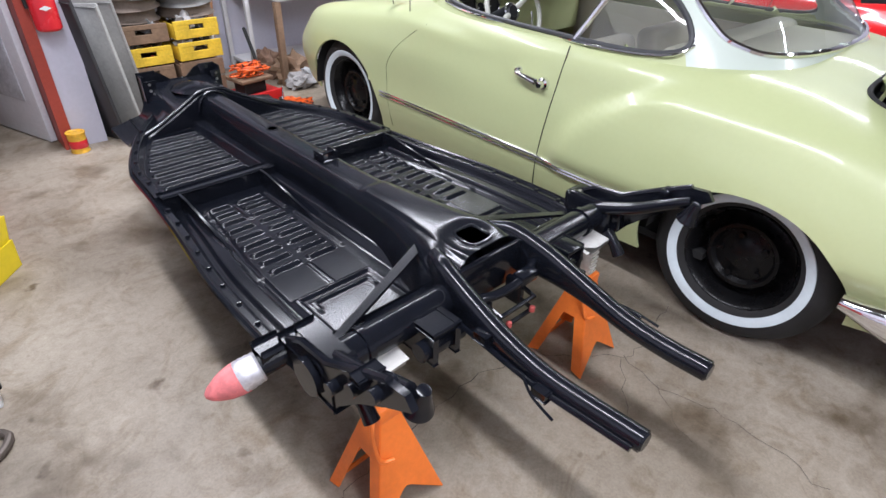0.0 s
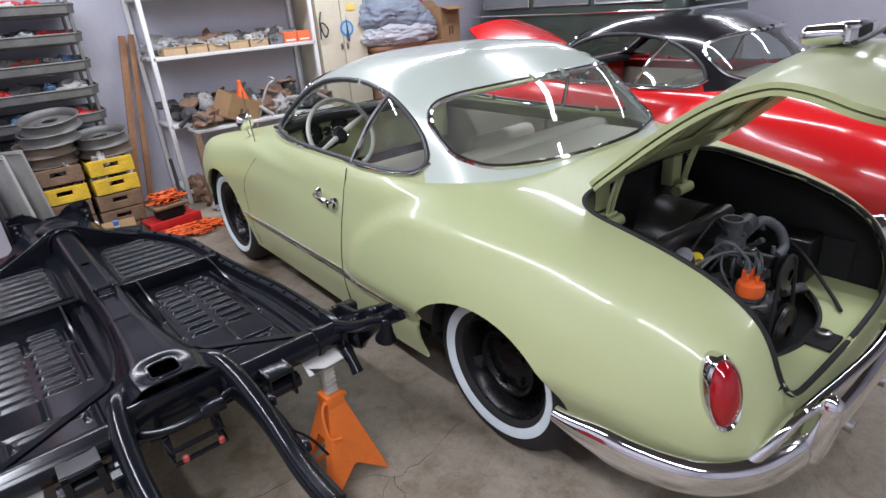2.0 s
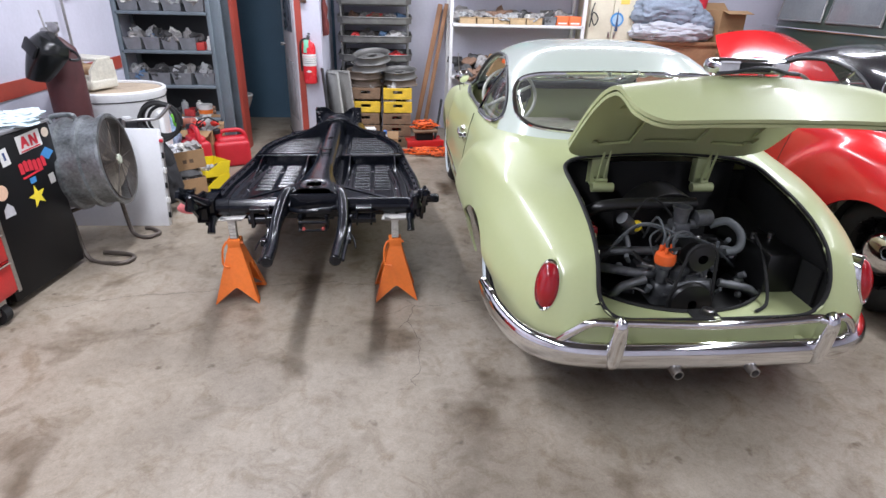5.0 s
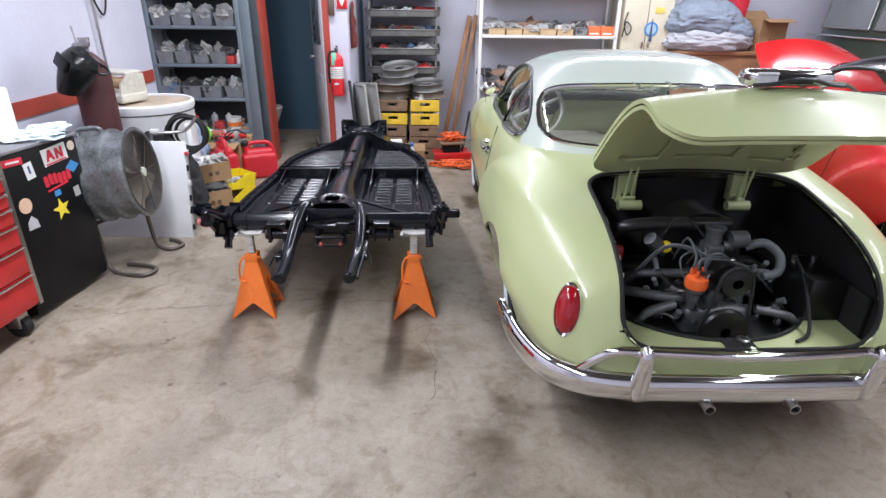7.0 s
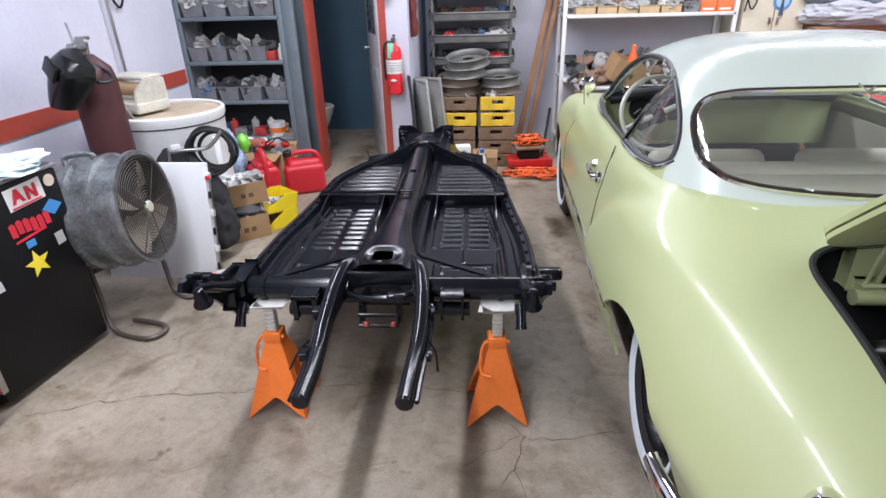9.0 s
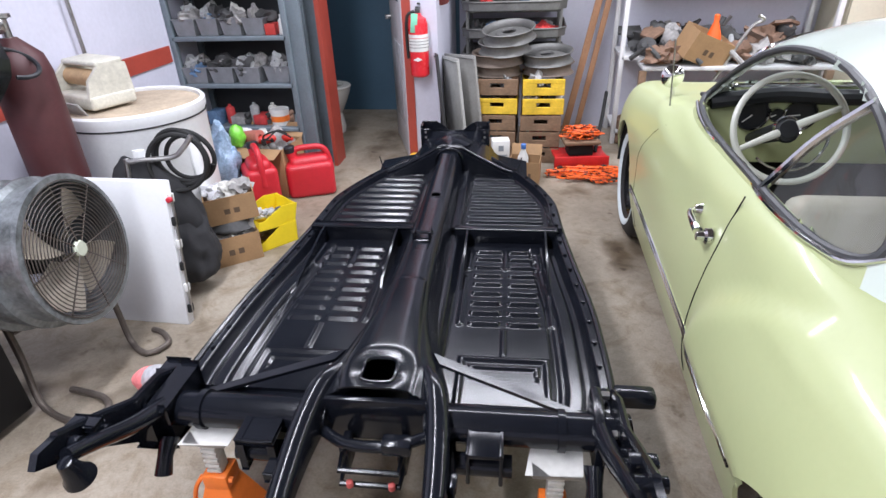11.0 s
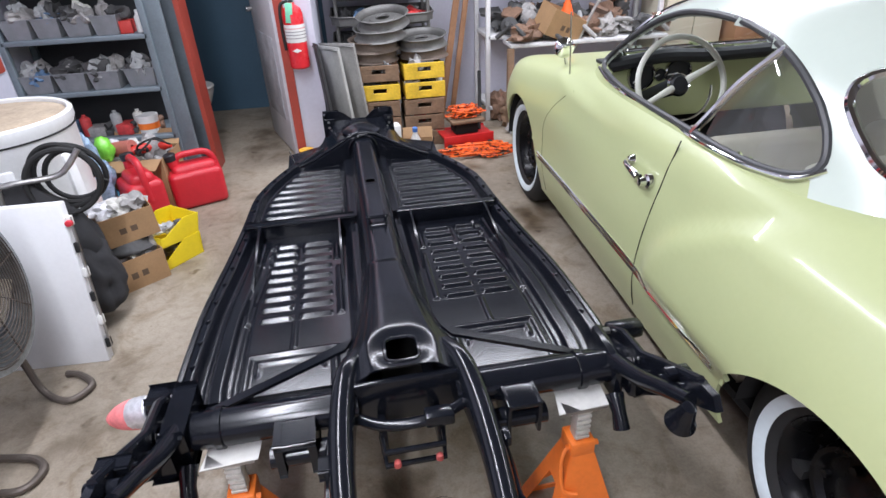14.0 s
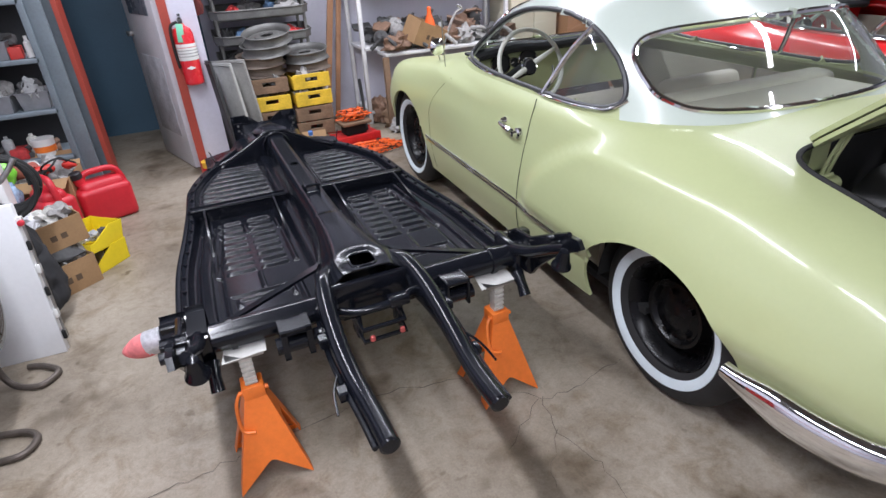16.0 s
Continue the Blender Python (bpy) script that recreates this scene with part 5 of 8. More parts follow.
for k, (x, y, h, c) in enumerate(((-1.195, 3.44, 0.84, (0.03, 0.03, 0.032)), (-1.10, 3.50, 0.80, (0.36, 0.36, 0.34)), (-1.03, 3.60, 0.80, (0.27, 0.265, 0.25)))):
    pn = thing("leaning_panel", ("dark" if k == 0 else "pale grey") + " sheet metal panel leaning by the wall", "panel", pose(x, y, 0.0, 4, -4, -74 + 14 * k), "panels leaning by the wall")
    pm = surface("panel_paint_%s" % "abc"[k], c, 0.45, vary=0.25, scale=5)
    part("sheet", box(-0.20, -0.006, 0.003, 0.20, 0.006, h, 0.005), pm, pn)
    part("turned_edge", tube([(-0.195, -0.01, 0.02), (-0.195, -0.01, h - 0.02), (0.195, -0.01, h - 0.02), (0.195, -0.01, 0.02)], 0.009, 6, True), pm, pn)
STB_CAP = surface("blue_cap", (0.06, 0.18, 0.50), 0.4)
BOARD = surface("brown_board_wood", (0.30, 0.15, 0.075), 0.6, vary=0.3, scale=4, grain=40, bump=0.2)
for x0, x1, w in ((-0.27, 0.03, 0.055), (-0.17, 0.10, 0.045)):
    tagged(part("wood_plank", box(-w / 2, -0.012, 0, w / 2, 0.012, 1.48, 0.003, Matrix.Translation((x0, 4.20, 0.004)) @ Matrix.Rotation(math.atan2(x1 - x0, 1.45), 4, "Y") @ Matrix.Rotation(radians(-9), 4, "X")), BOARD), "brown wooden plank leaning against the wall", "plank", group="leaning planks")
bx = thing("cardboard_box", "small open brown cardboard box with printed side", "box", pose(-0.595, 3.16, 0, 0, 0, -6))
w, h = 0.215, 0.165
for a, b, c, d in ((-w / 2, -0.09, w / 2, -0.086), (-w / 2, 0.086, w / 2, 0.09), (-w / 2, -0.086, -w / 2 + 0.004, 0.086), (w / 2 - 0.004, -0.086, w / 2, 0.086)):
    part("side", box(a, b, 0, c, d, h), CARD, bx, smooth=False)
part("bottom", box(-w / 2 + 0.004, -0.086, 0, w / 2 - 0.004, 0.086, 0.004), CARD, bx, smooth=False)
part("flap", box(-w / 2, 0, 0, w / 2, 0.004, 0.075, 0, Matrix.Translation((0, 0.088, h)) @ Matrix.Rotation(radians(-25), 4, "X")), CARD, bx, smooth=False)
for k in range(4):
    part("print_bar", box(-0.045 + 0.026 * k, -0.0912, 0.055, -0.027 + 0.026 * k, -0.09, 0.085), surface("carton_ink", (0.12, 0.08, 0.05), 0.8), bx, smooth=False)
PRINT = surface("grey_print", (0.25, 0.27, 0.30), 0.7)
for k, (z, turn) in enumerate(((0.0, 4), (0.136, 9))):
    ct = thing("white_carton", "white printed carton stacked beside the crates", "carton", pose(-0.775, 3.26, z, 0, 0, turn), "white cartons")
    part("box", box(-0.062, -0.05, 0, 0.062, 0.05, 0.135, 0.003), WHITEPL, ct)
    part("print_block", box(-0.018, -0.0515, 0.06, 0.018, -0.0502, 0.10), PRINT, ct, smooth=False)
    part("print_bar", box(-0.045, -0.0515, 0.022, 0.045, -0.0502, 0.034), PRINT, ct, smooth=False)
bo = thing("oil_bottle", "white plastic oil bottle with a blue cap", "bottle", pose(-0.61, 3.19, 0.005))
part("body", lathe([(0, 0), (0.036, 0), (0.039, 0.01), (0.038, 0.16), (0.018, 0.205), (0.016, 0.225), (0, 0.225)], Matrix.Diagonal((1.0, 0.7, 1.0, 1.0)), 22), WHITEPL, bo)
part("cap", lathe([(0.018, 0.222), (0.019, 0.25), (0.015, 0.255), (0, 0.255)], None, 18), STB_CAP, bo, "blue cap")
part("label_patch", box(-0.026, -0.0285, 0.06, 0.026, -0.0265, 0.12, 0.001), DARK, bo)

# red floor jack heaped with orange cord
jackm = thing("floor_jack", "red floor jack under an orange extension cord", "jack", pose(-0.20, 3.45, 0, 0, 0, 8))
JR = surface("jack_red", (0.50, 0.02, 0.02), 0.35, vary=0.2, scale=8)
part("side_plate", box(-0.20, -0.12, 0.03, 0.20, -0.10, 0.12, 0.01), JR, jackm)
part("side_plate", box(-0.20, 0.10, 0.03, 0.20, 0.12, 0.12, 0.01), JR, jackm)
part("deck", box(-0.19, -0.10, 0.09, 0.19, 0.10, 0.11, 0.005), JR, jackm)
part("lift_pad", box(-0.13, -0.11, 0.20, 0.13, 0.12, 0.225, 0.006), OLDWOOD, jackm, "wooden lift pad")
part("lift_post", box(-0.09, -0.07, 0.11, 0.09, 0.07, 0.20, 0.01), DARK, jackm)
for x in (-0.16, 0.16):
    for y in (-0.14, 0.14):
        part("caster", cyl((x, y - 0.015, 0.03), (x, y + 0.015, 0.03), 0.03, n=18), RUBBER, jackm)
part("handle_bar", tube([(0.12, 0.0, 0.11), (0.22, 0.25, 0.32), (0.28, 0.42, 0.45)], 0.014, 8), DARK, jackm)
CORD = surface("orange_cord", (0.85, 0.13, 0.02), 0.5, vary=0.12)


def striped():
    m = Nodes("orange_black_cord")
    m.link(m.ramp(m.noise(34, 2), [(0.40, (0.025, 0.010, 0.008)), (0.46, (0.80, 0.11, 0.015)), (0.75, (0.95, 0.20, 0.03))]), m.b.inputs["Base Color"])
    m.b.inputs["Roughness"].default_value = 0.5
    return m.mat


STRIPED = striped()
for cx0, cy0, cz0, spread, n, seed in ((-0.20, 3.44, 0.23, 0.15, 50, 3), (-0.15, 3.25, 0.008, 0.29, 62, 5)):
    r2 = random.Random(seed)
    pts = []
    for k in range(n):
        a = k * 2.3 + r2.uniform(-1.0, 1.0)
        q = spread * r2.uniform(0.2, 1.0)
        pts.append((cx0 + q * math.cos(a) * 1.15, cy0 + q * math.sin(a) * (0.75 if cz0 > 0.1 else 0.55), cz0 + 0.008 + 0.11 * r2.random() * (1.0 - 0.6 * q / spread) * (1.0 if cz0 > 0.1 else 0.6)))
    tagged(part("extension_cord", tube(smooth_path(pts, 5), 0.0065, 6), STRIPED), "tangled orange and black cord in a heap", "cord", group="orange cords")

# ---- parts of the green car ----
LAMPRED = surface("red_lens", (0.33, 0.005, 0.010), 0.12, vary=0.1, scale=20, bump=0.05, coat=0.6)
VINYL = surface("cream_vinyl", (0.48, 0.44, 0.36), 0.5, vary=0.06, bump=0.15)
DASHPAD = surface("black_dash_pad", (0.012, 0.013, 0.016), 0.45, vary=0.2, bump=0.15)
ENGINE = surface("dull_alloy", (0.115, 0.12, 0.125), 0.40, metal=0.45, vary=0.35, scale=14, bump=0.2)
HOSE = surface("grey_hose", (0.09, 0.10, 0.105), 0.5, vary=0.2, bump=0.1)
SHELL_BLACK = surface("engine_tin_black", (0.010, 0.010, 0.010), 0.3, vary=0.3)


def side_x(y, z):
    """Half width of the body's side at a place."""
    best = None
    for k in range(60):
        p = body_point(y, 0.45 + 0.55 * k / 59)
        if best is None or abs(p.z - z) < best[0]:
            best = (abs(p.z - z), p.x)
    return best[1]


def tail_lamp(car, sd, y=-0.748, z=0.582):
    v = min((0.45 + 0.55 * k / 200 for k in range(200)), key=lambda q: abs(body_point(y, q).z - z))
    p = body_point(y, v)
    nrm = (body_point(y + 0.03, v) - body_point(y - 0.03, v)).cross(body_point(y, v + 0.02) - body_point(y, v - 0.02)).normalized()
    if nrm.x < 0:
        nrm = -nrm
    nrm = (nrm + Vector((0, -0.35, -0.05))).normalized()
    p, nrm = Vector((sd * p.x, p.y, p.z)), Vector((sd * nrm.x, nrm.y, nrm.z))
    side = Vector((0, 0, 1)).cross(nrm).normalized()
    up = nrm.cross(side)
    m = Matrix.Translation(p) @ Matrix((side, up, nrm)).transposed().to_4x4() @ Matrix.Diagonal((0.46, 0.95, 1.0, 1.0))
    lamp = part("tail_lamp", lathe([(0, 0.034), (0.04, 0.032), (0.075, 0.022), (0.092, 0.006), (0.094, -0.03), (0, -0.03)], m, 32), LAMPRED, car, "oval red tail lamp")
    part("lamp_bezel", lathe([(0.090, 0.010), (0.098, 0.014), (0.106, 0.006), (0.108, -0.035), (0.09, -0.035)], m, 32, True), CHROME, lamp, "chrome bezel")


def bumper(car):
    path = []
    for y, x, z in ((-0.37, 0.802, 0.398), (-0.47, 0.795, 0.382), (-0.60, 0.765, 0.36), (-0.74, 0.70, 0.347), (-0.84, 0.58, 0.347), (-0.89, 0.40, 0.355), (-0.905, 0.20, 0.36), (-0.91, 0, 0.36)):
        path.append((x, y, z))
    full = [(-x, y, z) for x, y, z in path] + [(x, y, z) for x, y, z in reversed(path[:-1])]
    sp = smooth_path(full, 6)
    k = len(sp)
    bm = bmesh.new()
    rings = []
    prof = [(-0.006, -0.056), (0.010, -0.052), (0.024, -0.030), (0.029, 0.0), (0.024, 0.030), (0.010, 0.050), (-0.006, 0.054), (-0.010, 0.0)]
    for i, p in enumerate(sp):
        d = (sp[min(i + 1, k - 1)] - sp[max(i - 1, 0)]).normalized()
        out = Vector((d.y, -d.x, 0))
        e = min(i, k - 1 - i)
        f = 0.45 + 0.55 * step(e / 10)
        rings.append([bm.verts.new(p + out * a + Vector((0, 0, b * f))) for a, b in prof])
    for a, b in zip(rings, rings[1:]):
        for j in range(len(prof)):
            bm.faces.new((a[j], a[(j + 1) % len(prof)], b[(j + 1) % len(prof)], b[j]))
    bm.faces.new(rings[0])
    bm.faces.new(rings[-1][::-1])
    bp = part("rear_bumper", bm, CHROME, car, "polished chrome rear bumper", angle=45)
    rail = smooth_path([(-0.60, -0.815, 0.37), (-0.55, -0.852, 0.44), (-0.49, -0.875, 0.492), (-0.40, -0.89, 0.50), (0, -0.92, 0.50), (0.40, -0.89, 0.50), (0.49, -0.875, 0.492), (0.55, -0.852, 0.44), (0.60, -0.815, 0.37)], 6)
    part("overrider_rail", tube(rail, 0.017, 14), CHROME, bp)
    for sd in (-1, 1):
        m = Matrix.Translation((sd * 0.40, -0.90, 0))
        bm = bmesh.new()
        rows_o = []
        for k in range(15):
            t = k / 14
            full = (1 - abs(2 * t - 1) ** 3.2) ** 0.45 if 0 < t < 1 else 0.12
            rows_o.append([bm.verts.new(m @ Vector((0.030 * full * math.copysign(abs(math.cos(q)) ** 0.7, math.cos(q)), -0.012 + 0.010 * math.cos(math.pi * t) + 0.036 * full * math.sin(q), 0.30 + 0.245 * t))) for q in [2 * math.pi * i / 18 for i in range(18)]])
        for ra, rb in zip(rows_o, rows_o[1:]):
            for i in range(18):
                bm.faces.new((ra[i], ra[(i + 1) % 18], rb[(i + 1) % 18], rb[i]))
        bm.faces.new(rows_o[0][::-1])
        bm.faces.new(rows_o[-1])
        part("overrider", bm, CHROME, bp, angle=50)
        part("bumper_iron", box(sd * 0.33, -0.90, 0.37, sd * 0.36, -0.72, 0.40, 0.004), GREEN, bp)
    return bp


def hardware(car, paint):
    # seams of the door
    for sd in (-1, 1):
        rear = [(0.80 + 0.075 * ((14 - k) / 14) ** 1.2, 0.26 + 0.655 * k / 14) for k in range(15)]
        front = [(1.93 - 0.30 * max(0, (k / 14 - 0.55) / 0.45) ** 1.6, 0.26 + 0.60 * k / 14) for k in range(15)]
        for seam, wide in ((rear, 0.0024), (front, 0.0010)):
            pts = [Vector((sd * (side_x(y, z) + 0.0005), y, z)) for y, z in seam]
            part("door_gap", tube(pts, wide, 6), DARK, car)
        # trim strips along the sill
        for z, r in ((0.452, 0.0065), (0.432, 0.0055)):
            pts = [Vector((sd * (side_x(y, z) + 0.003), y, z)) for y in [0.335 + 1.66 * k / 40 for k in range(41)]]
            part("side_moulding", tube(pts, r, 8), CHROME, car, "thin chrome side moulding")
        # handle
        hx = side_x(0.90, 0.765)
        hd = part("door_handle", tube(smooth_path([(sd * (hx + 0.012), 1.02, 0.775), (sd * (hx + 0.032), 1.00, 0.776), (sd * (hx + 0.036), 0.95, 0.77), (sd * (hx + 0.034), 0.90, 0.762)], 6), [0.009, 0.009, 0.010, 0.010, 0.010, 0.010, 0.010, 0.010, 0.010, 0.011, 0.011, 0.012, 0.012, 0.013, 0.013, 0.014, 0.014, 0.014, 0.014], 12), CHROME, car, "chrome door handle")
        part("push_button", lathe([(0, 0.022), (0.013, 0.02), (0.015, 0.0), (0.024, -0.006), (0.026, -0.02)], Matrix.Translation((sd * (hx + 0.024), 0.875, 0.757)) @ Matrix.Rotation(radians(90 * sd), 4, "Y"), 20), CHROME, hd)
        part("handle_foot", lathe([(0, 0.012), (0.014, 0.01), (0.02, -0.01)], Matrix.Translation((sd * (hx + 0.003), 1.02, 0.776)) @ Matrix.Rotation(radians(90 * sd), 4, "Y"), 16), CHROME, hd)
        # belt moulding under the side window
        pts = [cabin_near(sd, y, z) + Vector((sd * 0.006, 0, 0)) for y, z in ((1.60, 0.960), (1.45, 0.944), (1.25, 0.934), (1.0, 0.928), (0.8, 0.926), (0.6, 0.930), (0.48, 0.938), (0.40, 0.952), (0.355, 0.985))]
        part("belt_moulding", tube(smooth_path(pts, 5), 0.0065, 8), CHROME, car, "chrome belt moulding")
        tail_lamp(car, sd)
    # mirror and aerial on the near wing
    mb = Vector((-0.63, 1.99, 0.865))
    mr = part("door_mirror", lathe([(0, 0.02), (0.03, 0.017), (0.048, 0.005), (0.05, -0.004), (0, -0.006)], Matrix.Translation(mb + Vector((-0.02, 0.03, 0.10))) @ Matrix.Rotation(radians(90), 4, "X"), 28), CHROME, car, "round chrome wing mirror")
    part("mirror_stem", tube([mb + Vector((0, 0.03, -0.01)), mb + Vector((-0.012, 0.03, 0.06))], 0.007, 8), CHROME, mr)
    ae = part("aerial_base", lathe([(0, 0.03), (0.007, 0.028), (0.012, 0.01), (0.024, 0.0), (0.026, -0.012)], Matrix.Translation((-0.685, 1.82, 0.855)) @ Matrix.Rotation(radians(-22), 4, "Y"), 18), CHROME, car, "chrome aerial base")
    part("aerial_rod", cyl((-0.69, 1.82, 0.87), (-0.72, 1.78, 1.16), 0.0035, n=8), STEEL, ae)


def cabin_inside(car, paint):
    part("cabin_floor", box(-0.66, 0.10, 0.24, 0.66, 1.95, 0.27), DARK, car)
    part("rear_bulkhead", box(-0.57, -0.02, 0.27, 0.57, 0.02, 0.80), DARK, car)
    part("parcel_shelf", box(-0.48, 0.12, 0.895, 0.48, 0.42, 0.92, 0.01), VINYL, car, "cream parcel shelf")
    part("rear_seat", box(-0.55, 0.40, 0.35, 0.55, 0.53, 0.94, 0.04, None, 3), VINYL, car, "cream vinyl rear seat back")
    part("rear_seat_base", box(-0.56, 0.42, 0.33, 0.56, 0.78, 0.50, 0.04, None, 3), VINYL, car)
    for sd in (-1, 1):
        m = Matrix.Translation((sd * 0.31, 0.80, 0.30)) @ Matrix.Rotation(radians(-14), 4, "X")
        st = part("front_seat", box(-0.24, -0.055, 0.16, 0.24, 0.055, 0.58, 0.045, m, 3), VINYL, car, "cream vinyl front seat")
        part("cushion", box(-0.25, 0.0, 0.10, 0.25, 0.50, 0.24, 0.05, Matrix.Translation((sd * 0.31, 0.80, 0.30)), 3), VINYL, st)
        part("inner_door_panel", box(sd * 0.635, 0.90, 0.30, sd * 0.650, 1.75, 0.86, 0.006), VINYL, car)
        part("inner_side_panel", box(sd * 0.635, 0.40, 0.30, sd * 0.650, 0.88, 0.86, 0.006), VINYL, car)
    # dashboard
    dash = part("dashboard", box(-0.60, 1.70, 0.68, 0.60, 1.76, 0.955, 0.02), paint, car, "painted dashboard")
    bm = bmesh.new()
    add_tube(bm, smooth_path([(-0.58, 1.665, 0.945), (-0.40, 1.645, 0.972), (-0.30, 1.64, 0.977), (-0.1, 1.66, 0.962), (0.3, 1.665, 0.962), (0.58, 1.67, 0.945)], 6), 0.030, 10)
    part("dash_pad", bm, DASHPAD, dash, "padded black dash top")
    part("dash_top", box(-0.60, 1.66, 0.945, 0.60, 1.76, 0.962, 0.008), DASHPAD, dash)
    for x, r in ((-0.405, 0.064), (-0.318, 0.028), (-0.23, 0.064)):
        dm2 = Matrix.Translation((x, 1.695, 0.885)) @ Matrix.Rotation(radians(90), 4, "X")
        d = part("gauge", lathe([(0, -0.002), (r * 0.86, -0.002), (r * 0.88, 0.008), (r, 0.010), (r, -0.02)], dm2, 28), [DASHPAD], dash, "round black gauge")
        part("gauge_ring", lathe([(r * 0.88, 0.008), (r * 0.94, 0.014), (r * 1.02, 0.008), (r * 1.02, 0.0)], dm2, 28, True), CHROME, d)
        part("needle", box(-0.002, -0.001, 0, 0.002, 0.002, r * 0.7, 0, Matrix.Translation((x, 1.692, 0.885)) @ Matrix.Rotation(radians(-50 + 200 * x), 4, "Y")), WHITEPL, d)
    # steering wheel
    wm = Matrix.Translation((-0.395, 1.40, 0.915)) @ Matrix.Rotation(radians(66), 4, "X")
    IVORY = surface("ivory_plastic", (0.62, 0.63, 0.56), 0.3, vary=0.05)
    ring = [(0.182 * math.cos(2 * math.pi * k / 48), 0.182 * math.sin(2 * math.pi * k / 48), 0.02) for k in range(48)]
    bm = tube(ring, 0.0115, 10, True)
    bmesh.ops.transform(bm, matrix=wm, verts=bm.verts)
    sw = part("steering_wheel", bm, IVORY, car, "large ivory steering wheel")
    for a in (24, 204):
        c, s2 = math.cos(radians(a)), math.sin(radians(a))
        bm = tube([(0.02 * c, 0.02 * s2, 0.0), (0.1 * c, 0.1 * s2, 0.01), (0.178 * c, 0.178 * s2, 0.02)], [0.016, 0.012, 0.009], 10)
        bmesh.ops.transform(bm, matrix=wm, verts=bm.verts)
        part("spoke", bm, IVORY, sw)
    bm = tube([(0.132 * math.cos(radians(a)), 0.132 * math.sin(radians(a)) - 0.01, 0.012) for a in range(222, 366, 8)], 0.005, 8)
    bmesh.ops.transform(bm, matrix=wm, verts=bm.verts)
    part("horn_ring", bm, CHROME, sw, "chrome horn half ring")
    part("wheel_boss", lathe([(0, 0.018), (0.03, 0.016), (0.042, 0.0), (0.035, -0.05), (0.025, -0.30), (0, -0.30)], wm, 24), DASHPAD, sw)
    part("boss_ring", lathe([(0.038, 0.006), (0.043, 0.01), (0.047, 0.0), (0.04, -0.006)], wm, 24, True), CHROME, sw)
    part("headliner", box(-0.36, 0.55, 1.245, 0.36, 1.0, 1.255, 0.004), VINYL, car)
    part("inner_mirror", box(-0.09, 1.30, 1.19, 0.09, 1.312, 1.225, 0.006), DASHPAD, car)
    for x in (-0.35, 0.12):
        part("wiper", tube([(x, 1.735, 0.972), (x + 0.12, 1.67, 1.0), (x + 0.30, 1.66, 1.005)], 0.004, 6), STEEL, car)


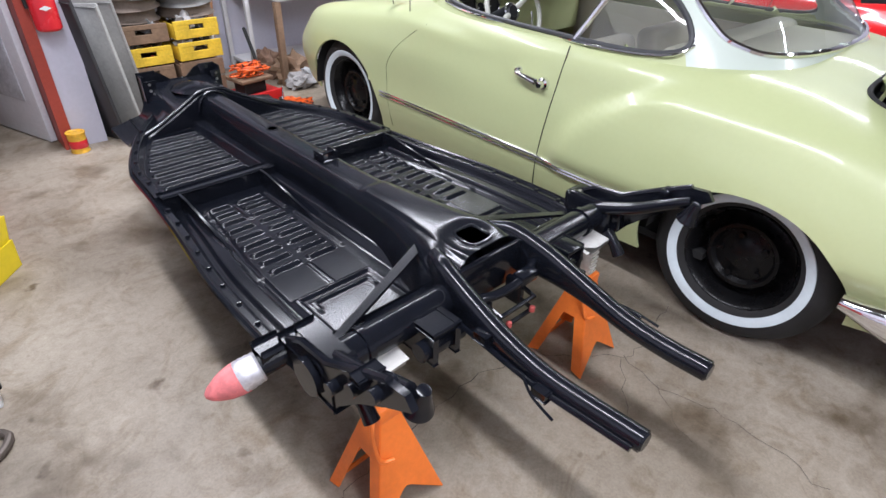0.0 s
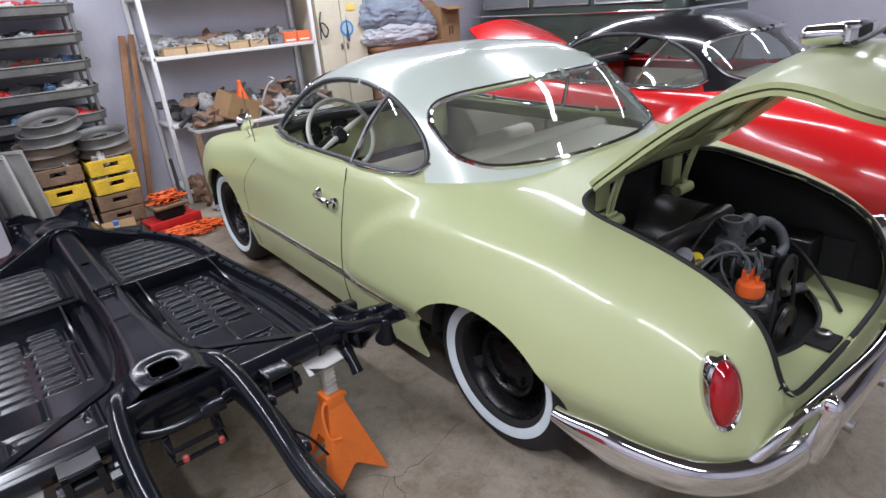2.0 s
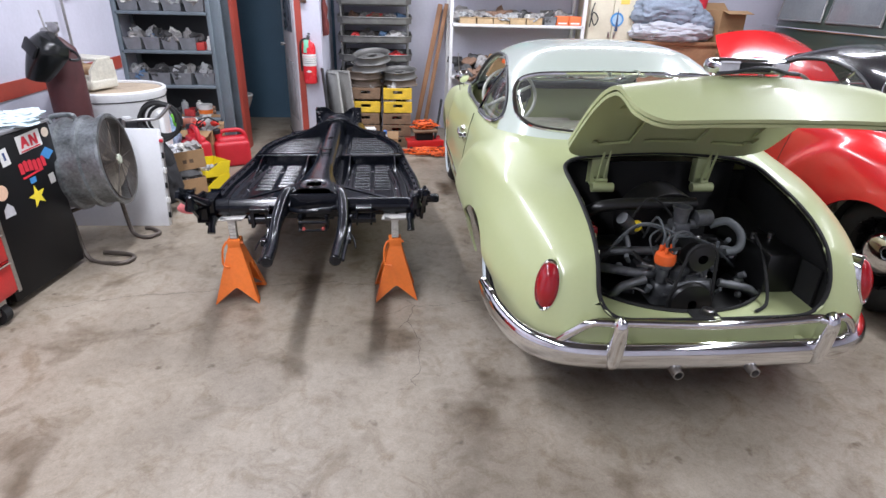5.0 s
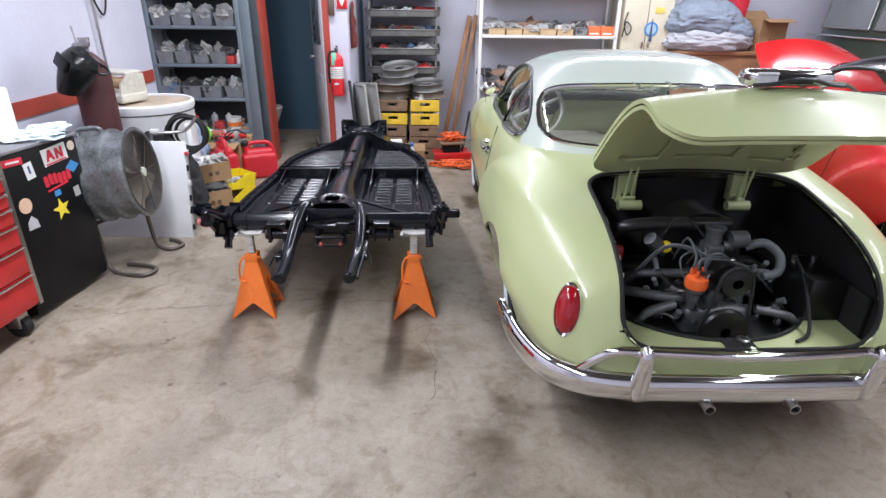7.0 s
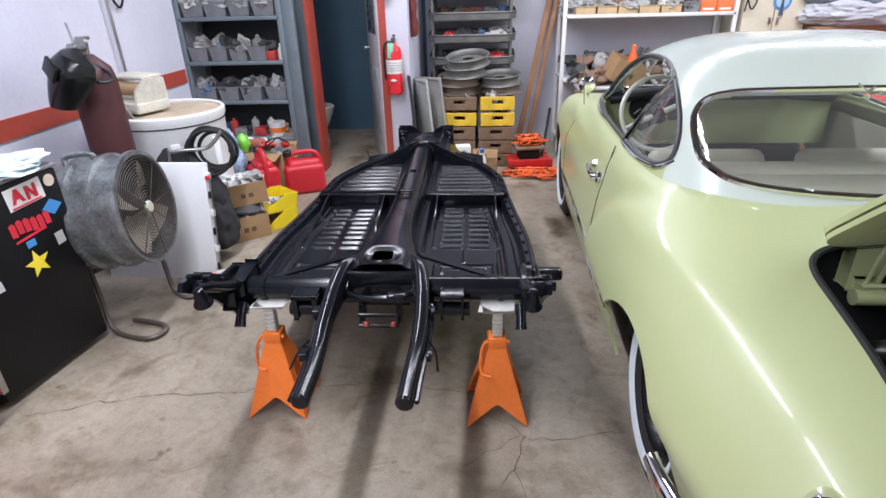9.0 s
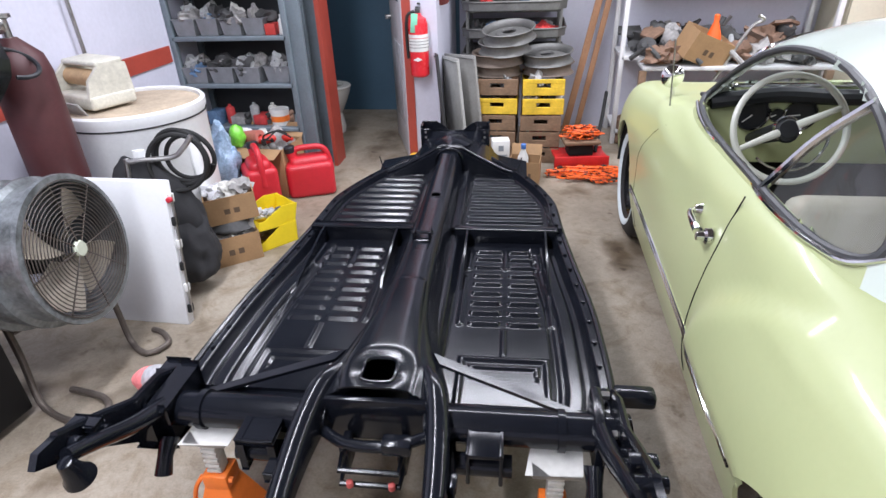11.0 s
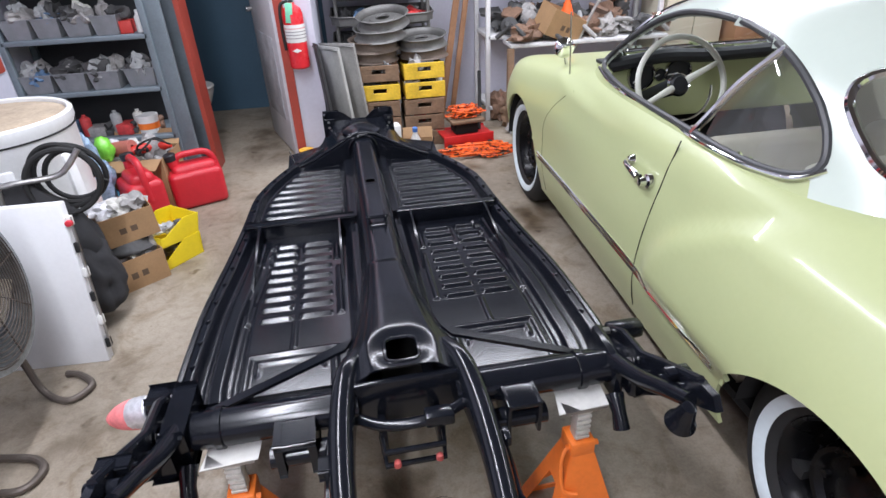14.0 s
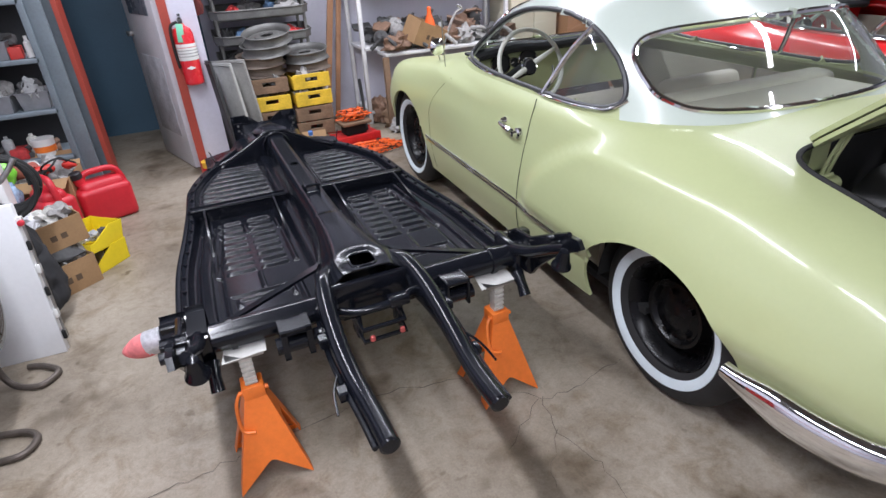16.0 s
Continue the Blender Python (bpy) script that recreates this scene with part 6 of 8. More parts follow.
def engine_bay(car, paint):
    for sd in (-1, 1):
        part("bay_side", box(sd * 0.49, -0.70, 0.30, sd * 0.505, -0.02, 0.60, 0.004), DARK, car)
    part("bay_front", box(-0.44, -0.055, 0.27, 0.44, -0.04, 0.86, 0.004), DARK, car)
    # painted apron with the cut-out round the engine
    out = [(-0.475, -0.80), (-0.40, -0.825), (0.40, -0.825), (0.475, -0.80), (0.49, -0.42), (0.42, -0.42)] + [(0.40 * math.cos(radians(a)), -0.42 + 0.325 * math.sin(radians(a))) for a in range(-8, -180, -8)] + [(-0.42, -0.42), (-0.49, -0.42)]
    part("rear_apron", prism(out, 0.425, 0.445), paint, car, "painted engine bay apron")
    part("engine_tin", prism([(-0.40, -0.72), (0.40, -0.72), (0.40, -0.10), (-0.40, -0.10)], 0.385, 0.395), SHELL_BLACK, car)
    bm = tube(smooth_path([(0.40 * math.cos(radians(a)), -0.42 + 0.325 * math.sin(radians(a)), 0.45) for a in range(0, -181, -12)], 3), 0.008, 6)
    part("tin_seal", bm, RUBBER, car)
    lb = part("latch_plate", box(-0.055, -0.82, 0.446, 0.055, -0.735, 0.458, 0.004), DARK, car, "black latch plate")
    part("latch_cone", lathe([(0.012, 0.0), (0.022, 0.0), (0.024, 0.02), (0.014, 0.024)], Matrix.Translation((0.01, -0.775, 0.457)), 16, True), STEEL, lb)
    batt = part("battery", box(0.34, -0.60, 0.446, 0.48, -0.36, 0.62, 0.008), SHELL_BLACK, car, "black battery")
    for x in (0.37, 0.45):
        part("battery_post", cyl((x, -0.42, 0.62), (x, -0.42, 0.645), 0.012, n=12), STEEL, batt)
    part("battery_lead", tube(smooth_path([(0.37, -0.42, 0.64), (0.34, -0.55, 0.60), (0.30, -0.70, 0.47), (0.22, -0.76, 0.455)], 6), 0.007, 8), RUBBER, batt)
    # engine
    eng = part("engine", box(-0.13, -0.60, 0.36, 0.13, -0.20, 0.50, 0.03, None, 3), ENGINE, car, "air-cooled flat engine")
    fan = bmesh.new()
    add_cyl(fan, (0.0, -0.36, 0.63), (0.0, -0.18, 0.63), 0.175, n=40)
    add_box(fan, -0.33, -0.34, 0.40, 0.33, -0.20, 0.56, 0.03)
    part("fan_shroud", fan, SHELL_BLACK, eng, "black fan shroud")
    part("generator", cyl((0.0, -0.60, 0.63), (0.0, -0.36, 0.63), 0.055, n=28), SHELL_BLACK, eng)
    part("pulley", lathe([(0.02, 0.02), (0.055, 0.014), (0.062, 0.004), (0.05, -0.002), (0.062, -0.008), (0.055, -0.016), (0, -0.016)], Matrix.Translation((0.02, -0.63, 0.63)) @ Matrix.Rotation(radians(90), 4, "X"), 28), SHELL_BLACK, eng)
    part("crank_pulley", lathe([(0.02, 0.02), (0.085, 0.014), (0.092, 0.004), (0.08, -0.002), (0.092, -0.008), (0, -0.016)], Matrix.Translation((0.0, -0.66, 0.44)) @ Matrix.Rotation(radians(90), 4, "X"), 32), SHELL_BLACK, eng)
    loop = [(0.092 * math.cos(radians(a)), -0.655, 0.44 + 0.092 * math.sin(radians(a))) for a in range(-180, 1, 15)] + [(0.02 + 0.062 * math.cos(radians(a)), -0.64, 0.63 + 0.062 * math.sin(radians(a))) for a in range(0, 181, 15)]
    part("fan_belt", tube(loop, 0.007, 6, True), RUBBER, eng)
    carb = bmesh.new()
    add_box(carb, -0.04, -0.50, 0.66, 0.03, -0.42, 0.72, 0.01)
    add_cyl(carb, (-0.005, -0.46, 0.70), (-0.005, -0.46, 0.755), 0.032, n=20)
    add_cyl(carb, (0.03, -0.47, 0.71), (0.07, -0.47, 0.71), 0.02, n=14)
    add_box(carb, -0.075, -0.48, 0.665, -0.04, -0.44, 0.70, 0.006)
    part("carburettor", carb, ENGINE, eng, "dull alloy carburettor")
    part("intake_pipe", tube(smooth_path([(-0.34, -0.36, 0.47), (-0.28, -0.42, 0.56), (-0.12, -0.46, 0.585), (0.12, -0.46, 0.585), (0.28, -0.42, 0.56), (0.34, -0.36, 0.47)], 6), 0.018, 12), ENGINE, eng)
    ds = part("distributor", lathe([(0, 0.0), (0.022, 0.0), (0.024, 0.06), (0.034, 0.07), (0.034, 0.085), (0, 0.09)], Matrix.Translation((-0.10, -0.58, 0.50)), 24), ENGINE, eng)
    OR = surface("orange_cap", (0.85, 0.14, 0.03), 0.35, vary=0.1)
    part("distributor_cap", lathe([(0.040, 0.085), (0.044, 0.10), (0.040, 0.125), (0.02, 0.14), (0, 0.142)], Matrix.Translation((-0.10, -0.58, 0.50)), 24), OR, ds, "bright orange distributor cap")
    for k in range(5):
        a = 2 * math.pi * k / 5 + 0.4
        p0 = Vector((-0.10 + 0.024 * math.cos(a), -0.58 + 0.024 * math.sin(a), 0.635))
        part("cap_terminal", cyl(p0, p0 + Vector((0, 0, 0.028)), 0.007, n=10), OR, ds)
        end = Vector(((-0.33, -0.28, -0.12, 0.26, 0.33)[k], -0.40 + 0.04 * (k % 2), (0.47, 0.47, 0.62, 0.47, 0.47)[k]))
        mid = (p0 + end) / 2 + Vector((0, 0, 0.16 - 0.02 * k))
        part("plug_lead", tube(smooth_path([p0 + Vector((0, 0, 0.02)), p0 + Vector((0.01, 0.01, 0.07)), mid, end], 7), 0.0052, 7), HOSE, ds)
    part("oil_filler", lathe([(0, 0), (0.028, 0), (0.028, 0.10), (0.034, 0.105), (0.034, 0.13), (0, 0.135)], Matrix.Translation((0.10, -0.52, 0.50)), 22), ENGINE, eng)
    part("coil", cyl((-0.17, -0.40, 0.66), (-0.24, -0.42, 0.72), 0.028, n=20), ENGINE, eng)
    part("coil_tag", cyl((-0.168, -0.425, 0.685), (-0.176, -0.43, 0.687), 0.024, n=16), surface("yellow_tag", (0.80, 0.60, 0.03), 0.4), eng, "yellow tag")
    part("fuel_pump", lathe([(0, 0), (0.03, 0), (0.03, 0.03), (0.042, 0.035), (0.042, 0.05), (0.02, 0.07), (0, 0.07)], Matrix.Translation((-0.02, -0.56, 0.50)), 22), ENGINE, eng)
    part("regulator", box(-0.40, -0.38, 0.60, -0.32, -0.32, 0.66, 0.006), LAMPRED, eng, "red and black regulator box")
    for name, pts, r, mt in (("heater_hose", [(-0.38, -0.22, 0.60), (-0.36, -0.34, 0.72), (-0.26, -0.38, 0.765), (-0.06, -0.40, 0.775), (0.08, -0.40, 0.775)], 0.026, SHELL_BLACK),
                             ("heater_hose", [(0.13, -0.46, 0.70), (0.19, -0.48, 0.725), (0.235, -0.52, 0.69), (0.225, -0.55, 0.635), (0.17, -0.55, 0.615)], 0.017, HOSE),
                             ("exhaust_pipe", [(-0.36, -0.34, 0.46), (-0.34, -0.50, 0.53), (-0.20, -0.56, 0.53), (-0.10, -0.54, 0.52)], 0.020, ENGINE),
                             ("exhaust_pipe", [(-0.33, -0.36, 0.40), (-0.32, -0.58, 0.44), (-0.28, -0.62, 0.50), (-0.18, -0.60, 0.52)], 0.018, ENGINE),
                             ("exhaust_pipe", [(0.33, -0.36, 0.40), (0.32, -0.58, 0.43), (0.26, -0.62, 0.48), (0.14, -0.60, 0.50)], 0.017, ENGINE),
                             ("fuel_line", [(-0.02, -0.56, 0.55), (-0.05, -0.52, 0.66), (-0.03, -0.47, 0.72)], 0.005, HOSE),
                             ("vacuum_line", [(-0.10, -0.55, 0.55), (-0.14, -0.50, 0.66), (-0.06, -0.47, 0.70)], 0.004, HOSE),
                             ("throttle_wire", [(-0.20, -0.42, 0.72), (-0.16, -0.46, 0.82), (-0.10, -0.45, 0.80), (-0.04, -0.46, 0.74)], 0.004, RUBBER)):
        part(name, tube(smooth_path(pts, 7), r, 12 if r > 0.01 else 7), mt, eng)
    part("choke_body", cyl((0.05, -0.47, 0.735), (0.12, -0.46, 0.735), 0.034, n=20), ENGINE, eng)
    part("air_horn", lathe([(0.030, 0.0), (0.034, 0.02), (0.040, 0.03), (0.040, 0.036), (0.030, 0.036)], Matrix.Translation((-0.005, -0.46, 0.75)), 20, True), ENGINE, eng)
    part("generator_strap", tube([(0.058 * math.cos(radians(a)), -0.50, 0.63 + 0.058 * math.sin(radians(a))) for a in range(0, 360, 20)], 0.007, 6, True), ENGINE, eng)
    r4 = random.Random(21)
    for k in range(54):
        side = 1 if k % 2 else -1
        cx, cy, cz = side * r4.uniform(0.02, 0.30), r4.uniform(-0.62, -0.40), r4.uniform(0.44, 0.66)
        cz -= 0.5 * max(0, abs(cx) - 0.15)
        L, kind = r4.uniform(0.018, 0.05), k % 5
        way = Vector((r4.uniform(-1, 1), r4.uniform(-0.6, 0.6), r4.uniform(-0.3, 1))).normalized()
        q0 = Vector((cx, cy, cz))
        if kind in (0, 1):
            bm = cyl(q0, q0 + way * L, r4.uniform(0.006, 0.014), n=10)
        elif kind == 2:
            bm = box(-L * 0.5, -L * 0.35, -0.004, L * 0.5, L * 0.35, 0.006, 0.002, pose(cx, cy, cz, r4.uniform(-60, 60), r4.uniform(-40, 40), r4.uniform(0, 180)))
        elif kind == 3:
            bm = lathe([(0, 0.014), (0.008, 0.013), (0.009, 0.004), (0.015, 0.003), (0.015, -0.004), (0, -0.004)], pose(cx, cy, cz, r4.uniform(30, 90), 0, r4.uniform(-60, 60)), 10)
        else:
            bm = tube(smooth_path([q0, q0 + way * 0.05 + Vector((0, -0.02, 0.02)), q0 + Vector((way.x * 0.10, 0.02, 0.01))], 5), 0.0045, 6)
        part("fitting", bm, (ENGINE, ENGINE, HOSE, STEEL, RUBBER)[(k * 7) % 5], eng)
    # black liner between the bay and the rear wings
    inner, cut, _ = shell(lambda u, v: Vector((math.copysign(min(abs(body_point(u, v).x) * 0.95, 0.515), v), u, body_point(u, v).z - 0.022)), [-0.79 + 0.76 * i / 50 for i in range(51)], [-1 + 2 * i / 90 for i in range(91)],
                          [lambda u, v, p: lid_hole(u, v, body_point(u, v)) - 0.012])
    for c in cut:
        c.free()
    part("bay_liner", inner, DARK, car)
    for sd in (-1, 1):
        part("tail_pipe", lathe([(0.020, 0), (0.020, 0.26), (0.016, 0.26), (0.016, 0.0)], Matrix.Translation((sd * 0.15, -0.68, 0.31)) @ Matrix.Rotation(radians(94), 4, "X"), 20, True), STEEL, car, "chrome tail pipe")
        hg = part("lid_hinge", box(sd * 0.23, -0.155, 0.76, sd * 0.27, -0.115, 0.80, 0.008), paint, car, "painted lid hinge")
        part("hinge_spring", cyl((sd * 0.19, -0.15, 0.765), (sd * 0.29, -0.15, 0.765), 0.022, n=16), paint, hg)
        for dx in (-0.014, 0.014):
            part("hinge_link", tube([(sd * 0.25 + dx, -0.14, 0.78), (sd * 0.25 + dx, -0.16, 0.87), (sd * 0.25 + dx, -0.19, 0.965)], 0.006, 6), paint, hg)
        part("hinge_bracket", box(sd * 0.215, -0.115, 0.77, sd * 0.285, -0.065, 0.90, 0.006), paint, hg)
    part("silencer", cyl((-0.30, -0.70, 0.29), (0.30, -0.70, 0.29), 0.07, n=28), DARK, car)


bumper(green_car)
hardware(green_car, GREEN)
cabin_inside(green_car, GREEN)
engine_bay(green_car, GREEN)


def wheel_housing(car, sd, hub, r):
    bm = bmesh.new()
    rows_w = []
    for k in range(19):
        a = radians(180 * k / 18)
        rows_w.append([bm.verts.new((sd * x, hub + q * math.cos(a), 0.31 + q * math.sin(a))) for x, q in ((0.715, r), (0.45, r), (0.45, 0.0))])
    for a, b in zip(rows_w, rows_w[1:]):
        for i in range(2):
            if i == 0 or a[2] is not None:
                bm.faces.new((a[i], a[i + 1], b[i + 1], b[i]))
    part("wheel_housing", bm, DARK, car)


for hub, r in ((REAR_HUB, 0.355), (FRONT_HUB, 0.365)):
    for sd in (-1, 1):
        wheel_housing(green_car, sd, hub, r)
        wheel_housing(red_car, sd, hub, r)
part("underbody", box(-0.60, 0.40, 0.20, 0.60, 1.98, 0.235, 0.01), DARK, green_car)
part("nose_liner", box(-0.48, 2.0, 0.30, 0.48, 2.9, 0.60, 0.05), DARK, green_car)

# plate lamp and latch at the crown of the raised lid
HINGE, TURN = Vector((0, -0.10, 0.945)), Matrix.Rotation(radians(-52), 4, "X")


def on_lid(y):
    """Place and slope on the lid's centre line when raised."""
    p = HINGE + TURN @ (Vector((0, y, TOP(y))) - HINGE)
    q = HINGE + TURN @ (Vector((0, y - 0.01, TOP(y - 0.01))) - HINGE)
    d = q - p
    return p, math.degrees(math.atan2(d.z, -d.y))


lp, la = on_lid(-0.755)
lm = Matrix.Translation(lp) @ Matrix.Rotation(radians(-la), 4, "X")
pl = part("plate_lamp", box(-0.130, -0.05, 0.004, 0.130, 0.06, 0.055, 0.022, lm, 3), CHROME, green_lid, "chrome plate lamp housing")
part("lamp_recess", box(-0.055, -0.056, 0.012, 0.055, -0.045, 0.042, 0.004, lm), DARK, pl)
for sd in (-1, 1):
    part("lamp_lens", box(sd * 0.065, -0.056, 0.010, sd * 0.115, -0.046, 0.040, 0.006, lm), surface("frosted_lens", (0.6, 0.6, 0.62), 0.2), pl)
part("lid_handle", tube(smooth_path([lm @ Vector((x, -0.085 - 0.012 * math.cos(x * 24), 0.018 + 0.010 * math.cos(x * 24))) for x in (-0.14, -0.09, -0.04, 0, 0.04, 0.09, 0.14)], 5), 0.010, 10, flat=0.6), DASHPAD, green_lid, "dark lid handle")

# ---- the red car's own parts ----
cabin_inside(red_car, RED)
hardware(red_car, RED)
part("underbody", box(-0.60, -0.80, 0.24, 0.60, 1.98, 0.27, 0.01), DARK, red_car)
part("nose_liner", box(-0.48, 2.0, 0.30, 0.48, 2.9, 0.60, 0.05), DARK, red_car)
bm = bmesh.new()
rows_h = []
for j in range(15):
    t = j / 14
    row = []
    for i in range(19):
        s = i / 18 * 2 - 1
        w = 0.52 - 0.16 * t ** 2.5 - 0.04 * (1 - t)
        row.append(bm.verts.new((s * w, -0.05 * math.sin(t * 2.2) + 0.035 * s * s * (0.6 + t), t * 0.80)))
    rows_h.append(row)
for a, b in zip(rows_h, rows_h[1:]):
    for i in range(18):
        bm.faces.new((a[i], a[i + 1], b[i + 1], b[i]))
thicken(bm, 0.014)
bmesh.ops.transform(bm, matrix=pose(0, 1.95, 0.92, -63), verts=bm.verts)
part("front_hood", bm, RED, red_car, "raised red front hood", angle=50)

# ---- along the left wall ----
FRIDGE = surface("black_fridge_enamel", (0.007, 0.007, 0.008), 0.38, vary=0.25, scale=4, bump=0.05, spec=0.25)
fr = thing("mini_fridge", "small black refrigerator with stickers on its door", "fridge", pose(-2.455, 0.43, 0, 0, 0, -8))
part("cabinet", box(-0.50, -0.275, 0.015, -0.045, 0.275, 0.865, 0.01), FRIDGE, fr)
part("door", box(-0.043, -0.275, 0.03, 0.0, 0.275, 0.865, 0.012), FRIDGE, fr, "black fridge door")
part("worktop", box(-0.50, -0.28, 0.866, 0.005, 0.28, 0.885, 0.006), surface("grey_top", (0.20, 0.20, 0.21), 0.4), fr)


def sticker(y, z, outl, mat, turn=0, off=0.0):
    m = Matrix.Translation((0.001 + off, y, z)) @ Matrix.Rotation(radians(turn), 4, "X") @ YZ
    return part("sticker", prism(outl, 0.0, 0.0015, m), mat, fr, smooth=False)


def rect(w, h):
    return [(-w / 2, -h / 2), (w / 2, -h / 2), (w / 2, h / 2), (-w / 2, h / 2)]


STW, STR, STY, STB = WHITEPL, surface("sticker_red", (0.60, 0.03, 0.05), 0.4), surface("sticker_yellow", (0.85, 0.68, 0.05), 0.4), surface("sticker_blue", (0.06, 0.25, 0.55), 0.4)
star = [(0.062 * math.cos(math.pi / 2 + k * math.pi / 5) * (1 if k % 2 == 0 else 0.42), 0.062 * math.sin(math.pi / 2 + k * math.pi / 5) * (1 if k % 2 == 0 else 0.42)) for k in range(10)]
sticker(0.055, 0.51, star, STY, 8)
sticker(0.10, 0.80, rect(0.17, 0.09), STW, 4)
sticker(0.065, 0.803, [(-0.03, -0.028), (-0.015, -0.028), (-0.008, -0.012), (0.008, -0.012), (0.015, -0.028), (0.03, -0.028), (0.008, 0.03), (-0.008, 0.03)], STR, 4, 0.002)
sticker(0.13, 0.803, [(-0.026, -0.028), (-0.012, -0.028), (-0.012, 0.006), (0.010, -0.028), (0.026, -0.028), (0.026, 0.03), (0.012, 0.03), (0.012, -0.006), (-0.010, 0.03), (-0.026, 0.03)], STR, 4, 0.002)
sticker(0.10, 0.762, rect(0.14, 0.007), STR, 4, 0.002)
sticker(0.225, 0.82, [(0.026 * math.cos(k * math.pi / 8), 0.026 * math.sin(k * math.pi / 8)) for k in range(16)], surface("sticker_tan", (0.6, 0.5, 0.4), 0.5))
sticker(-0.17, 0.825, rect(0.12, 0.035), STR, -3)
sticker(-0.17, 0.825, rect(0.08, 0.010), STW, -3, 0.002)
sticker(-0.085, 0.76, rect(0.055, 0.085), STW, 6)
sticker(-0.085, 0.765, rect(0.012, 0.04), surface("ink_blue", (0.05, 0.08, 0.2), 0.5), 6, 0.002)
for k in range(6):
    sticker(0.0 + 0.032 * k, 0.675 + 0.006 * math.sin(k * 1.3), [(-0.013, -0.026), (0.013, -0.030), (0.015, 0.022), (0.004, 0.032), (-0.012, 0.026)], STR, 6)
sticker(0.07, 0.632, rect(0.15, 0.010), STR, 6)
sticker(0.055, 0.60, rect(0.042, 0.030), STB, 3)
sticker(-0.165, 0.60, [(0.040 * math.cos(k * math.pi / 8), 0.040 * math.sin(k * math.pi / 8)) for k in range(16)], surface("sticker_peach", (0.75, 0.50, 0.35), 0.5))
sticker(-0.15, 0.50, [(-0.035, -0.03), (0.035, -0.03), (0.03, 0.012), (0, 0.04), (-0.03, 0.012)], surface("sticker_grey", (0.50, 0.50, 0.52), 0.5))
sticker(0.19, 0.57, rect(0.042, 0.055), surface("sticker_pale", (0.45, 0.44, 0.42), 0.5), 5)
sticker(0.20, 0.71, [(-0.05, 0), (0, -0.035), (0.05, 0), (0, 0.035)], STB)
bm = bmesh.new()
for k in range(3):
    lump(bm, -0.20 + 0.02 * k, 0.02 + 0.05 * k, 0.905 + 0.012 * k, 0.13 - 0.02 * k, 0.15 - 0.03 * k, 0.022, 0.5)
bag = tagged(part("plastic_bag", bm, surface("pale_plastic_film", (0.62, 0.72, 0.76), 0.25, vary=0.25, scale=20, bump=0.4), angle=25), "crumpled pale plastic bag on the fridge", "bag")
bag.matrix_basis = pose(-2.36, 0.50, -0.012, 0, 0, -8)

cart = thing("tool_cart", "red steel tool cart with many drawers", "tool cart", pose(-2.46, -0.29, 0, 0, 0, -5))
part("case", box(-0.50, -0.36, 0.13, -0.012, 0.40, 0.98, 0.008), JR, cart)
part("corner_post", box(-0.03, 0.385, 0.13, 0.004, 0.412, 0.985, 0.004), STEEL, cart)
z = 0.15
for h in (0.17, 0.145, 0.11, 0.085, 0.075, 0.075, 0.06, 0.06):
    d = part("drawer", box(-0.012, -0.35, z, 0.008, 0.38, z + h - 0.008, 0.003), JR, cart)
    part("drawer_pull", box(0.006, -0.35, z + h - 0.020, 0.020, 0.38, z + h - 0.008, 0.003), CHROME, d)
    z += h
part("top_mat", box(-0.50, -0.36, 0.98, 0.01, 0.41, 0.995, 0.004), DARK, cart)
for y in (-0.25, 0.30):
    w = part("caster", cyl((-0.06, y - 0.022, 0.055), (-0.06, y + 0.022, 0.055), 0.055, n=24), RUBBER, cart)
    part("caster_fork", box(-0.10, y - 0.035, 0.05, -0.03, y + 0.035, 0.135, 0.008), STEEL, w)
tagged(part("white_box", box(-0.10, -0.13, 0, 0.10, 0.13, 0.25, 0.014, pose(-2.76, 0.50, 0.886, 0, 0, -8), 3), WHITEPL), "white plastic appliance box on the black fridge", "box")

# drum fan on a bent pipe stand
FANGREY = surface("fan_grey_paint", (0.19, 0.205, 0.21), 0.33, metal=0.5, vary=0.7, scale=9, bump=0.15)
RUSTY = surface("rusty_guard", (0.20, 0.14, 0.10), 0.55, metal=0.4, vary=0.3, scale=12)
fanm = Matrix.Translation((-2.21, 0.955, 0.585)) @ Matrix.Rotation(radians(6), 4, "Z") @ Matrix.Rotation(radians(90), 4, "Y") @ Matrix.Rotation(radians(-6), 4, "Y") @ Matrix.Scale(0.88, 4)
GUARDDARK = surface("dark_guard_wire", (0.050, 0.038, 0.030), 0.55, vary=0.4, scale=20, bump=0.1)
fan = thing("drum_fan", "worn grey drum fan on a bent pipe stand", "fan", pose(0, 0, 0))
part("drum", lathe([(0.290, -0.42), (0.292, -0.34), (0.316, -0.290), (0.316, -0.265), (0.292, -0.255), (0.292, -0.17), (0.316, -0.160), (0.316, -0.135), (0.292, -0.125), (0.292, -0.03), (0.314, -0.020), (0.312, 0.0), (0.282, 0.0), (0.282, -0.42)], fanm, 56, True), FANGREY, fan)
bm = bmesh.new()
line = []
for k in range(15 * 40):
    r = 0.05 + 0.0165 * k / 40
    line.append(fanm @ Vector((min(r, 0.288) * math.cos(2 * math.pi * k / 40), min(r, 0.288) * math.sin(2 * math.pi * k / 40), 0.004)))
add_tube(bm, line, 0.0021, 5)
guard = part("guard", bm, GUARDDARK, fan, "rusty wire guard")
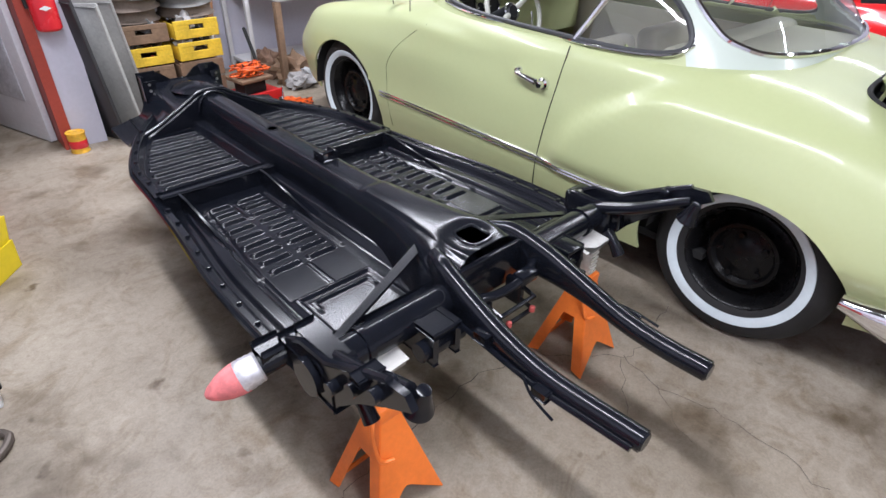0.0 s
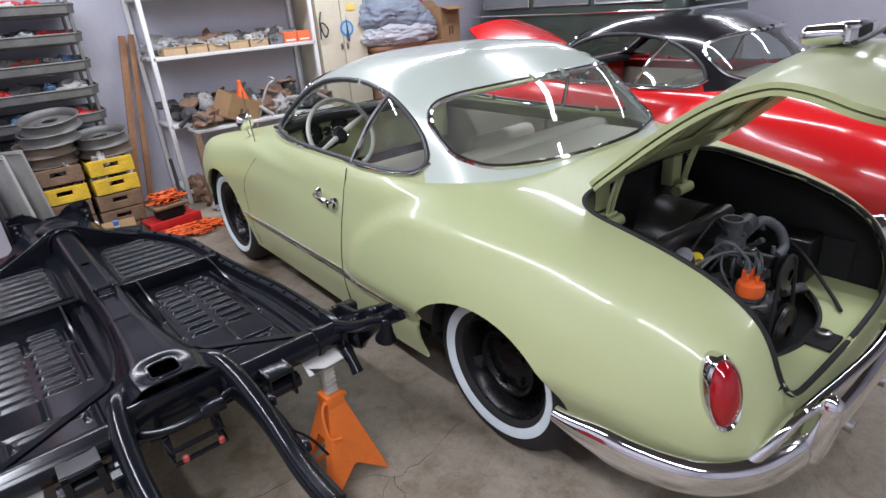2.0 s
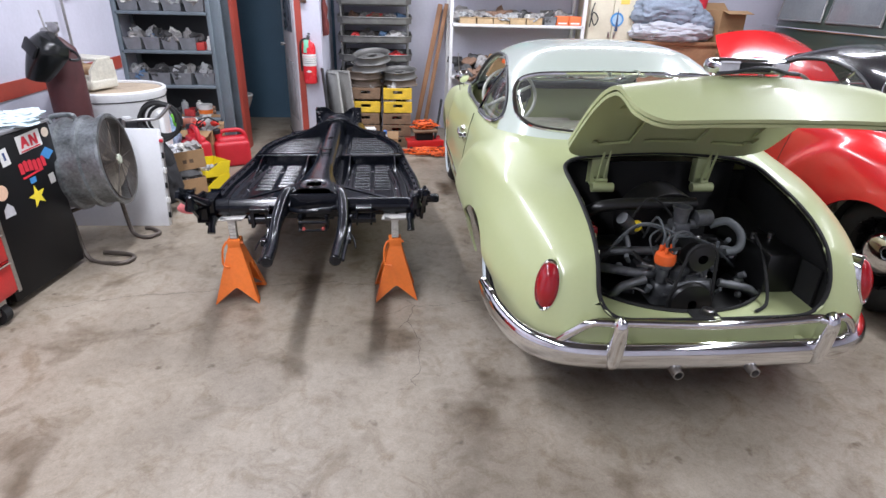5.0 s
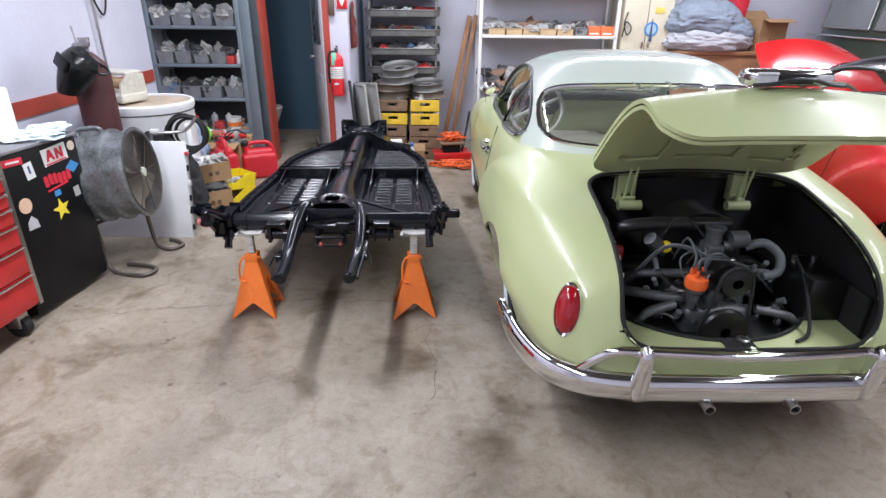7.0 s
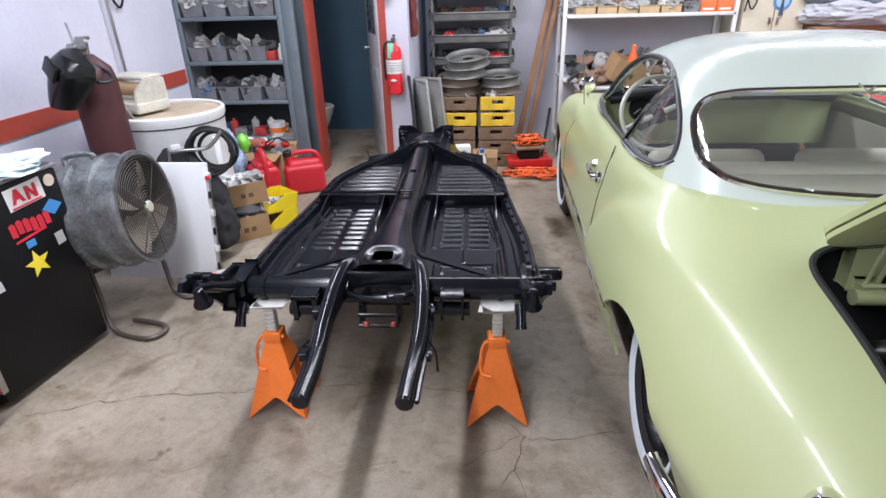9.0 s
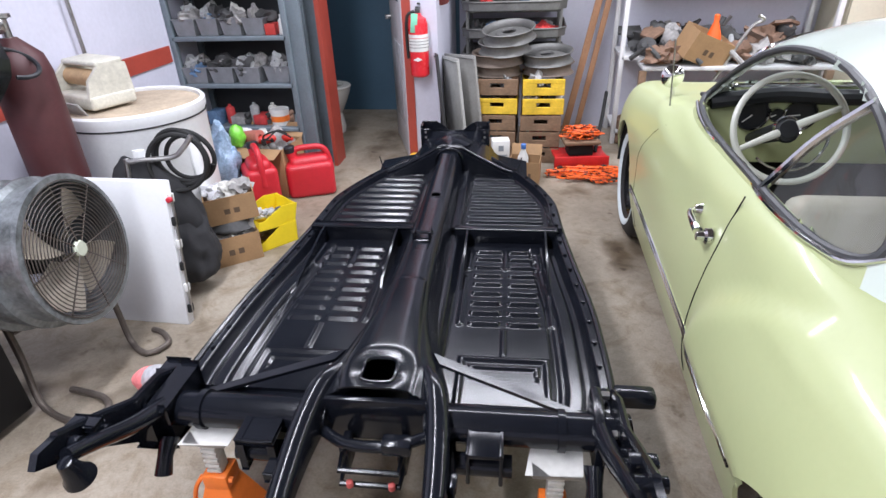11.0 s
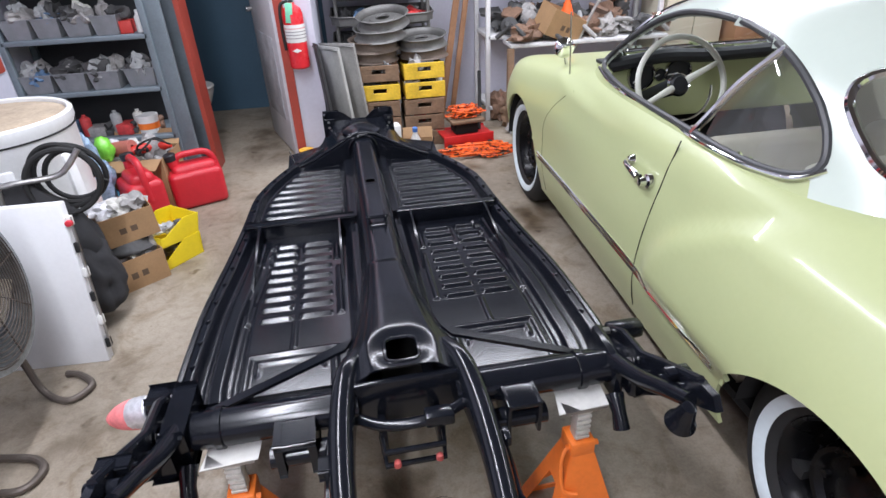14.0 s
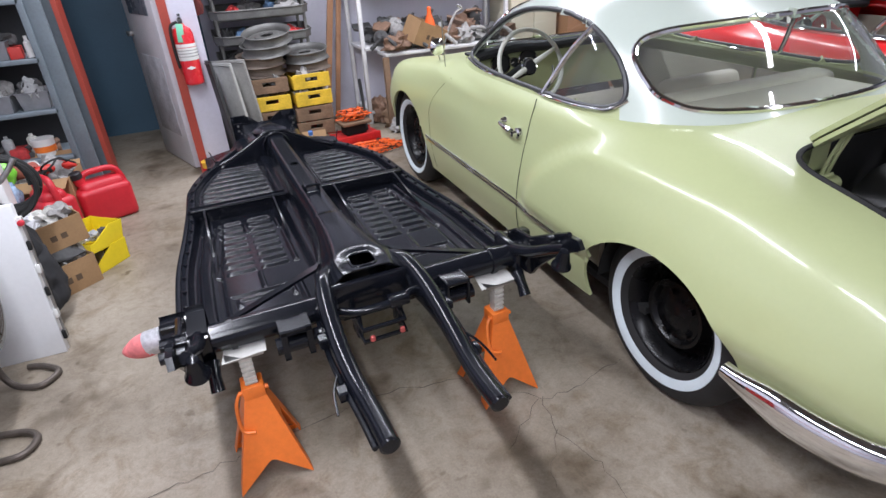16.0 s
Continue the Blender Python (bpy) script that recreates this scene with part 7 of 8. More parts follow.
for k in range(8):
    a = 2 * math.pi * k / 8
    part("guard_wire", tube([fanm @ Vector((0.03 * math.cos(a), 0.03 * math.sin(a), 0.004)), fanm @ Vector((0.288 * math.cos(a), 0.288 * math.sin(a), 0.0))], 0.003, 5), GUARDDARK, guard)
part("guard_badge", lathe([(0, 0.012), (0.030, 0.010), (0.036, 0.002), (0.036, -0.006)], fanm, 24), surface("badge_metal", (0.50, 0.53, 0.42), 0.4, metal=0.1), fan)
for k in range(4):
    a0 = math.pi / 2 * k + 0.5
    bm = bmesh.new()
    g = []
    for i in range(6):
        r = 0.05 + 0.21 * i / 5
        g.append([bm.verts.new(fanm @ Vector((r * math.cos(a0 + q * 0.95 - 0.05 * i), r * math.sin(a0 + q * 0.95 - 0.05 * i), -0.115 + 0.085 * q))) for q in (0, 0.33, 0.66, 1.0)])
    for a, b in zip(g, g[1:]):
        for i in range(3):
            bm.faces.new((a[i], a[i + 1], b[i + 1], b[i]))
    thicken(bm, 0.003)
    part("blade", bm, surface("tan_blade", (0.42, 0.37, 0.30), 0.5, vary=0.2), fan, "dusty fan blade")
part("motor", cyl(fanm @ Vector((0, 0, -0.34)), fanm @ Vector((0, 0, -0.14)), 0.075, n=28), DARK, fan)
part("rear_spider", box(-0.28, -0.015, -0.33, 0.28, 0.015, -0.31, 0.004, fanm), FANGREY, fan)
part("carry_handle", tube(smooth_path([(-2.50, 0.88, 0.80), (-2.51, 0.89, 0.85), (-2.40, 0.91, 0.86), (-2.38, 0.91, 0.81)], 6), 0.014, 10), FANGREY, fan)
PIPE = surface("brown_pipe", (0.12, 0.10, 0.085), 0.45, metal=0.5, vary=0.25)
part("pipe_stand", tube(smooth_path([(-2.50, 0.80, 0.40), (-2.47, 0.78, 0.20), (-2.40, 0.72, 0.018), (-2.20, 0.66, 0.014), (-2.145, 0.73, 0.014), (-2.20, 0.79, 0.014), (-2.36, 0.82, 0.016)], 7), 0.013, 10), PIPE, fan, "bent pipe foot")
part("pipe_stand", tube(smooth_path([(-2.36, 1.16, 0.33), (-2.34, 1.15, 0.15), (-2.30, 1.12, 0.018), (-2.19, 1.06, 0.014), (-2.135, 1.13, 0.014), (-2.20, 1.20, 0.014), (-2.26, 1.22, 0.016)], 7), 0.013, 10), PIPE, fan, "bent pipe foot")
part("stand_bar", tube([(-2.48, 0.80, 0.30), (-2.36, 1.16, 0.30)], 0.012, 8), PIPE, fan)

# upright white appliance panel with clips along its edge
pan_m = Matrix.Translation((-2.125, 1.285, 0)) @ Matrix.Rotation(radians(-9), 4, "X") @ Matrix.Rotation(radians(-2), 4, "Z")
wp = thing("appliance_door", "white enamelled appliance panel leaning upright on the floor", "panel")
part("sheet", box(-0.68, 0, 0.0, 0.0, 0.045, 0.68, 0.006, pan_m), surface("white_enamel", (0.74, 0.75, 0.76), 0.3, vary=0.05, scale=3), wp)
for k in range(6):
    part("edge_clip", box(0.0, 0.006, 0.06 + 0.105 * k, 0.016, 0.036, 0.10 + 0.105 * k, 0.004, pan_m), WHITEPL if k % 2 else DARK, wp)
part("edge_rod", cyl(pan_m @ Vector((0.012, 0.02, 0.06)), pan_m @ Vector((0.012, 0.02, 0.62)), 0.006, n=8), STEEL, wp)
part("red_knob", lathe([(0, 0.02), (0.012, 0.015), (0.013, 0), (0, 0)], pan_m @ Matrix.Translation((0.012, 0.01, 0.60)) @ Matrix.Rotation(radians(90), 4, "X"), 14), STR, wp)

# white drum washer
dr = thing("washer_drum", "round white enamelled tub with a dusty wooden lid", "tub", pose(-2.655, 2.06, 0))
WEN = surface("tub_enamel", (0.80, 0.81, 0.81), 0.35, vary=0.08, scale=4)
part("tub_wall", lathe([(0.0, 0.0), (0.30, 0.0), (0.335, 0.35), (0.345, 0.78), (0.355, 0.80), (0.355, 0.835), (0.345, 0.845), (0.332, 0.84), (0.330, 0.80), (0, 0.80)], None, 64), WEN, dr)
part("lid", lathe([(0, 0.832), (0.30, 0.830), (0.325, 0.826), (0.325, 0.81)], None, 48), surface("dusty_wood_lid", (0.42, 0.34, 0.25), 0.8, vary=0.3, scale=8, bump=0.2), dr, "dusty wooden lid")
part("rim_line", tube([(0.3475 * math.cos(2 * math.pi * k / 64), 0.3475 * math.sin(2 * math.pi * k / 64), 0.775) for k in range(64)], 0.004, 6, True), DARK, dr)
for a in (-60, -15):
    part("tub_rib", box(0.325, -0.03, 0.06, 0.352, 0.03, 0.68, 0.01, Matrix.Rotation(radians(a), 4, "Z")), WEN, dr)
hb = thing("old_air_box", "old cream plastic box with a dusty top on the tub", "box", pose(-2.80, 2.00, 0.846, 0, 0, -22))
CREAMPL = surface("cream_plastic", (0.55, 0.53, 0.45), 0.5, vary=0.25, scale=9)
part("base", box(-0.17, -0.12, 0.0, 0.15, 0.12, 0.07, 0.015, None, 3), CREAMPL, hb)
for x in (-0.165, 0.125):
    part("cheek", prism([(-0.12, 0.05), (0.12, 0.05), (0.11, 0.20), (-0.02, 0.215), (-0.10, 0.14)], 0, 0.02, Matrix.Translation((x, 0, 0)) @ YZ), CREAMPL, hb)
part("hood", box(-0.16, -0.03, 0.195, 0.14, 0.115, 0.22, 0.010, pose(0, 0, 0, 3), 3), CREAMPL, hb)
part("tan_roll", cyl((-0.14, -0.02, 0.135), (0.125, -0.02, 0.135), 0.042, n=24), surface("tan_roll_paper", (0.45, 0.30, 0.16), 0.7, vary=0.25), hb, "tan roll")
part("flap", box(-0.15, -0.16, 0.0, 0.13, -0.15, 0.13, 0.004, pose(0, 0.02, 0.005, 28)), surface("grey_flap", (0.30, 0.29, 0.27), 0.6, vary=0.25), hb, "grey lower flap")

# gas cylinder with a welding helmet
gc = thing("gas_cylinder", "dark maroon gas cylinder standing at the wall", "cylinder", pose(-2.70, 1.50, 0))
MAROON = surface("maroon_cylinder", (0.065, 0.017, 0.018), 0.5, vary=0.2, scale=6)
part("bottle", lathe([(0, 0), (0.105, 0), (0.115, 0.02), (0.115, 1.10), (0.100, 1.17), (0.05, 1.22), (0.03, 1.24), (0, 1.24)], None, 36), MAROON, gc)
part("valve", lathe([(0, 1.23), (0.018, 1.23), (0.018, 1.31), (0.035, 1.315), (0.035, 1.33), (0, 1.33)], None, 18), STEEL, gc)
part("regulator", cyl((0.0, -0.02, 1.28), (0.0, -0.11, 1.28), 0.024, n=18), STEEL, gc)
part("gauge", cyl((0.05, -0.08, 1.30), (0.05, -0.10, 1.30), 0.032, n=20), STEEL, gc)
part("valve_rod", cyl((-0.03, -0.03, 1.26), (-0.045, -0.03, 1.40), 0.006, n=8), STEEL, gc)
wh = thing("welding_helmet", "black welding helmet hung on the cylinder valve", "helmet", pose(-2.74, 1.33, 1.01, -18, 26, -40))
bm = bmesh.new()
g = []
for j in range(15):
    t = j / 14
    row = []
    for i in range(21):
        a = radians(-105 + 210 * i / 20)
        r = 0.125 * (1 - 0.50 * (1 - t) ** 1.6) * (1 - 0.25 * max(0, t - 0.8) / 0.2) + 0.004 * math.cos(3 * a)
        row.append(bm.verts.new((r * math.sin(a) * 1.02, -r * math.cos(a) * (1.15 - 0.15 * t) - 0.02 * (1 - t), 0.27 * t - 0.02 * math.cos(a) * (1 - t))))
    g.append(row)
for a, b in zip(g, g[1:]):
    for i in range(20):
        bm.faces.new((a[i], a[i + 1], b[i + 1], b[i]))
bm.faces.new(g[-1])
thicken(bm, 0.004)
part("shell", bm, surface("helmet_black", (0.008, 0.009, 0.009), 0.22, vary=0.3), wh, angle=60)
part("lens_frame", box(-0.07, -0.137, 0.14, 0.07, -0.118, 0.22, 0.008), FRIDGE, wh)
part("headband", tube([(0.10 * math.cos(radians(a)), 0.05 + 0.10 * math.sin(radians(a)), 0.20) for a in range(0, 181, 12)], 0.009, 8, flat=1.0), DASHPAD, wh)

# hose coil on a folded chair, cans, cartons, bins
ch = thing("folding_chair", "black folding chair leaning with its fabric hanging", "chair")
part("chair_frame", tube(smooth_path([(-2.46, 1.55, 0.01), (-2.44, 1.60, 0.62), (-2.40, 1.60, 0.68), (-2.24, 1.65, 0.685), (-2.18, 1.66, 0.72), (-2.13, 1.68, 0.78)], 5), 0.012, 10), STEEL, ch, "bare steel tube frame")
bm = bmesh.new()
lump(bm, 0.0, 0.0, 0.32, 0.21, 0.10, 0.33, 0.22, 4)
lump(bm, 0.09, -0.02, 0.18, 0.14, 0.12, 0.20, 0.25, 4)
fab = part("chair_fabric", bm, surface("black_canvas", (0.022, 0.022, 0.024), 0.85, vary=0.3, scale=12, bump=0.3), ch, "sagging black canvas", angle=80)
fab.matrix_basis = pose(-2.30, 1.62, 0.02, -6, -14, 12)
r2 = random.Random(11)
hc = thing("hose_coil", "coiled black rubber hose hung over the chair", "hose")
pts = []
for k in range(5 * 20):
    a = 2 * math.pi * k / 20
    rr = 0.125 + 0.018 * math.sin(k * 0.31) + 0.012 * math.sin(k * 0.053)
    pts.append((-2.24 + rr * math.cos(a) * 0.95 + 0.0005 * k, 1.70 + 0.05 * math.sin(k * 0.09) + 0.03 * math.cos(a), 0.64 + rr * math.sin(a) + 0.010 * math.sin(k * 0.21)))
part("hose_loop", tube(smooth_path(pts, 3), 0.011, 8), RUBBER, hc)


def gas_can(m, label, w=0.27, d=0.20, h=0.30):
    g = thing("fuel_can", label, "fuel can", m, "red fuel cans")
    PL = surface("red_polythene", (0.52, 0.018, 0.03), 0.38, vary=0.12, scale=6, bump=0.08)
    part("body", box(-w / 2, -d / 2, 0, w / 2, d / 2, h * 0.72, 0.035, None, 4), PL, g)
    part("shoulder", box(-w / 2 + 0.03, -d / 2 + 0.03, h * 0.60, w / 2 - 0.02, d / 2 - 0.03, h * 0.84, 0.04, None, 4), PL, g)
    part("handle", tube(smooth_path([(-w * 0.30, 0, h * 0.80), (-w * 0.24, 0, h * 0.97), (0, 0, h), (w * 0.30, 0, h * 0.97), (w * 0.42, 0, h * 0.78), (w * 0.46, 0, h * 0.45)], 5), 0.020, 12), PL, g, "moulded handle")
    part("neck", cyl((-w * 0.32, 0, h * 0.80), (-w * 0.36, 0, h * 0.98), 0.032, n=24), PL, g)
    part("cap", lathe([(0.036, 0), (0.038, 0.035), (0.03, 0.042), (0, 0.042)], Matrix.Translation((-w * 0.355, 0, h * 0.93)) @ Matrix.Rotation(radians(-9), 4, "Y"), 24), DASHPAD, g, "black screw cap")
    return g


gas_can(pose(-2.07, 2.86, 0, 0, 0, 22), "red plastic fuel can with a moulded handle", 0.32, 0.20, 0.33)
gas_can(pose(-2.30, 2.58, 0, 0, 0, -55), "tall red plastic fuel can with a black cap", 0.25, 0.20, 0.42)


def carton(m, w, d, h, label, flaps=True, fill=True):
    c = thing("cardboard_carton", label, "carton", m, "cartons on the floor")
    t = 0.004
    part("side", box(-w / 2, -d / 2, 0, w / 2, -d / 2 + t, h), CARD, c, smooth=False)
    part("side", box(-w / 2, d / 2 - t, 0, w / 2, d / 2, h), CARD, c, smooth=False)
    part("side", box(-w / 2, -d / 2 + t, 0, -w / 2 + t, d / 2 - t, h), CARD, c, smooth=False)
    part("side", box(w / 2 - t, -d / 2 + t, 0, w / 2, d / 2 - t, h), CARD, c, smooth=False)
    part("bottom", box(-w / 2 + t, -d / 2 + t, 0, w / 2 - t, d / 2 - t, t), CARD, c, smooth=False)
    if flaps:
        for sd, (a, b) in ((-1, (35, 0)), (1, (-20, 0))):
            part("flap", box(-w / 2, 0, 0, w / 2, t, d * 0.40, 0, Matrix.Translation((0, sd * d / 2 - (t if sd > 0 else 0), h)) @ Matrix.Rotation(radians(-sd * (70 + a)), 4, "X")), CARD, c, smooth=False)
    for k in range(2):
        part("print_bar", box(-0.04 + 0.05 * k, -d / 2 - 0.001, h * 0.35, -0.01 + 0.05 * k, -d / 2, h * 0.55), surface("carton_ink", (0.12, 0.08, 0.05), 0.8), c, smooth=False)
    if fill:
        for k in range(3):
            bm = bmesh.new()
            lump(bm, (k - 1) * w * 0.24, rnd.uniform(-0.1, 0.1) * d, h * 0.92, w * 0.22, d * 0.30, h * 0.30, 0.7)
            part("crumpled_part", bm, (surface("clear_film", (0.60, 0.60, 0.62), 0.25, vary=0.3, scale=25, bump=0.4), JUNK[1], JUNK[0])[k], c, angle=40)
    return c


carton(pose(-2.225, 1.955, 0, 0, 0, 38), 0.27, 0.26, 0.165, "open brown carton full of black parts", False)
carton(pose(-2.20, 2.00, 0.235, 3, -3, 30), 0.26, 0.21, 0.15, "open brown carton holding clear plastic bags", False)
carton(pose(-2.42, 2.93, 0, 0, 0, -6), 0.46, 0.30, 0.34, "open brown carton with tools and spray cans", True)
bm = bmesh.new()
lump(bm, -2.235, 1.96, 0.19, 0.14, 0.11, 0.05, 0.3)
tagged(part("black_tray", bm, JUNK[2], angle=40), "black plastic part between two cartons", "part")
for k, z in enumerate((0.0, 0.125)):
    b = thing("yellow_bin", "open-front yellow plastic bin holding small parts", "bin", pose(-2.065, 2.13, z, -8 * k, 4 * k, -40 + 7 * k), "yellow bins")
    YP = surface("yellow_polythene", (0.86, 0.66, 0.02), 0.4, vary=0.08)
    prof = [(-0.13, 0.0), (0.11, 0.0), (0.12, 0.125), (0.02, 0.125), (-0.10, 0.055), (-0.135, 0.055)]
    for x in (-0.095, 0.091):
        part("side_wall", prism(prof, 0, 0.004, Matrix.Translation((x, 0, 0)) @ YZ), YP, b, smooth=False)
    part("base", box(-0.095, -0.13, 0, 0.095, 0.11, 0.004), YP, b, smooth=False)
    part("back_wall", box(-0.095, 0.108, 0, 0.095, 0.112, 0.125), YP, b, smooth=False)
    part("front_lip", box(-0.095, -0.134, 0, 0.095, -0.130, 0.055), YP, b, smooth=False)
    for q in range(3):
        bm = bmesh.new()
        lump(bm, -0.03 + 0.03 * q, -0.05 + 0.05 * q, 0.05, 0.035, 0.04, 0.03, 0.7)
        part("crumpled_part", bm, (MATS["clear_film"], JUNK[6], JUNK[2])[q], b, angle=40)
tagged(part("blue_bottle", lathe([(0, 0), (0.05, 0), (0.055, 0.02), (0.05, 0.18), (0.02, 0.22), (0.02, 0.25), (0, 0.25)], pose(-2.50, 2.66, 0.0), 20), surface("washer_blue", (0.12, 0.40, 0.62), 0.3)), "blue plastic fluid bottle on the floor", "bottle")
tagged(part("wall_cable", tube(smooth_path([(-3.005, 2.15, 2.2), (-3.0, 2.2, 1.75), (-2.995, 2.35, 1.45), (-2.99, 2.45, 1.6), (-3.0, 2.5, 1.9)], 6), 0.008, 8), RUBBER), "black cable looped down the white wall", "cable")
tagged(part("wall_pipe", tube([(-2.985, 2.22, 2.9), (-2.985, 2.22, 1.62), (-2.985, 2.24, 0.9)], 0.010, 8), STEEL), "thin grey conduit down the white wall", "conduit")

# bags, roll and red tools by the shelf
bm = bmesh.new()
lump(bm, 0, 0, 0.24, 0.11, 0.10, 0.25, 0.4, 4)
bag = part("plastic_bag", bm, surface("pale_blue_film", (0.30, 0.42, 0.56), 0.25, vary=0.5, scale=16, bump=0.5), None, angle=60)
bag.matrix_basis = pose(-2.60, 2.56, 0.0, -6, 8, 0)
tagged(bag, "pale blue plastic bag standing crumpled behind the tub", "bag")
bm = bmesh.new()
lump(bm, 0, 0, 0.07, 0.05, 0.05, 0.08, 0.25, 3)
bag = part("plastic_bag", bm, surface("lime_film", (0.20, 0.62, 0.06), 0.3, vary=0.3, scale=16, bump=0.4), None, angle=60)
bag.matrix_basis = pose(-2.52, 2.80, 0.345, 0, 0, 0)
tagged(bag, "lime green plastic bag on the open carton", "bag")
tagged(part("paper_roll", lathe([(0.016, -0.07), (0.045, -0.07), (0.047, 0), (0.045, 0.07), (0.016, 0.07), (0.016, -0.07)], Matrix.Translation((-2.44, 2.86, 0.395)) @ Matrix.Rotation(radians(80), 4, "Y") @ Matrix.Rotation(radians(20), 4, "X"), 24), surface("faded_pink_paper", (0.42, 0.13, 0.10), 0.7, vary=0.2)), "faded red paper roll lying on the carton", "roll")
for tx, ty, ta in ((-2.33, 2.86, 30), (-2.24, 2.90, -25)):
    dt = thing("power_tool", "red power tool with a black grip on the carton", "power tool", pose(tx, ty, 0.352, 0, 0, ta), "red tools on the carton")
    part("motor_case", lathe([(0, -0.07), (0.024, -0.068), (0.030, -0.03), (0.030, 0.03), (0.018, 0.055), (0.010, 0.085), (0, 0.086)], Matrix.Translation((0, 0, 0.032)) @ Matrix.Rotation(radians(90), 4, "Y"), 20), surface("tool_red", (0.55, 0.03, 0.02), 0.4, vary=0.2), dt)
    part("grip", box(-0.055, -0.085, 0.012, -0.025, 0.0, 0.045, 0.010, None, 2), DASHPAD, dt, "black grip")
    part("flex", tube(smooth_path([(-0.04, -0.085, 0.028), (-0.05, -0.13, 0.05), (0.0, -0.15, 0.09), (0.06, -0.10, 0.11), (0.12, -0.04, 0.06)], 6), 0.006, 7), RUBBER, dt)

# ---- along the back wall ----
WSTEEL = surface("white_rack_paint", (0.66, 0.66, 0.66), 0.45, vary=0.12, scale=6)
rk = thing("steel_rack", "white steel shelving rack loaded with old parts", "rack")
RX0, RX1, RY0, RY1 = 0.12, 1.60, 4.02, 4.46
for px in (RX0, RX1):
    for py in (RY0, RY1):
        part("post", box(px - 0.018, py - 0.018, 0, px + 0.018, py + 0.018, 1.74, 0.003), WSTEEL, rk)
for z in (0.12, 0.70, 1.255, 1.72):
    part("shelf_board", box(RX0, RY0 - 0.018, z - 0.03, RX1, RY1, z, 0.004), WSTEEL, rk)
PINE = surface("pale_pine", (0.50, 0.36, 0.21), 0.65, vary=0.2, scale=6, grain=50, bump=0.15)
for k in range(5):
    open_bin("wooden_tray", "shallow pale wooden tray of small parts", "tray", pose(0.30 + 0.185 * k, 4.10, 1.256, 0, 0, rnd.uniform(-2, 2)), 0.17, 0.19, 0.062, PINE, 1.0, 0.008, "wooden trays on the rack", 5)
open_bin("storage_bin", "grey plastic bin of parts on the rack", "bin", pose(1.22, 4.10, 1.256), 0.14, 0.18, 0.08, PLASTIC, fill=3, group="bins on the rack")
OBX = surface("orange_carton", (0.75, 0.16, 0.05), 0.6, vary=0.15, scale=9)
for k in range(2):
    b = thing("parts_carton", "small orange and white parts carton on the rack", "carton", pose(1.36 + 0.15 * k, 4.11, 1.256, 0, 0, 3 - 5 * k), "orange cartons")
    part("box", box(-0.068, -0.08, 0, 0.068, 0.08, 0.095, 0.003), OBX, b)
    part("label_bar", box(-0.05, -0.082, 0.015, 0.05, -0.08, 0.03), WHITEPL, b, smooth=False)
for k in range(9):
    bm = bmesh.new()
    lump(bm, 0, 0, 0.05, rnd.uniform(0.07, 0.13), 0.10, rnd.uniform(0.05, 0.09), 0.8)
    tagged(part("loose_part", bm, rnd.choice((JUNK[0], JUNK[2], JUNK[3])), angle=40), "greasy loose car part lying on the rack", "car part", group="parts on the rack").matrix_basis = pose(0.26 + 0.15 * k, 4.33, 1.256)
# heap on the middle shelf: bars, plates, lumps
for k in range(34):
    bm = bmesh.new()
    x, y, z = rnd.uniform(0.15, 1.55), rnd.uniform(4.05, 4.38), 0.70
    kind = k % 4
    if kind == 0:
        L = rnd.uniform(0.18, 0.42)
        add_tube(bm, smooth_path([(-L / 2, 0, 0.03), (-L * 0.1, rnd.uniform(-0.06, 0.06), rnd.uniform(0.06, 0.16)), (L * 0.25, 0.02, rnd.uniform(0.08, 0.20)), (L / 2, rnd.uniform(-0.05, 0.05), rnd.uniform(0.04, 0.26))], 5), rnd.uniform(0.012, 0.024), 8)
    elif kind == 1:
        w = rnd.uniform(0.08, 0.18)
        add_prism(bm, [(-w, -0.05), (w * 0.6, -0.08), (w, 0.02), (w * 0.3, 0.09), (-w * 0.7, 0.07)], 0.0, 0.02, pose(0, 0, rnd.uniform(0.05, 0.18), rnd.uniform(-40, 40), rnd.uniform(-35, 35), rnd.uniform(0, 360)))
    elif kind == 2:
        add_lathe(bm, [(0.0, 0.0), (0.05, 0.0), (0.07, 0.03), (0.07, 0.07), (0.04, 0.09), (0.02, 0.13), (0, 0.13)], pose(0, 0, rnd.uniform(0.02, 0.12), rnd.uniform(-60, 60), rnd.uniform(-60, 60)), 18)
    else:
        lump(bm, 0, 0, 0.07, rnd.uniform(0.06, 0.12), rnd.uniform(0.06, 0.10), rnd.uniform(0.06, 0.11), 0.9)
    tagged(part("scrap_part", bm, rnd.choice((JUNK[0], JUNK[2], JUNK[2], JUNK[3], JUNK[6])), angle=40), "rusty old car part in a heap on the rack", "car part", group="scrap parts on the rack").matrix_basis = pose(x, y, z + 0.001, 0, 0, rnd.uniform(0, 360))
carton(pose(0.62, 3.86, 0.70, 12, 22, 12), 0.30, 0.24, 0.20, "tilted brown carton among the old parts", False, False)
shelf2 = thing("low_bench", "low cluttered bench in front of the rack", "bench")
part("bench_top", box(0.24, 3.74, 0.64, 1.55, 4.0, 0.67, 0.006), WSTEEL, shelf2)
for x in (0.24, 1.51):
    part("bench_leg", box(x - 0.025, 3.72, 0, x + 0.025, 3.77, 0.64, 0.004), OLDWOOD, shelf2)
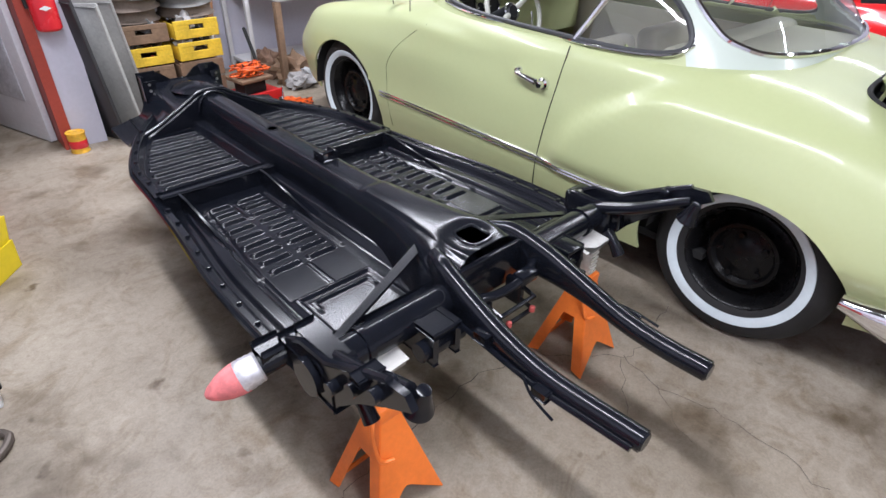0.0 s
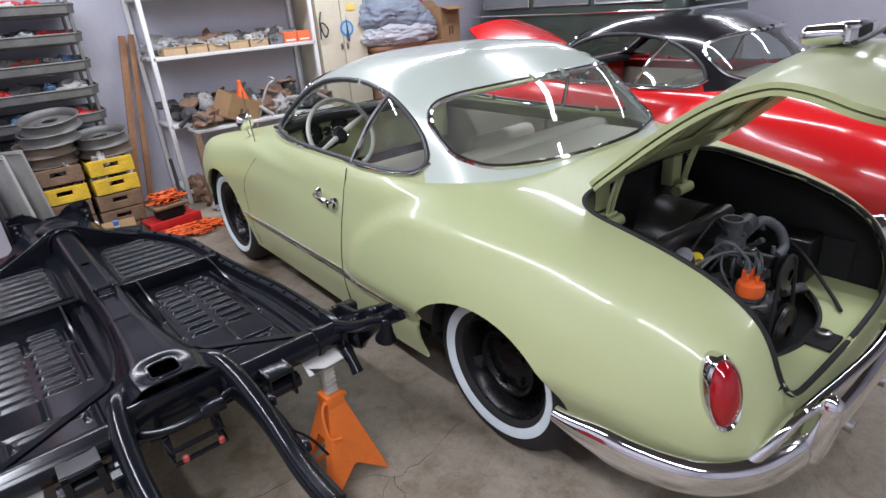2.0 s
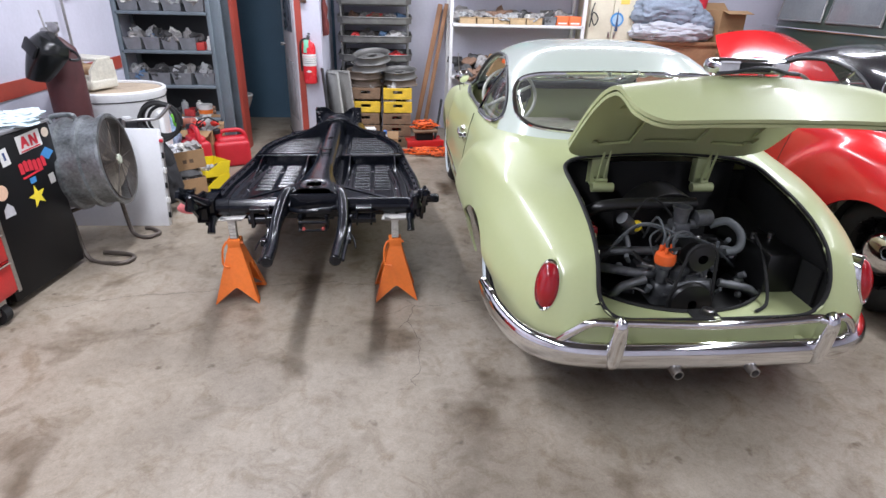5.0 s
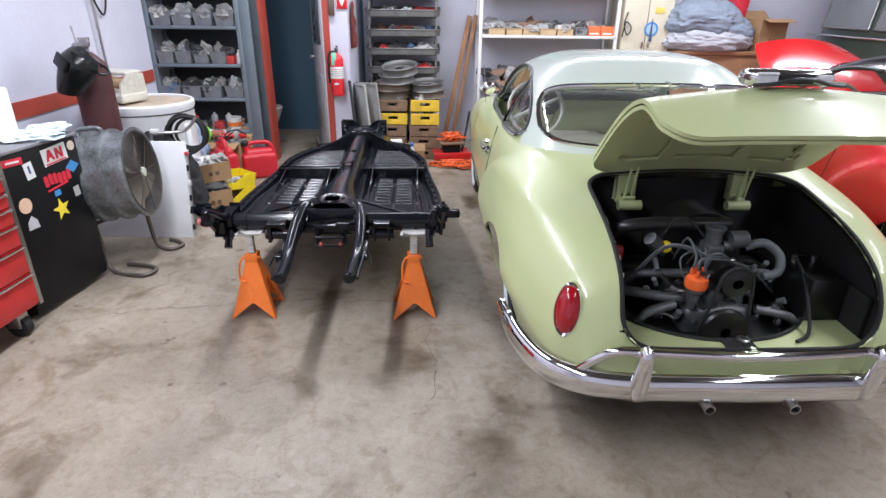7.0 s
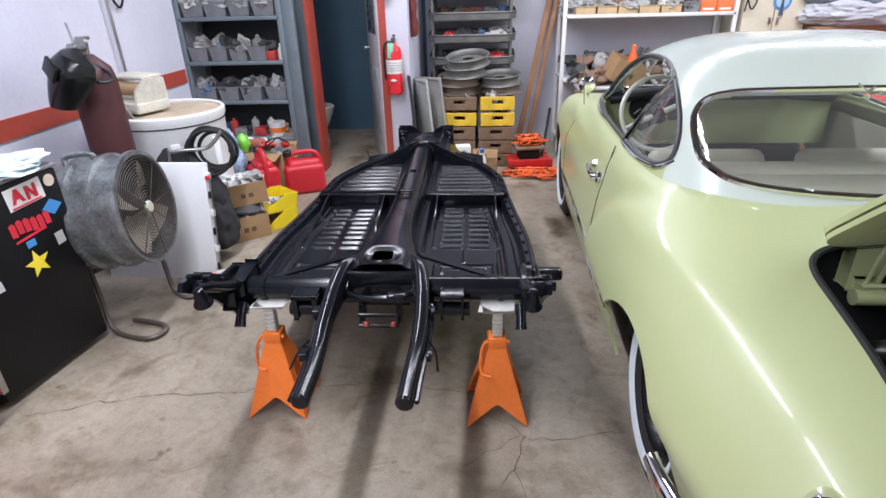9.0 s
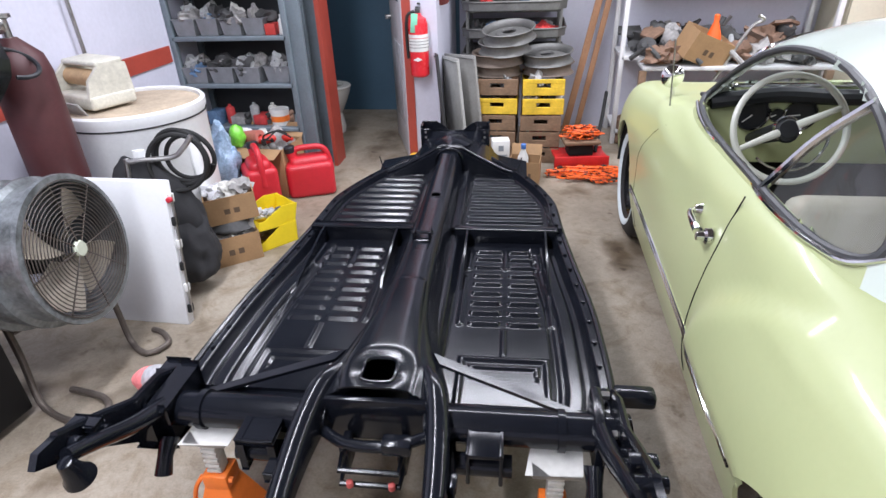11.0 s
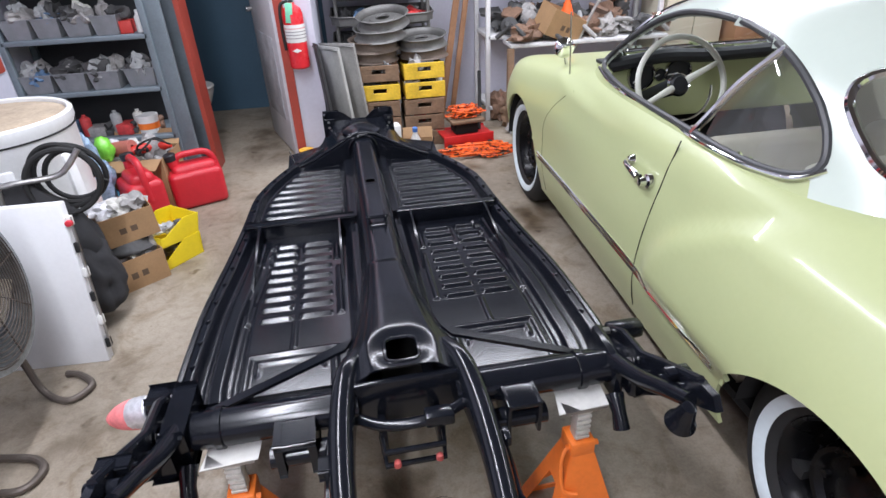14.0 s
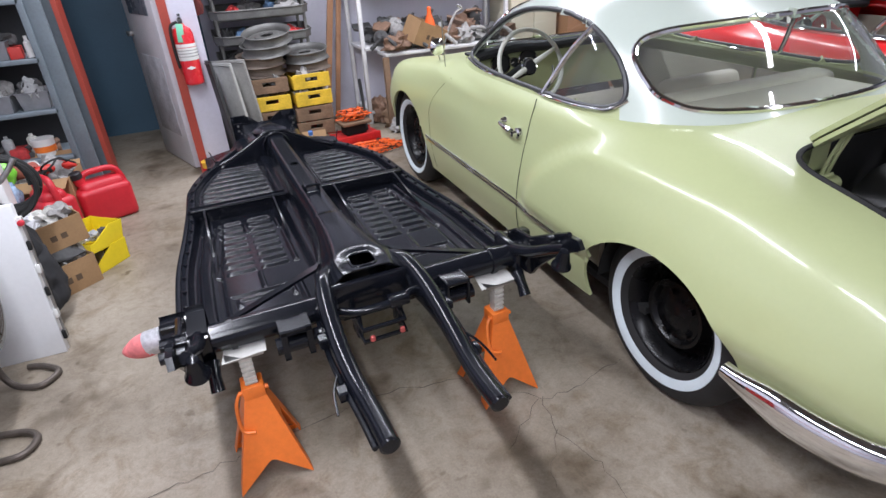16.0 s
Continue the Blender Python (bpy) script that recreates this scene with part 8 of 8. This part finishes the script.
for k in range(14):
    bm = bmesh.new()
    if k % 3 == 0:
        add_tube(bm, smooth_path([(-0.14, 0, 0.02), (-0.04, 0.04, 0.10), (0.08, -0.02, 0.12), (0.15, 0.02, 0.05)], 5), 0.018, 8)
    else:
        lump(bm, 0, 0, 0.06, rnd.uniform(0.06, 0.11), 0.08, rnd.uniform(0.05, 0.09), 0.9)
    tagged(part("bench_part", bm, rnd.choice((JUNK[0], JUNK[2], JUNK[2], JUNK[3])), angle=40), "greasy car part heaped on the low bench", "car part", group="parts on the bench").matrix_basis = pose(0.25 + 0.10 * k, 3.85 + rnd.uniform(-0.06, 0.06), 0.671, 0, 0, rnd.uniform(0, 360))
cone = thing("safety_cone", "small orange bottle-shaped cone among parts", "cone", pose(0.72, 3.85, 0.74))
part("cone_body", lathe([(0, 0), (0.05, 0), (0.052, 0.10), (0.045, 0.14), (0.018, 0.22), (0.02, 0.26), (0.012, 0.27), (0, 0.27)], None, 24), CORD, cone)
part("silver_band", lathe([(0.0525, 0.04), (0.0535, 0.045), (0.0535, 0.085), (0.0525, 0.09)], None, 24), WHITEPL, cone)
cr = tagged(part("crutch_handle", tube(smooth_path([(0.70, 3.76, 0.45), (0.84, 3.78, 0.74), (0.95, 3.80, 0.93), (1.02, 3.80, 0.97), (0.98, 3.80, 1.0)], 5), 0.013, 8), STEEL), "bent bare metal tube leaning on the bench", "tube")
for k, (x, y, sx, sy, sz) in enumerate(((0.34, 3.85, 0.13, 0.14, 0.12), (0.30, 3.62, 0.10, 0.08, 0.06), (0.46, 3.72, 0.09, 0.12, 0.07), (0.24, 4.05, 0.10, 0.12, 0.14))):
    bm = bmesh.new()
    lump(bm, 0, 0, sz * 0.8, sx, sy, sz, 0.7)
    tagged(part("greasy_casting", bm, (OLDWOOD, JUNK[0], JUNK[6], JUNK[3])[k], angle=25), "greasy casting lying on the floor by the rack", "casting", group="castings on the floor").matrix_basis = pose(x, y, 0)
for k, (x, w, c) in enumerate(((0.25, 0.30, (0.03, 0.04, 0.05)), (0.62, 0.36, (0.03, 0.22, 0.20)), (1.02, 0.34, (0.10, 0.12, 0.14)), (1.40, 0.30, (0.30, 0.17, 0.08)))):
    open_bin("storage_tote", ("black", "teal", "grey", "brown")[k] + " plastic tote on top of the rack", "tote", pose(x, 4.22, 1.721, 0, 0, rnd.uniform(-4, 4)), w, 0.34, 0.22, surface("tote_%d" % k, c, 0.45), 0.9, 0.006, "totes on the rack", 3)

cab = thing("tall_cabinet", "tall cream two-door steel cabinet with a sticker", "cabinet")
CREAM = surface("cream_cabinet_paint", (0.58, 0.54, 0.42), 0.45, vary=0.1, scale=4)
part("case", box(1.66, 4.05, 0.02, 2.20, 4.48, 1.95, 0.006), CREAM, cab)
for x in (1.665, 1.935):
    d = part("cabinet_door", box(x, 4.025, 0.05, x + 0.262, 4.048, 1.92, 0.004), CREAM, cab)
    part("door_pull", box(x + (0.225 if x < 1.8 else 0.02), 4.012, 1.14, x + (0.245 if x < 1.8 else 0.04), 4.027, 1.20, 0.003), STEEL, d)
part("round_sticker", lathe([(0, 0.003), (0.075, 0.003), (0.075, 0)], Matrix.Translation((1.98, 4.022, 1.33)) @ Matrix.Rotation(radians(90), 4, "X"), 32), STB, cab, "round blue sticker")
part("sticker_face", lathe([(0, 0.005), (0.055, 0.005), (0.055, 0.003)], Matrix.Translation((1.98, 4.022, 1.33)) @ Matrix.Rotation(radians(90), 4, "X"), 28), surface("pale_blue", (0.35, 0.5, 0.62), 0.4), cab)
part("sticker_band", prism([(-0.018, -0.12), (0.018, -0.12), (0.0, 0.13)], 0.005, 0.007, Matrix.Translation((1.98, 4.020, 1.33)) @ Matrix.Rotation(radians(90), 4, "X")), surface("ink_navy", (0.05, 0.08, 0.15), 0.5), cab)
part("yellow_note", box(2.0, 4.020, 1.49, 2.10, 4.025, 1.55, 0.001), surface("note_yellow", (0.75, 0.55, 0.12), 0.6), cab)
tagged(part("hanging_cord", tube(smooth_path([(1.70, 4.0, 1.5), (1.67, 3.99, 1.38), (1.71, 3.98, 1.27), (1.75, 3.99, 1.34), (1.69, 4.0, 1.40), (1.66, 3.99, 1.25)], 6), 0.007, 8), DASHPAD), "dark cord hung on the cabinet", "cord")

# pile of folded grey covers on a wooden chest
chest = thing("wooden_chest", "brown wooden chest under a pile of covers", "chest", pose(2.70, 4.16, 0))
part("chest_body", box(-0.45, -0.26, 0, 0.45, 0.28, 1.08, 0.008), BOARD, chest)
part("chest_lid", box(-0.47, -0.28, 1.08, 0.47, 0.30, 1.12, 0.008), BOARD, chest)
COVER = surface("blue_grey_cover", (0.22, 0.26, 0.32), 0.8, vary=0.25, scale=10, bump=0.3)


def folded_cloth(x, y, z, sx, sy, sz, seed, mat, label):
    bm = bmesh.new()
    vs = bmesh.ops.create_icosphere(bm, subdivisions=5, radius=1)["verts"]
    for v in vs:
        c = v.co
        k = 1 + 0.16 * noise.noise(c * 2.2 + Vector((seed, 0, 0))) + 0.16 * (0.5 - abs(noise.noise(c * 3.4 + Vector((0, seed, 0))))) + 0.15 * (0.5 - abs(noise.noise(c * 6 + Vector((0, 0, seed))))) + 0.10 * (0.5 - abs(noise.noise(c * 13 + Vector((seed, seed, 0)))))
        c = c * k
        v.co = Vector((math.copysign(abs(c.x) ** 0.8, c.x) * sx, math.copysign(abs(c.y) ** 0.8, c.y) * sy, max(c.z, -0.75) * sz))
    ob = tagged(part("fabric_cover", bm, mat, angle=80), label, "cover", group="folded covers")
    ob.matrix_basis = pose(x, y, z)
    return ob


folded_cloth(2.62, 4.10, 1.215, 0.46, 0.26, 0.13, 3.0, surface("pale_grey_cover", (0.42, 0.43, 0.47), 0.8, vary=0.2, scale=10, bump=0.3), "pale grey folded cover on the chest")
folded_cloth(2.55, 4.12, 1.42, 0.40, 0.24, 0.19, 9.0, COVER, "blue-grey crumpled car cover in a pile")
folded_cloth(2.85, 4.12, 1.30, 0.26, 0.22, 0.16, 14.0, COVER, "blue-grey crumpled car cover in a pile")
carton(pose(3.28, 4.12, 1.0, 0, 0, 12), 0.34, 0.30, 0.45, "open brown carton on a stand by the wall", True, False)
tagged(part("carton_stand", box(3.02, 3.92, 0, 3.55, 4.40, 0.998, 0.01), OLDWOOD), "brown wooden stand by the back wall", "stand")
tagged(part("red_bucket", lathe([(0, 0), (0.10, 0), (0.13, 0.30), (0.135, 0.30), (0.135, 0.31), (0.12, 0.31), (0.09, 0.02), (0, 0.02)], pose(2.98, 4.22, 1.46), 28), STR), "red plastic bucket on the covers", "bucket")

# dark green car parked beyond the red one
VG = surface("dark_green_paint", (0.035, 0.055, 0.045), 0.3, vary=0.2, scale=4, coat=0.4)
van = thing("parked_van", "dark green van with a wide windscreen parked behind", "van", pose(4.62, 2.9, 0, 0, 0, 0))
bm = bmesh.new()
g = []
for j in range(13):
    t = j / 12
    z = 0.30 + 1.75 * t
    taper = 0.0 if z < 1.25 else (z - 1.25) * 0.22
    row = []
    for i in range(28):
        a = 2 * math.pi * i / 28
        c, s2 = math.cos(a), math.sin(a)
        row.append(bm.verts.new((math.copysign(abs(c) ** 0.45, c) * (0.80 - taper * 0.6), math.copysign(abs(s2) ** 0.45, s2) * (1.45 - taper), z)))
    g.append(row)
for a, b in zip(g, g[1:]):
    for i in range(28):
        bm.faces.new((a[i], a[(i + 1) % 28], b[(i + 1) % 28], b[i]))
bm.faces.new(g[0][::-1])
bm.faces.new(g[-1])
part("van_body", bm, VG, van, angle=50)
DIM = surface("dim_glass", (0.16, 0.18, 0.19), 0.06, vary=0.2, scale=3, bump=0)


def slanted(a, b, out):
    """A pane with its frame between the lower edge a and the upper edge b."""
    q = [Vector(a[0]), Vector(a[1]), Vector(b[1]), Vector(b[0])]
    bm = bmesh.new()
    lo, hi = [bm.verts.new(p) for p in q], [bm.verts.new(p + Vector(out)) for p in q]
    bm.faces.new(lo[::-1])
    bm.faces.new(hi)
    for i in range(4):
        bm.faces.new((lo[i], lo[(i + 1) % 4], hi[(i + 1) % 4], hi[i]))
    w = part("van_window", bm, DIM, van, "dim van window", smooth=False)
    part("window_frame", tube([p + Vector(out) for p in q], 0.014, 6, True), STEEL, w)


for y0, y1 in ((-1.20, -0.50), (-0.42, 0.28), (0.36, 1.06)):
    slanted(((-0.782, y0, 1.38), (-0.782, y1, 1.38)), ((-0.722, y0 + 0.04, 1.84), (-0.722, y1 - 0.02, 1.84)), (-0.012, 0, 0))
for x0, x1 in ((-0.62, -0.03), (0.03, 0.62)):
    slanted(((x0, -1.425, 1.36), (x1, -1.425, 1.36)), ((x0 * 0.93, -1.322, 1.84), (x1 * 0.93, -1.322, 1.84)), (0, -0.012, 0))
part("belt_rail", tube([(-0.80, 1.3, 1.30), (-0.815, -1.2, 1.30), (-0.75, -1.44, 1.30), (0.75, -1.44, 1.30)], 0.012, 8), CHROME, van, "chrome belt rail")
for x in (-0.78, 0.78):
    for y in (-0.95, 0.95):
        part("van_wheel", lathe([(0, 0.02), (0.20, 0.03), (0.30, 0.05), (0.33, 0.0), (0.30, -0.12), (0, -0.12)], Matrix.Translation((x, y, 0.33)) @ Matrix.Rotation(radians(90 if x > 0 else -90), 4, "Y"), 36), RUBBER, van)

# ---- cracks in the floor ----
CRACK = surface("crack_dirt", (0.10, 0.085, 0.07), 0.9)


def crack(pts, width, seed, name="floor_crack"):
    r3 = random.Random(seed)
    bm = bmesh.new()
    last = None
    line = []
    for a, b in zip(pts, pts[1:]):
        n = max(2, int((Vector((*b, 0)) - Vector((*a, 0))).length / 0.035))
        for k in range(n):
            t = k / n
            line.append(Vector((a[0] + (b[0] - a[0]) * t + r3.gauss(0, 0.009), a[1] + (b[1] - a[1]) * t + r3.gauss(0, 0.009), 0.0022)))
    for i in range(len(line)):
        d = (line[min(i + 1, len(line) - 1)] - line[max(i - 1, 0)]).normalized()
        side = Vector((-d.y, d.x, 0)) * width * r3.uniform(0.25, 1.0)
        v = (bm.verts.new(line[i] + side), bm.verts.new(line[i] - side))
        if last:
            bm.faces.new((last[0], v[0], v[1], last[1]))
        last = v
    return tagged(part(name, bm, CRACK, smooth=False), "thin irregular crack in the concrete floor", "crack", kind="structure")


crack([(-2.43, 0.12), (-1.99, 0.26), (-1.61, 0.31), (-0.95, 0.40), (-0.68, 0.36), (-0.43, 0.12), (-0.35, 0.09), (-0.20, 0.115), (-0.06, 0.15), (0.04, 0.14)], 0.0018, 1)
crack([(-0.43, 0.12), (-0.45, -0.05), (-0.41, -0.18), (-0.40, -0.42), (-0.44, -0.62)], 0.0013, 2)
crack([(-0.43, 0.10), (-0.59, 0.0), (-0.67, -0.07)], 0.0012, 3)
crack([(-0.45, -0.05), (-0.55, -0.15), (-0.60, -0.30)], 0.0010, 4)
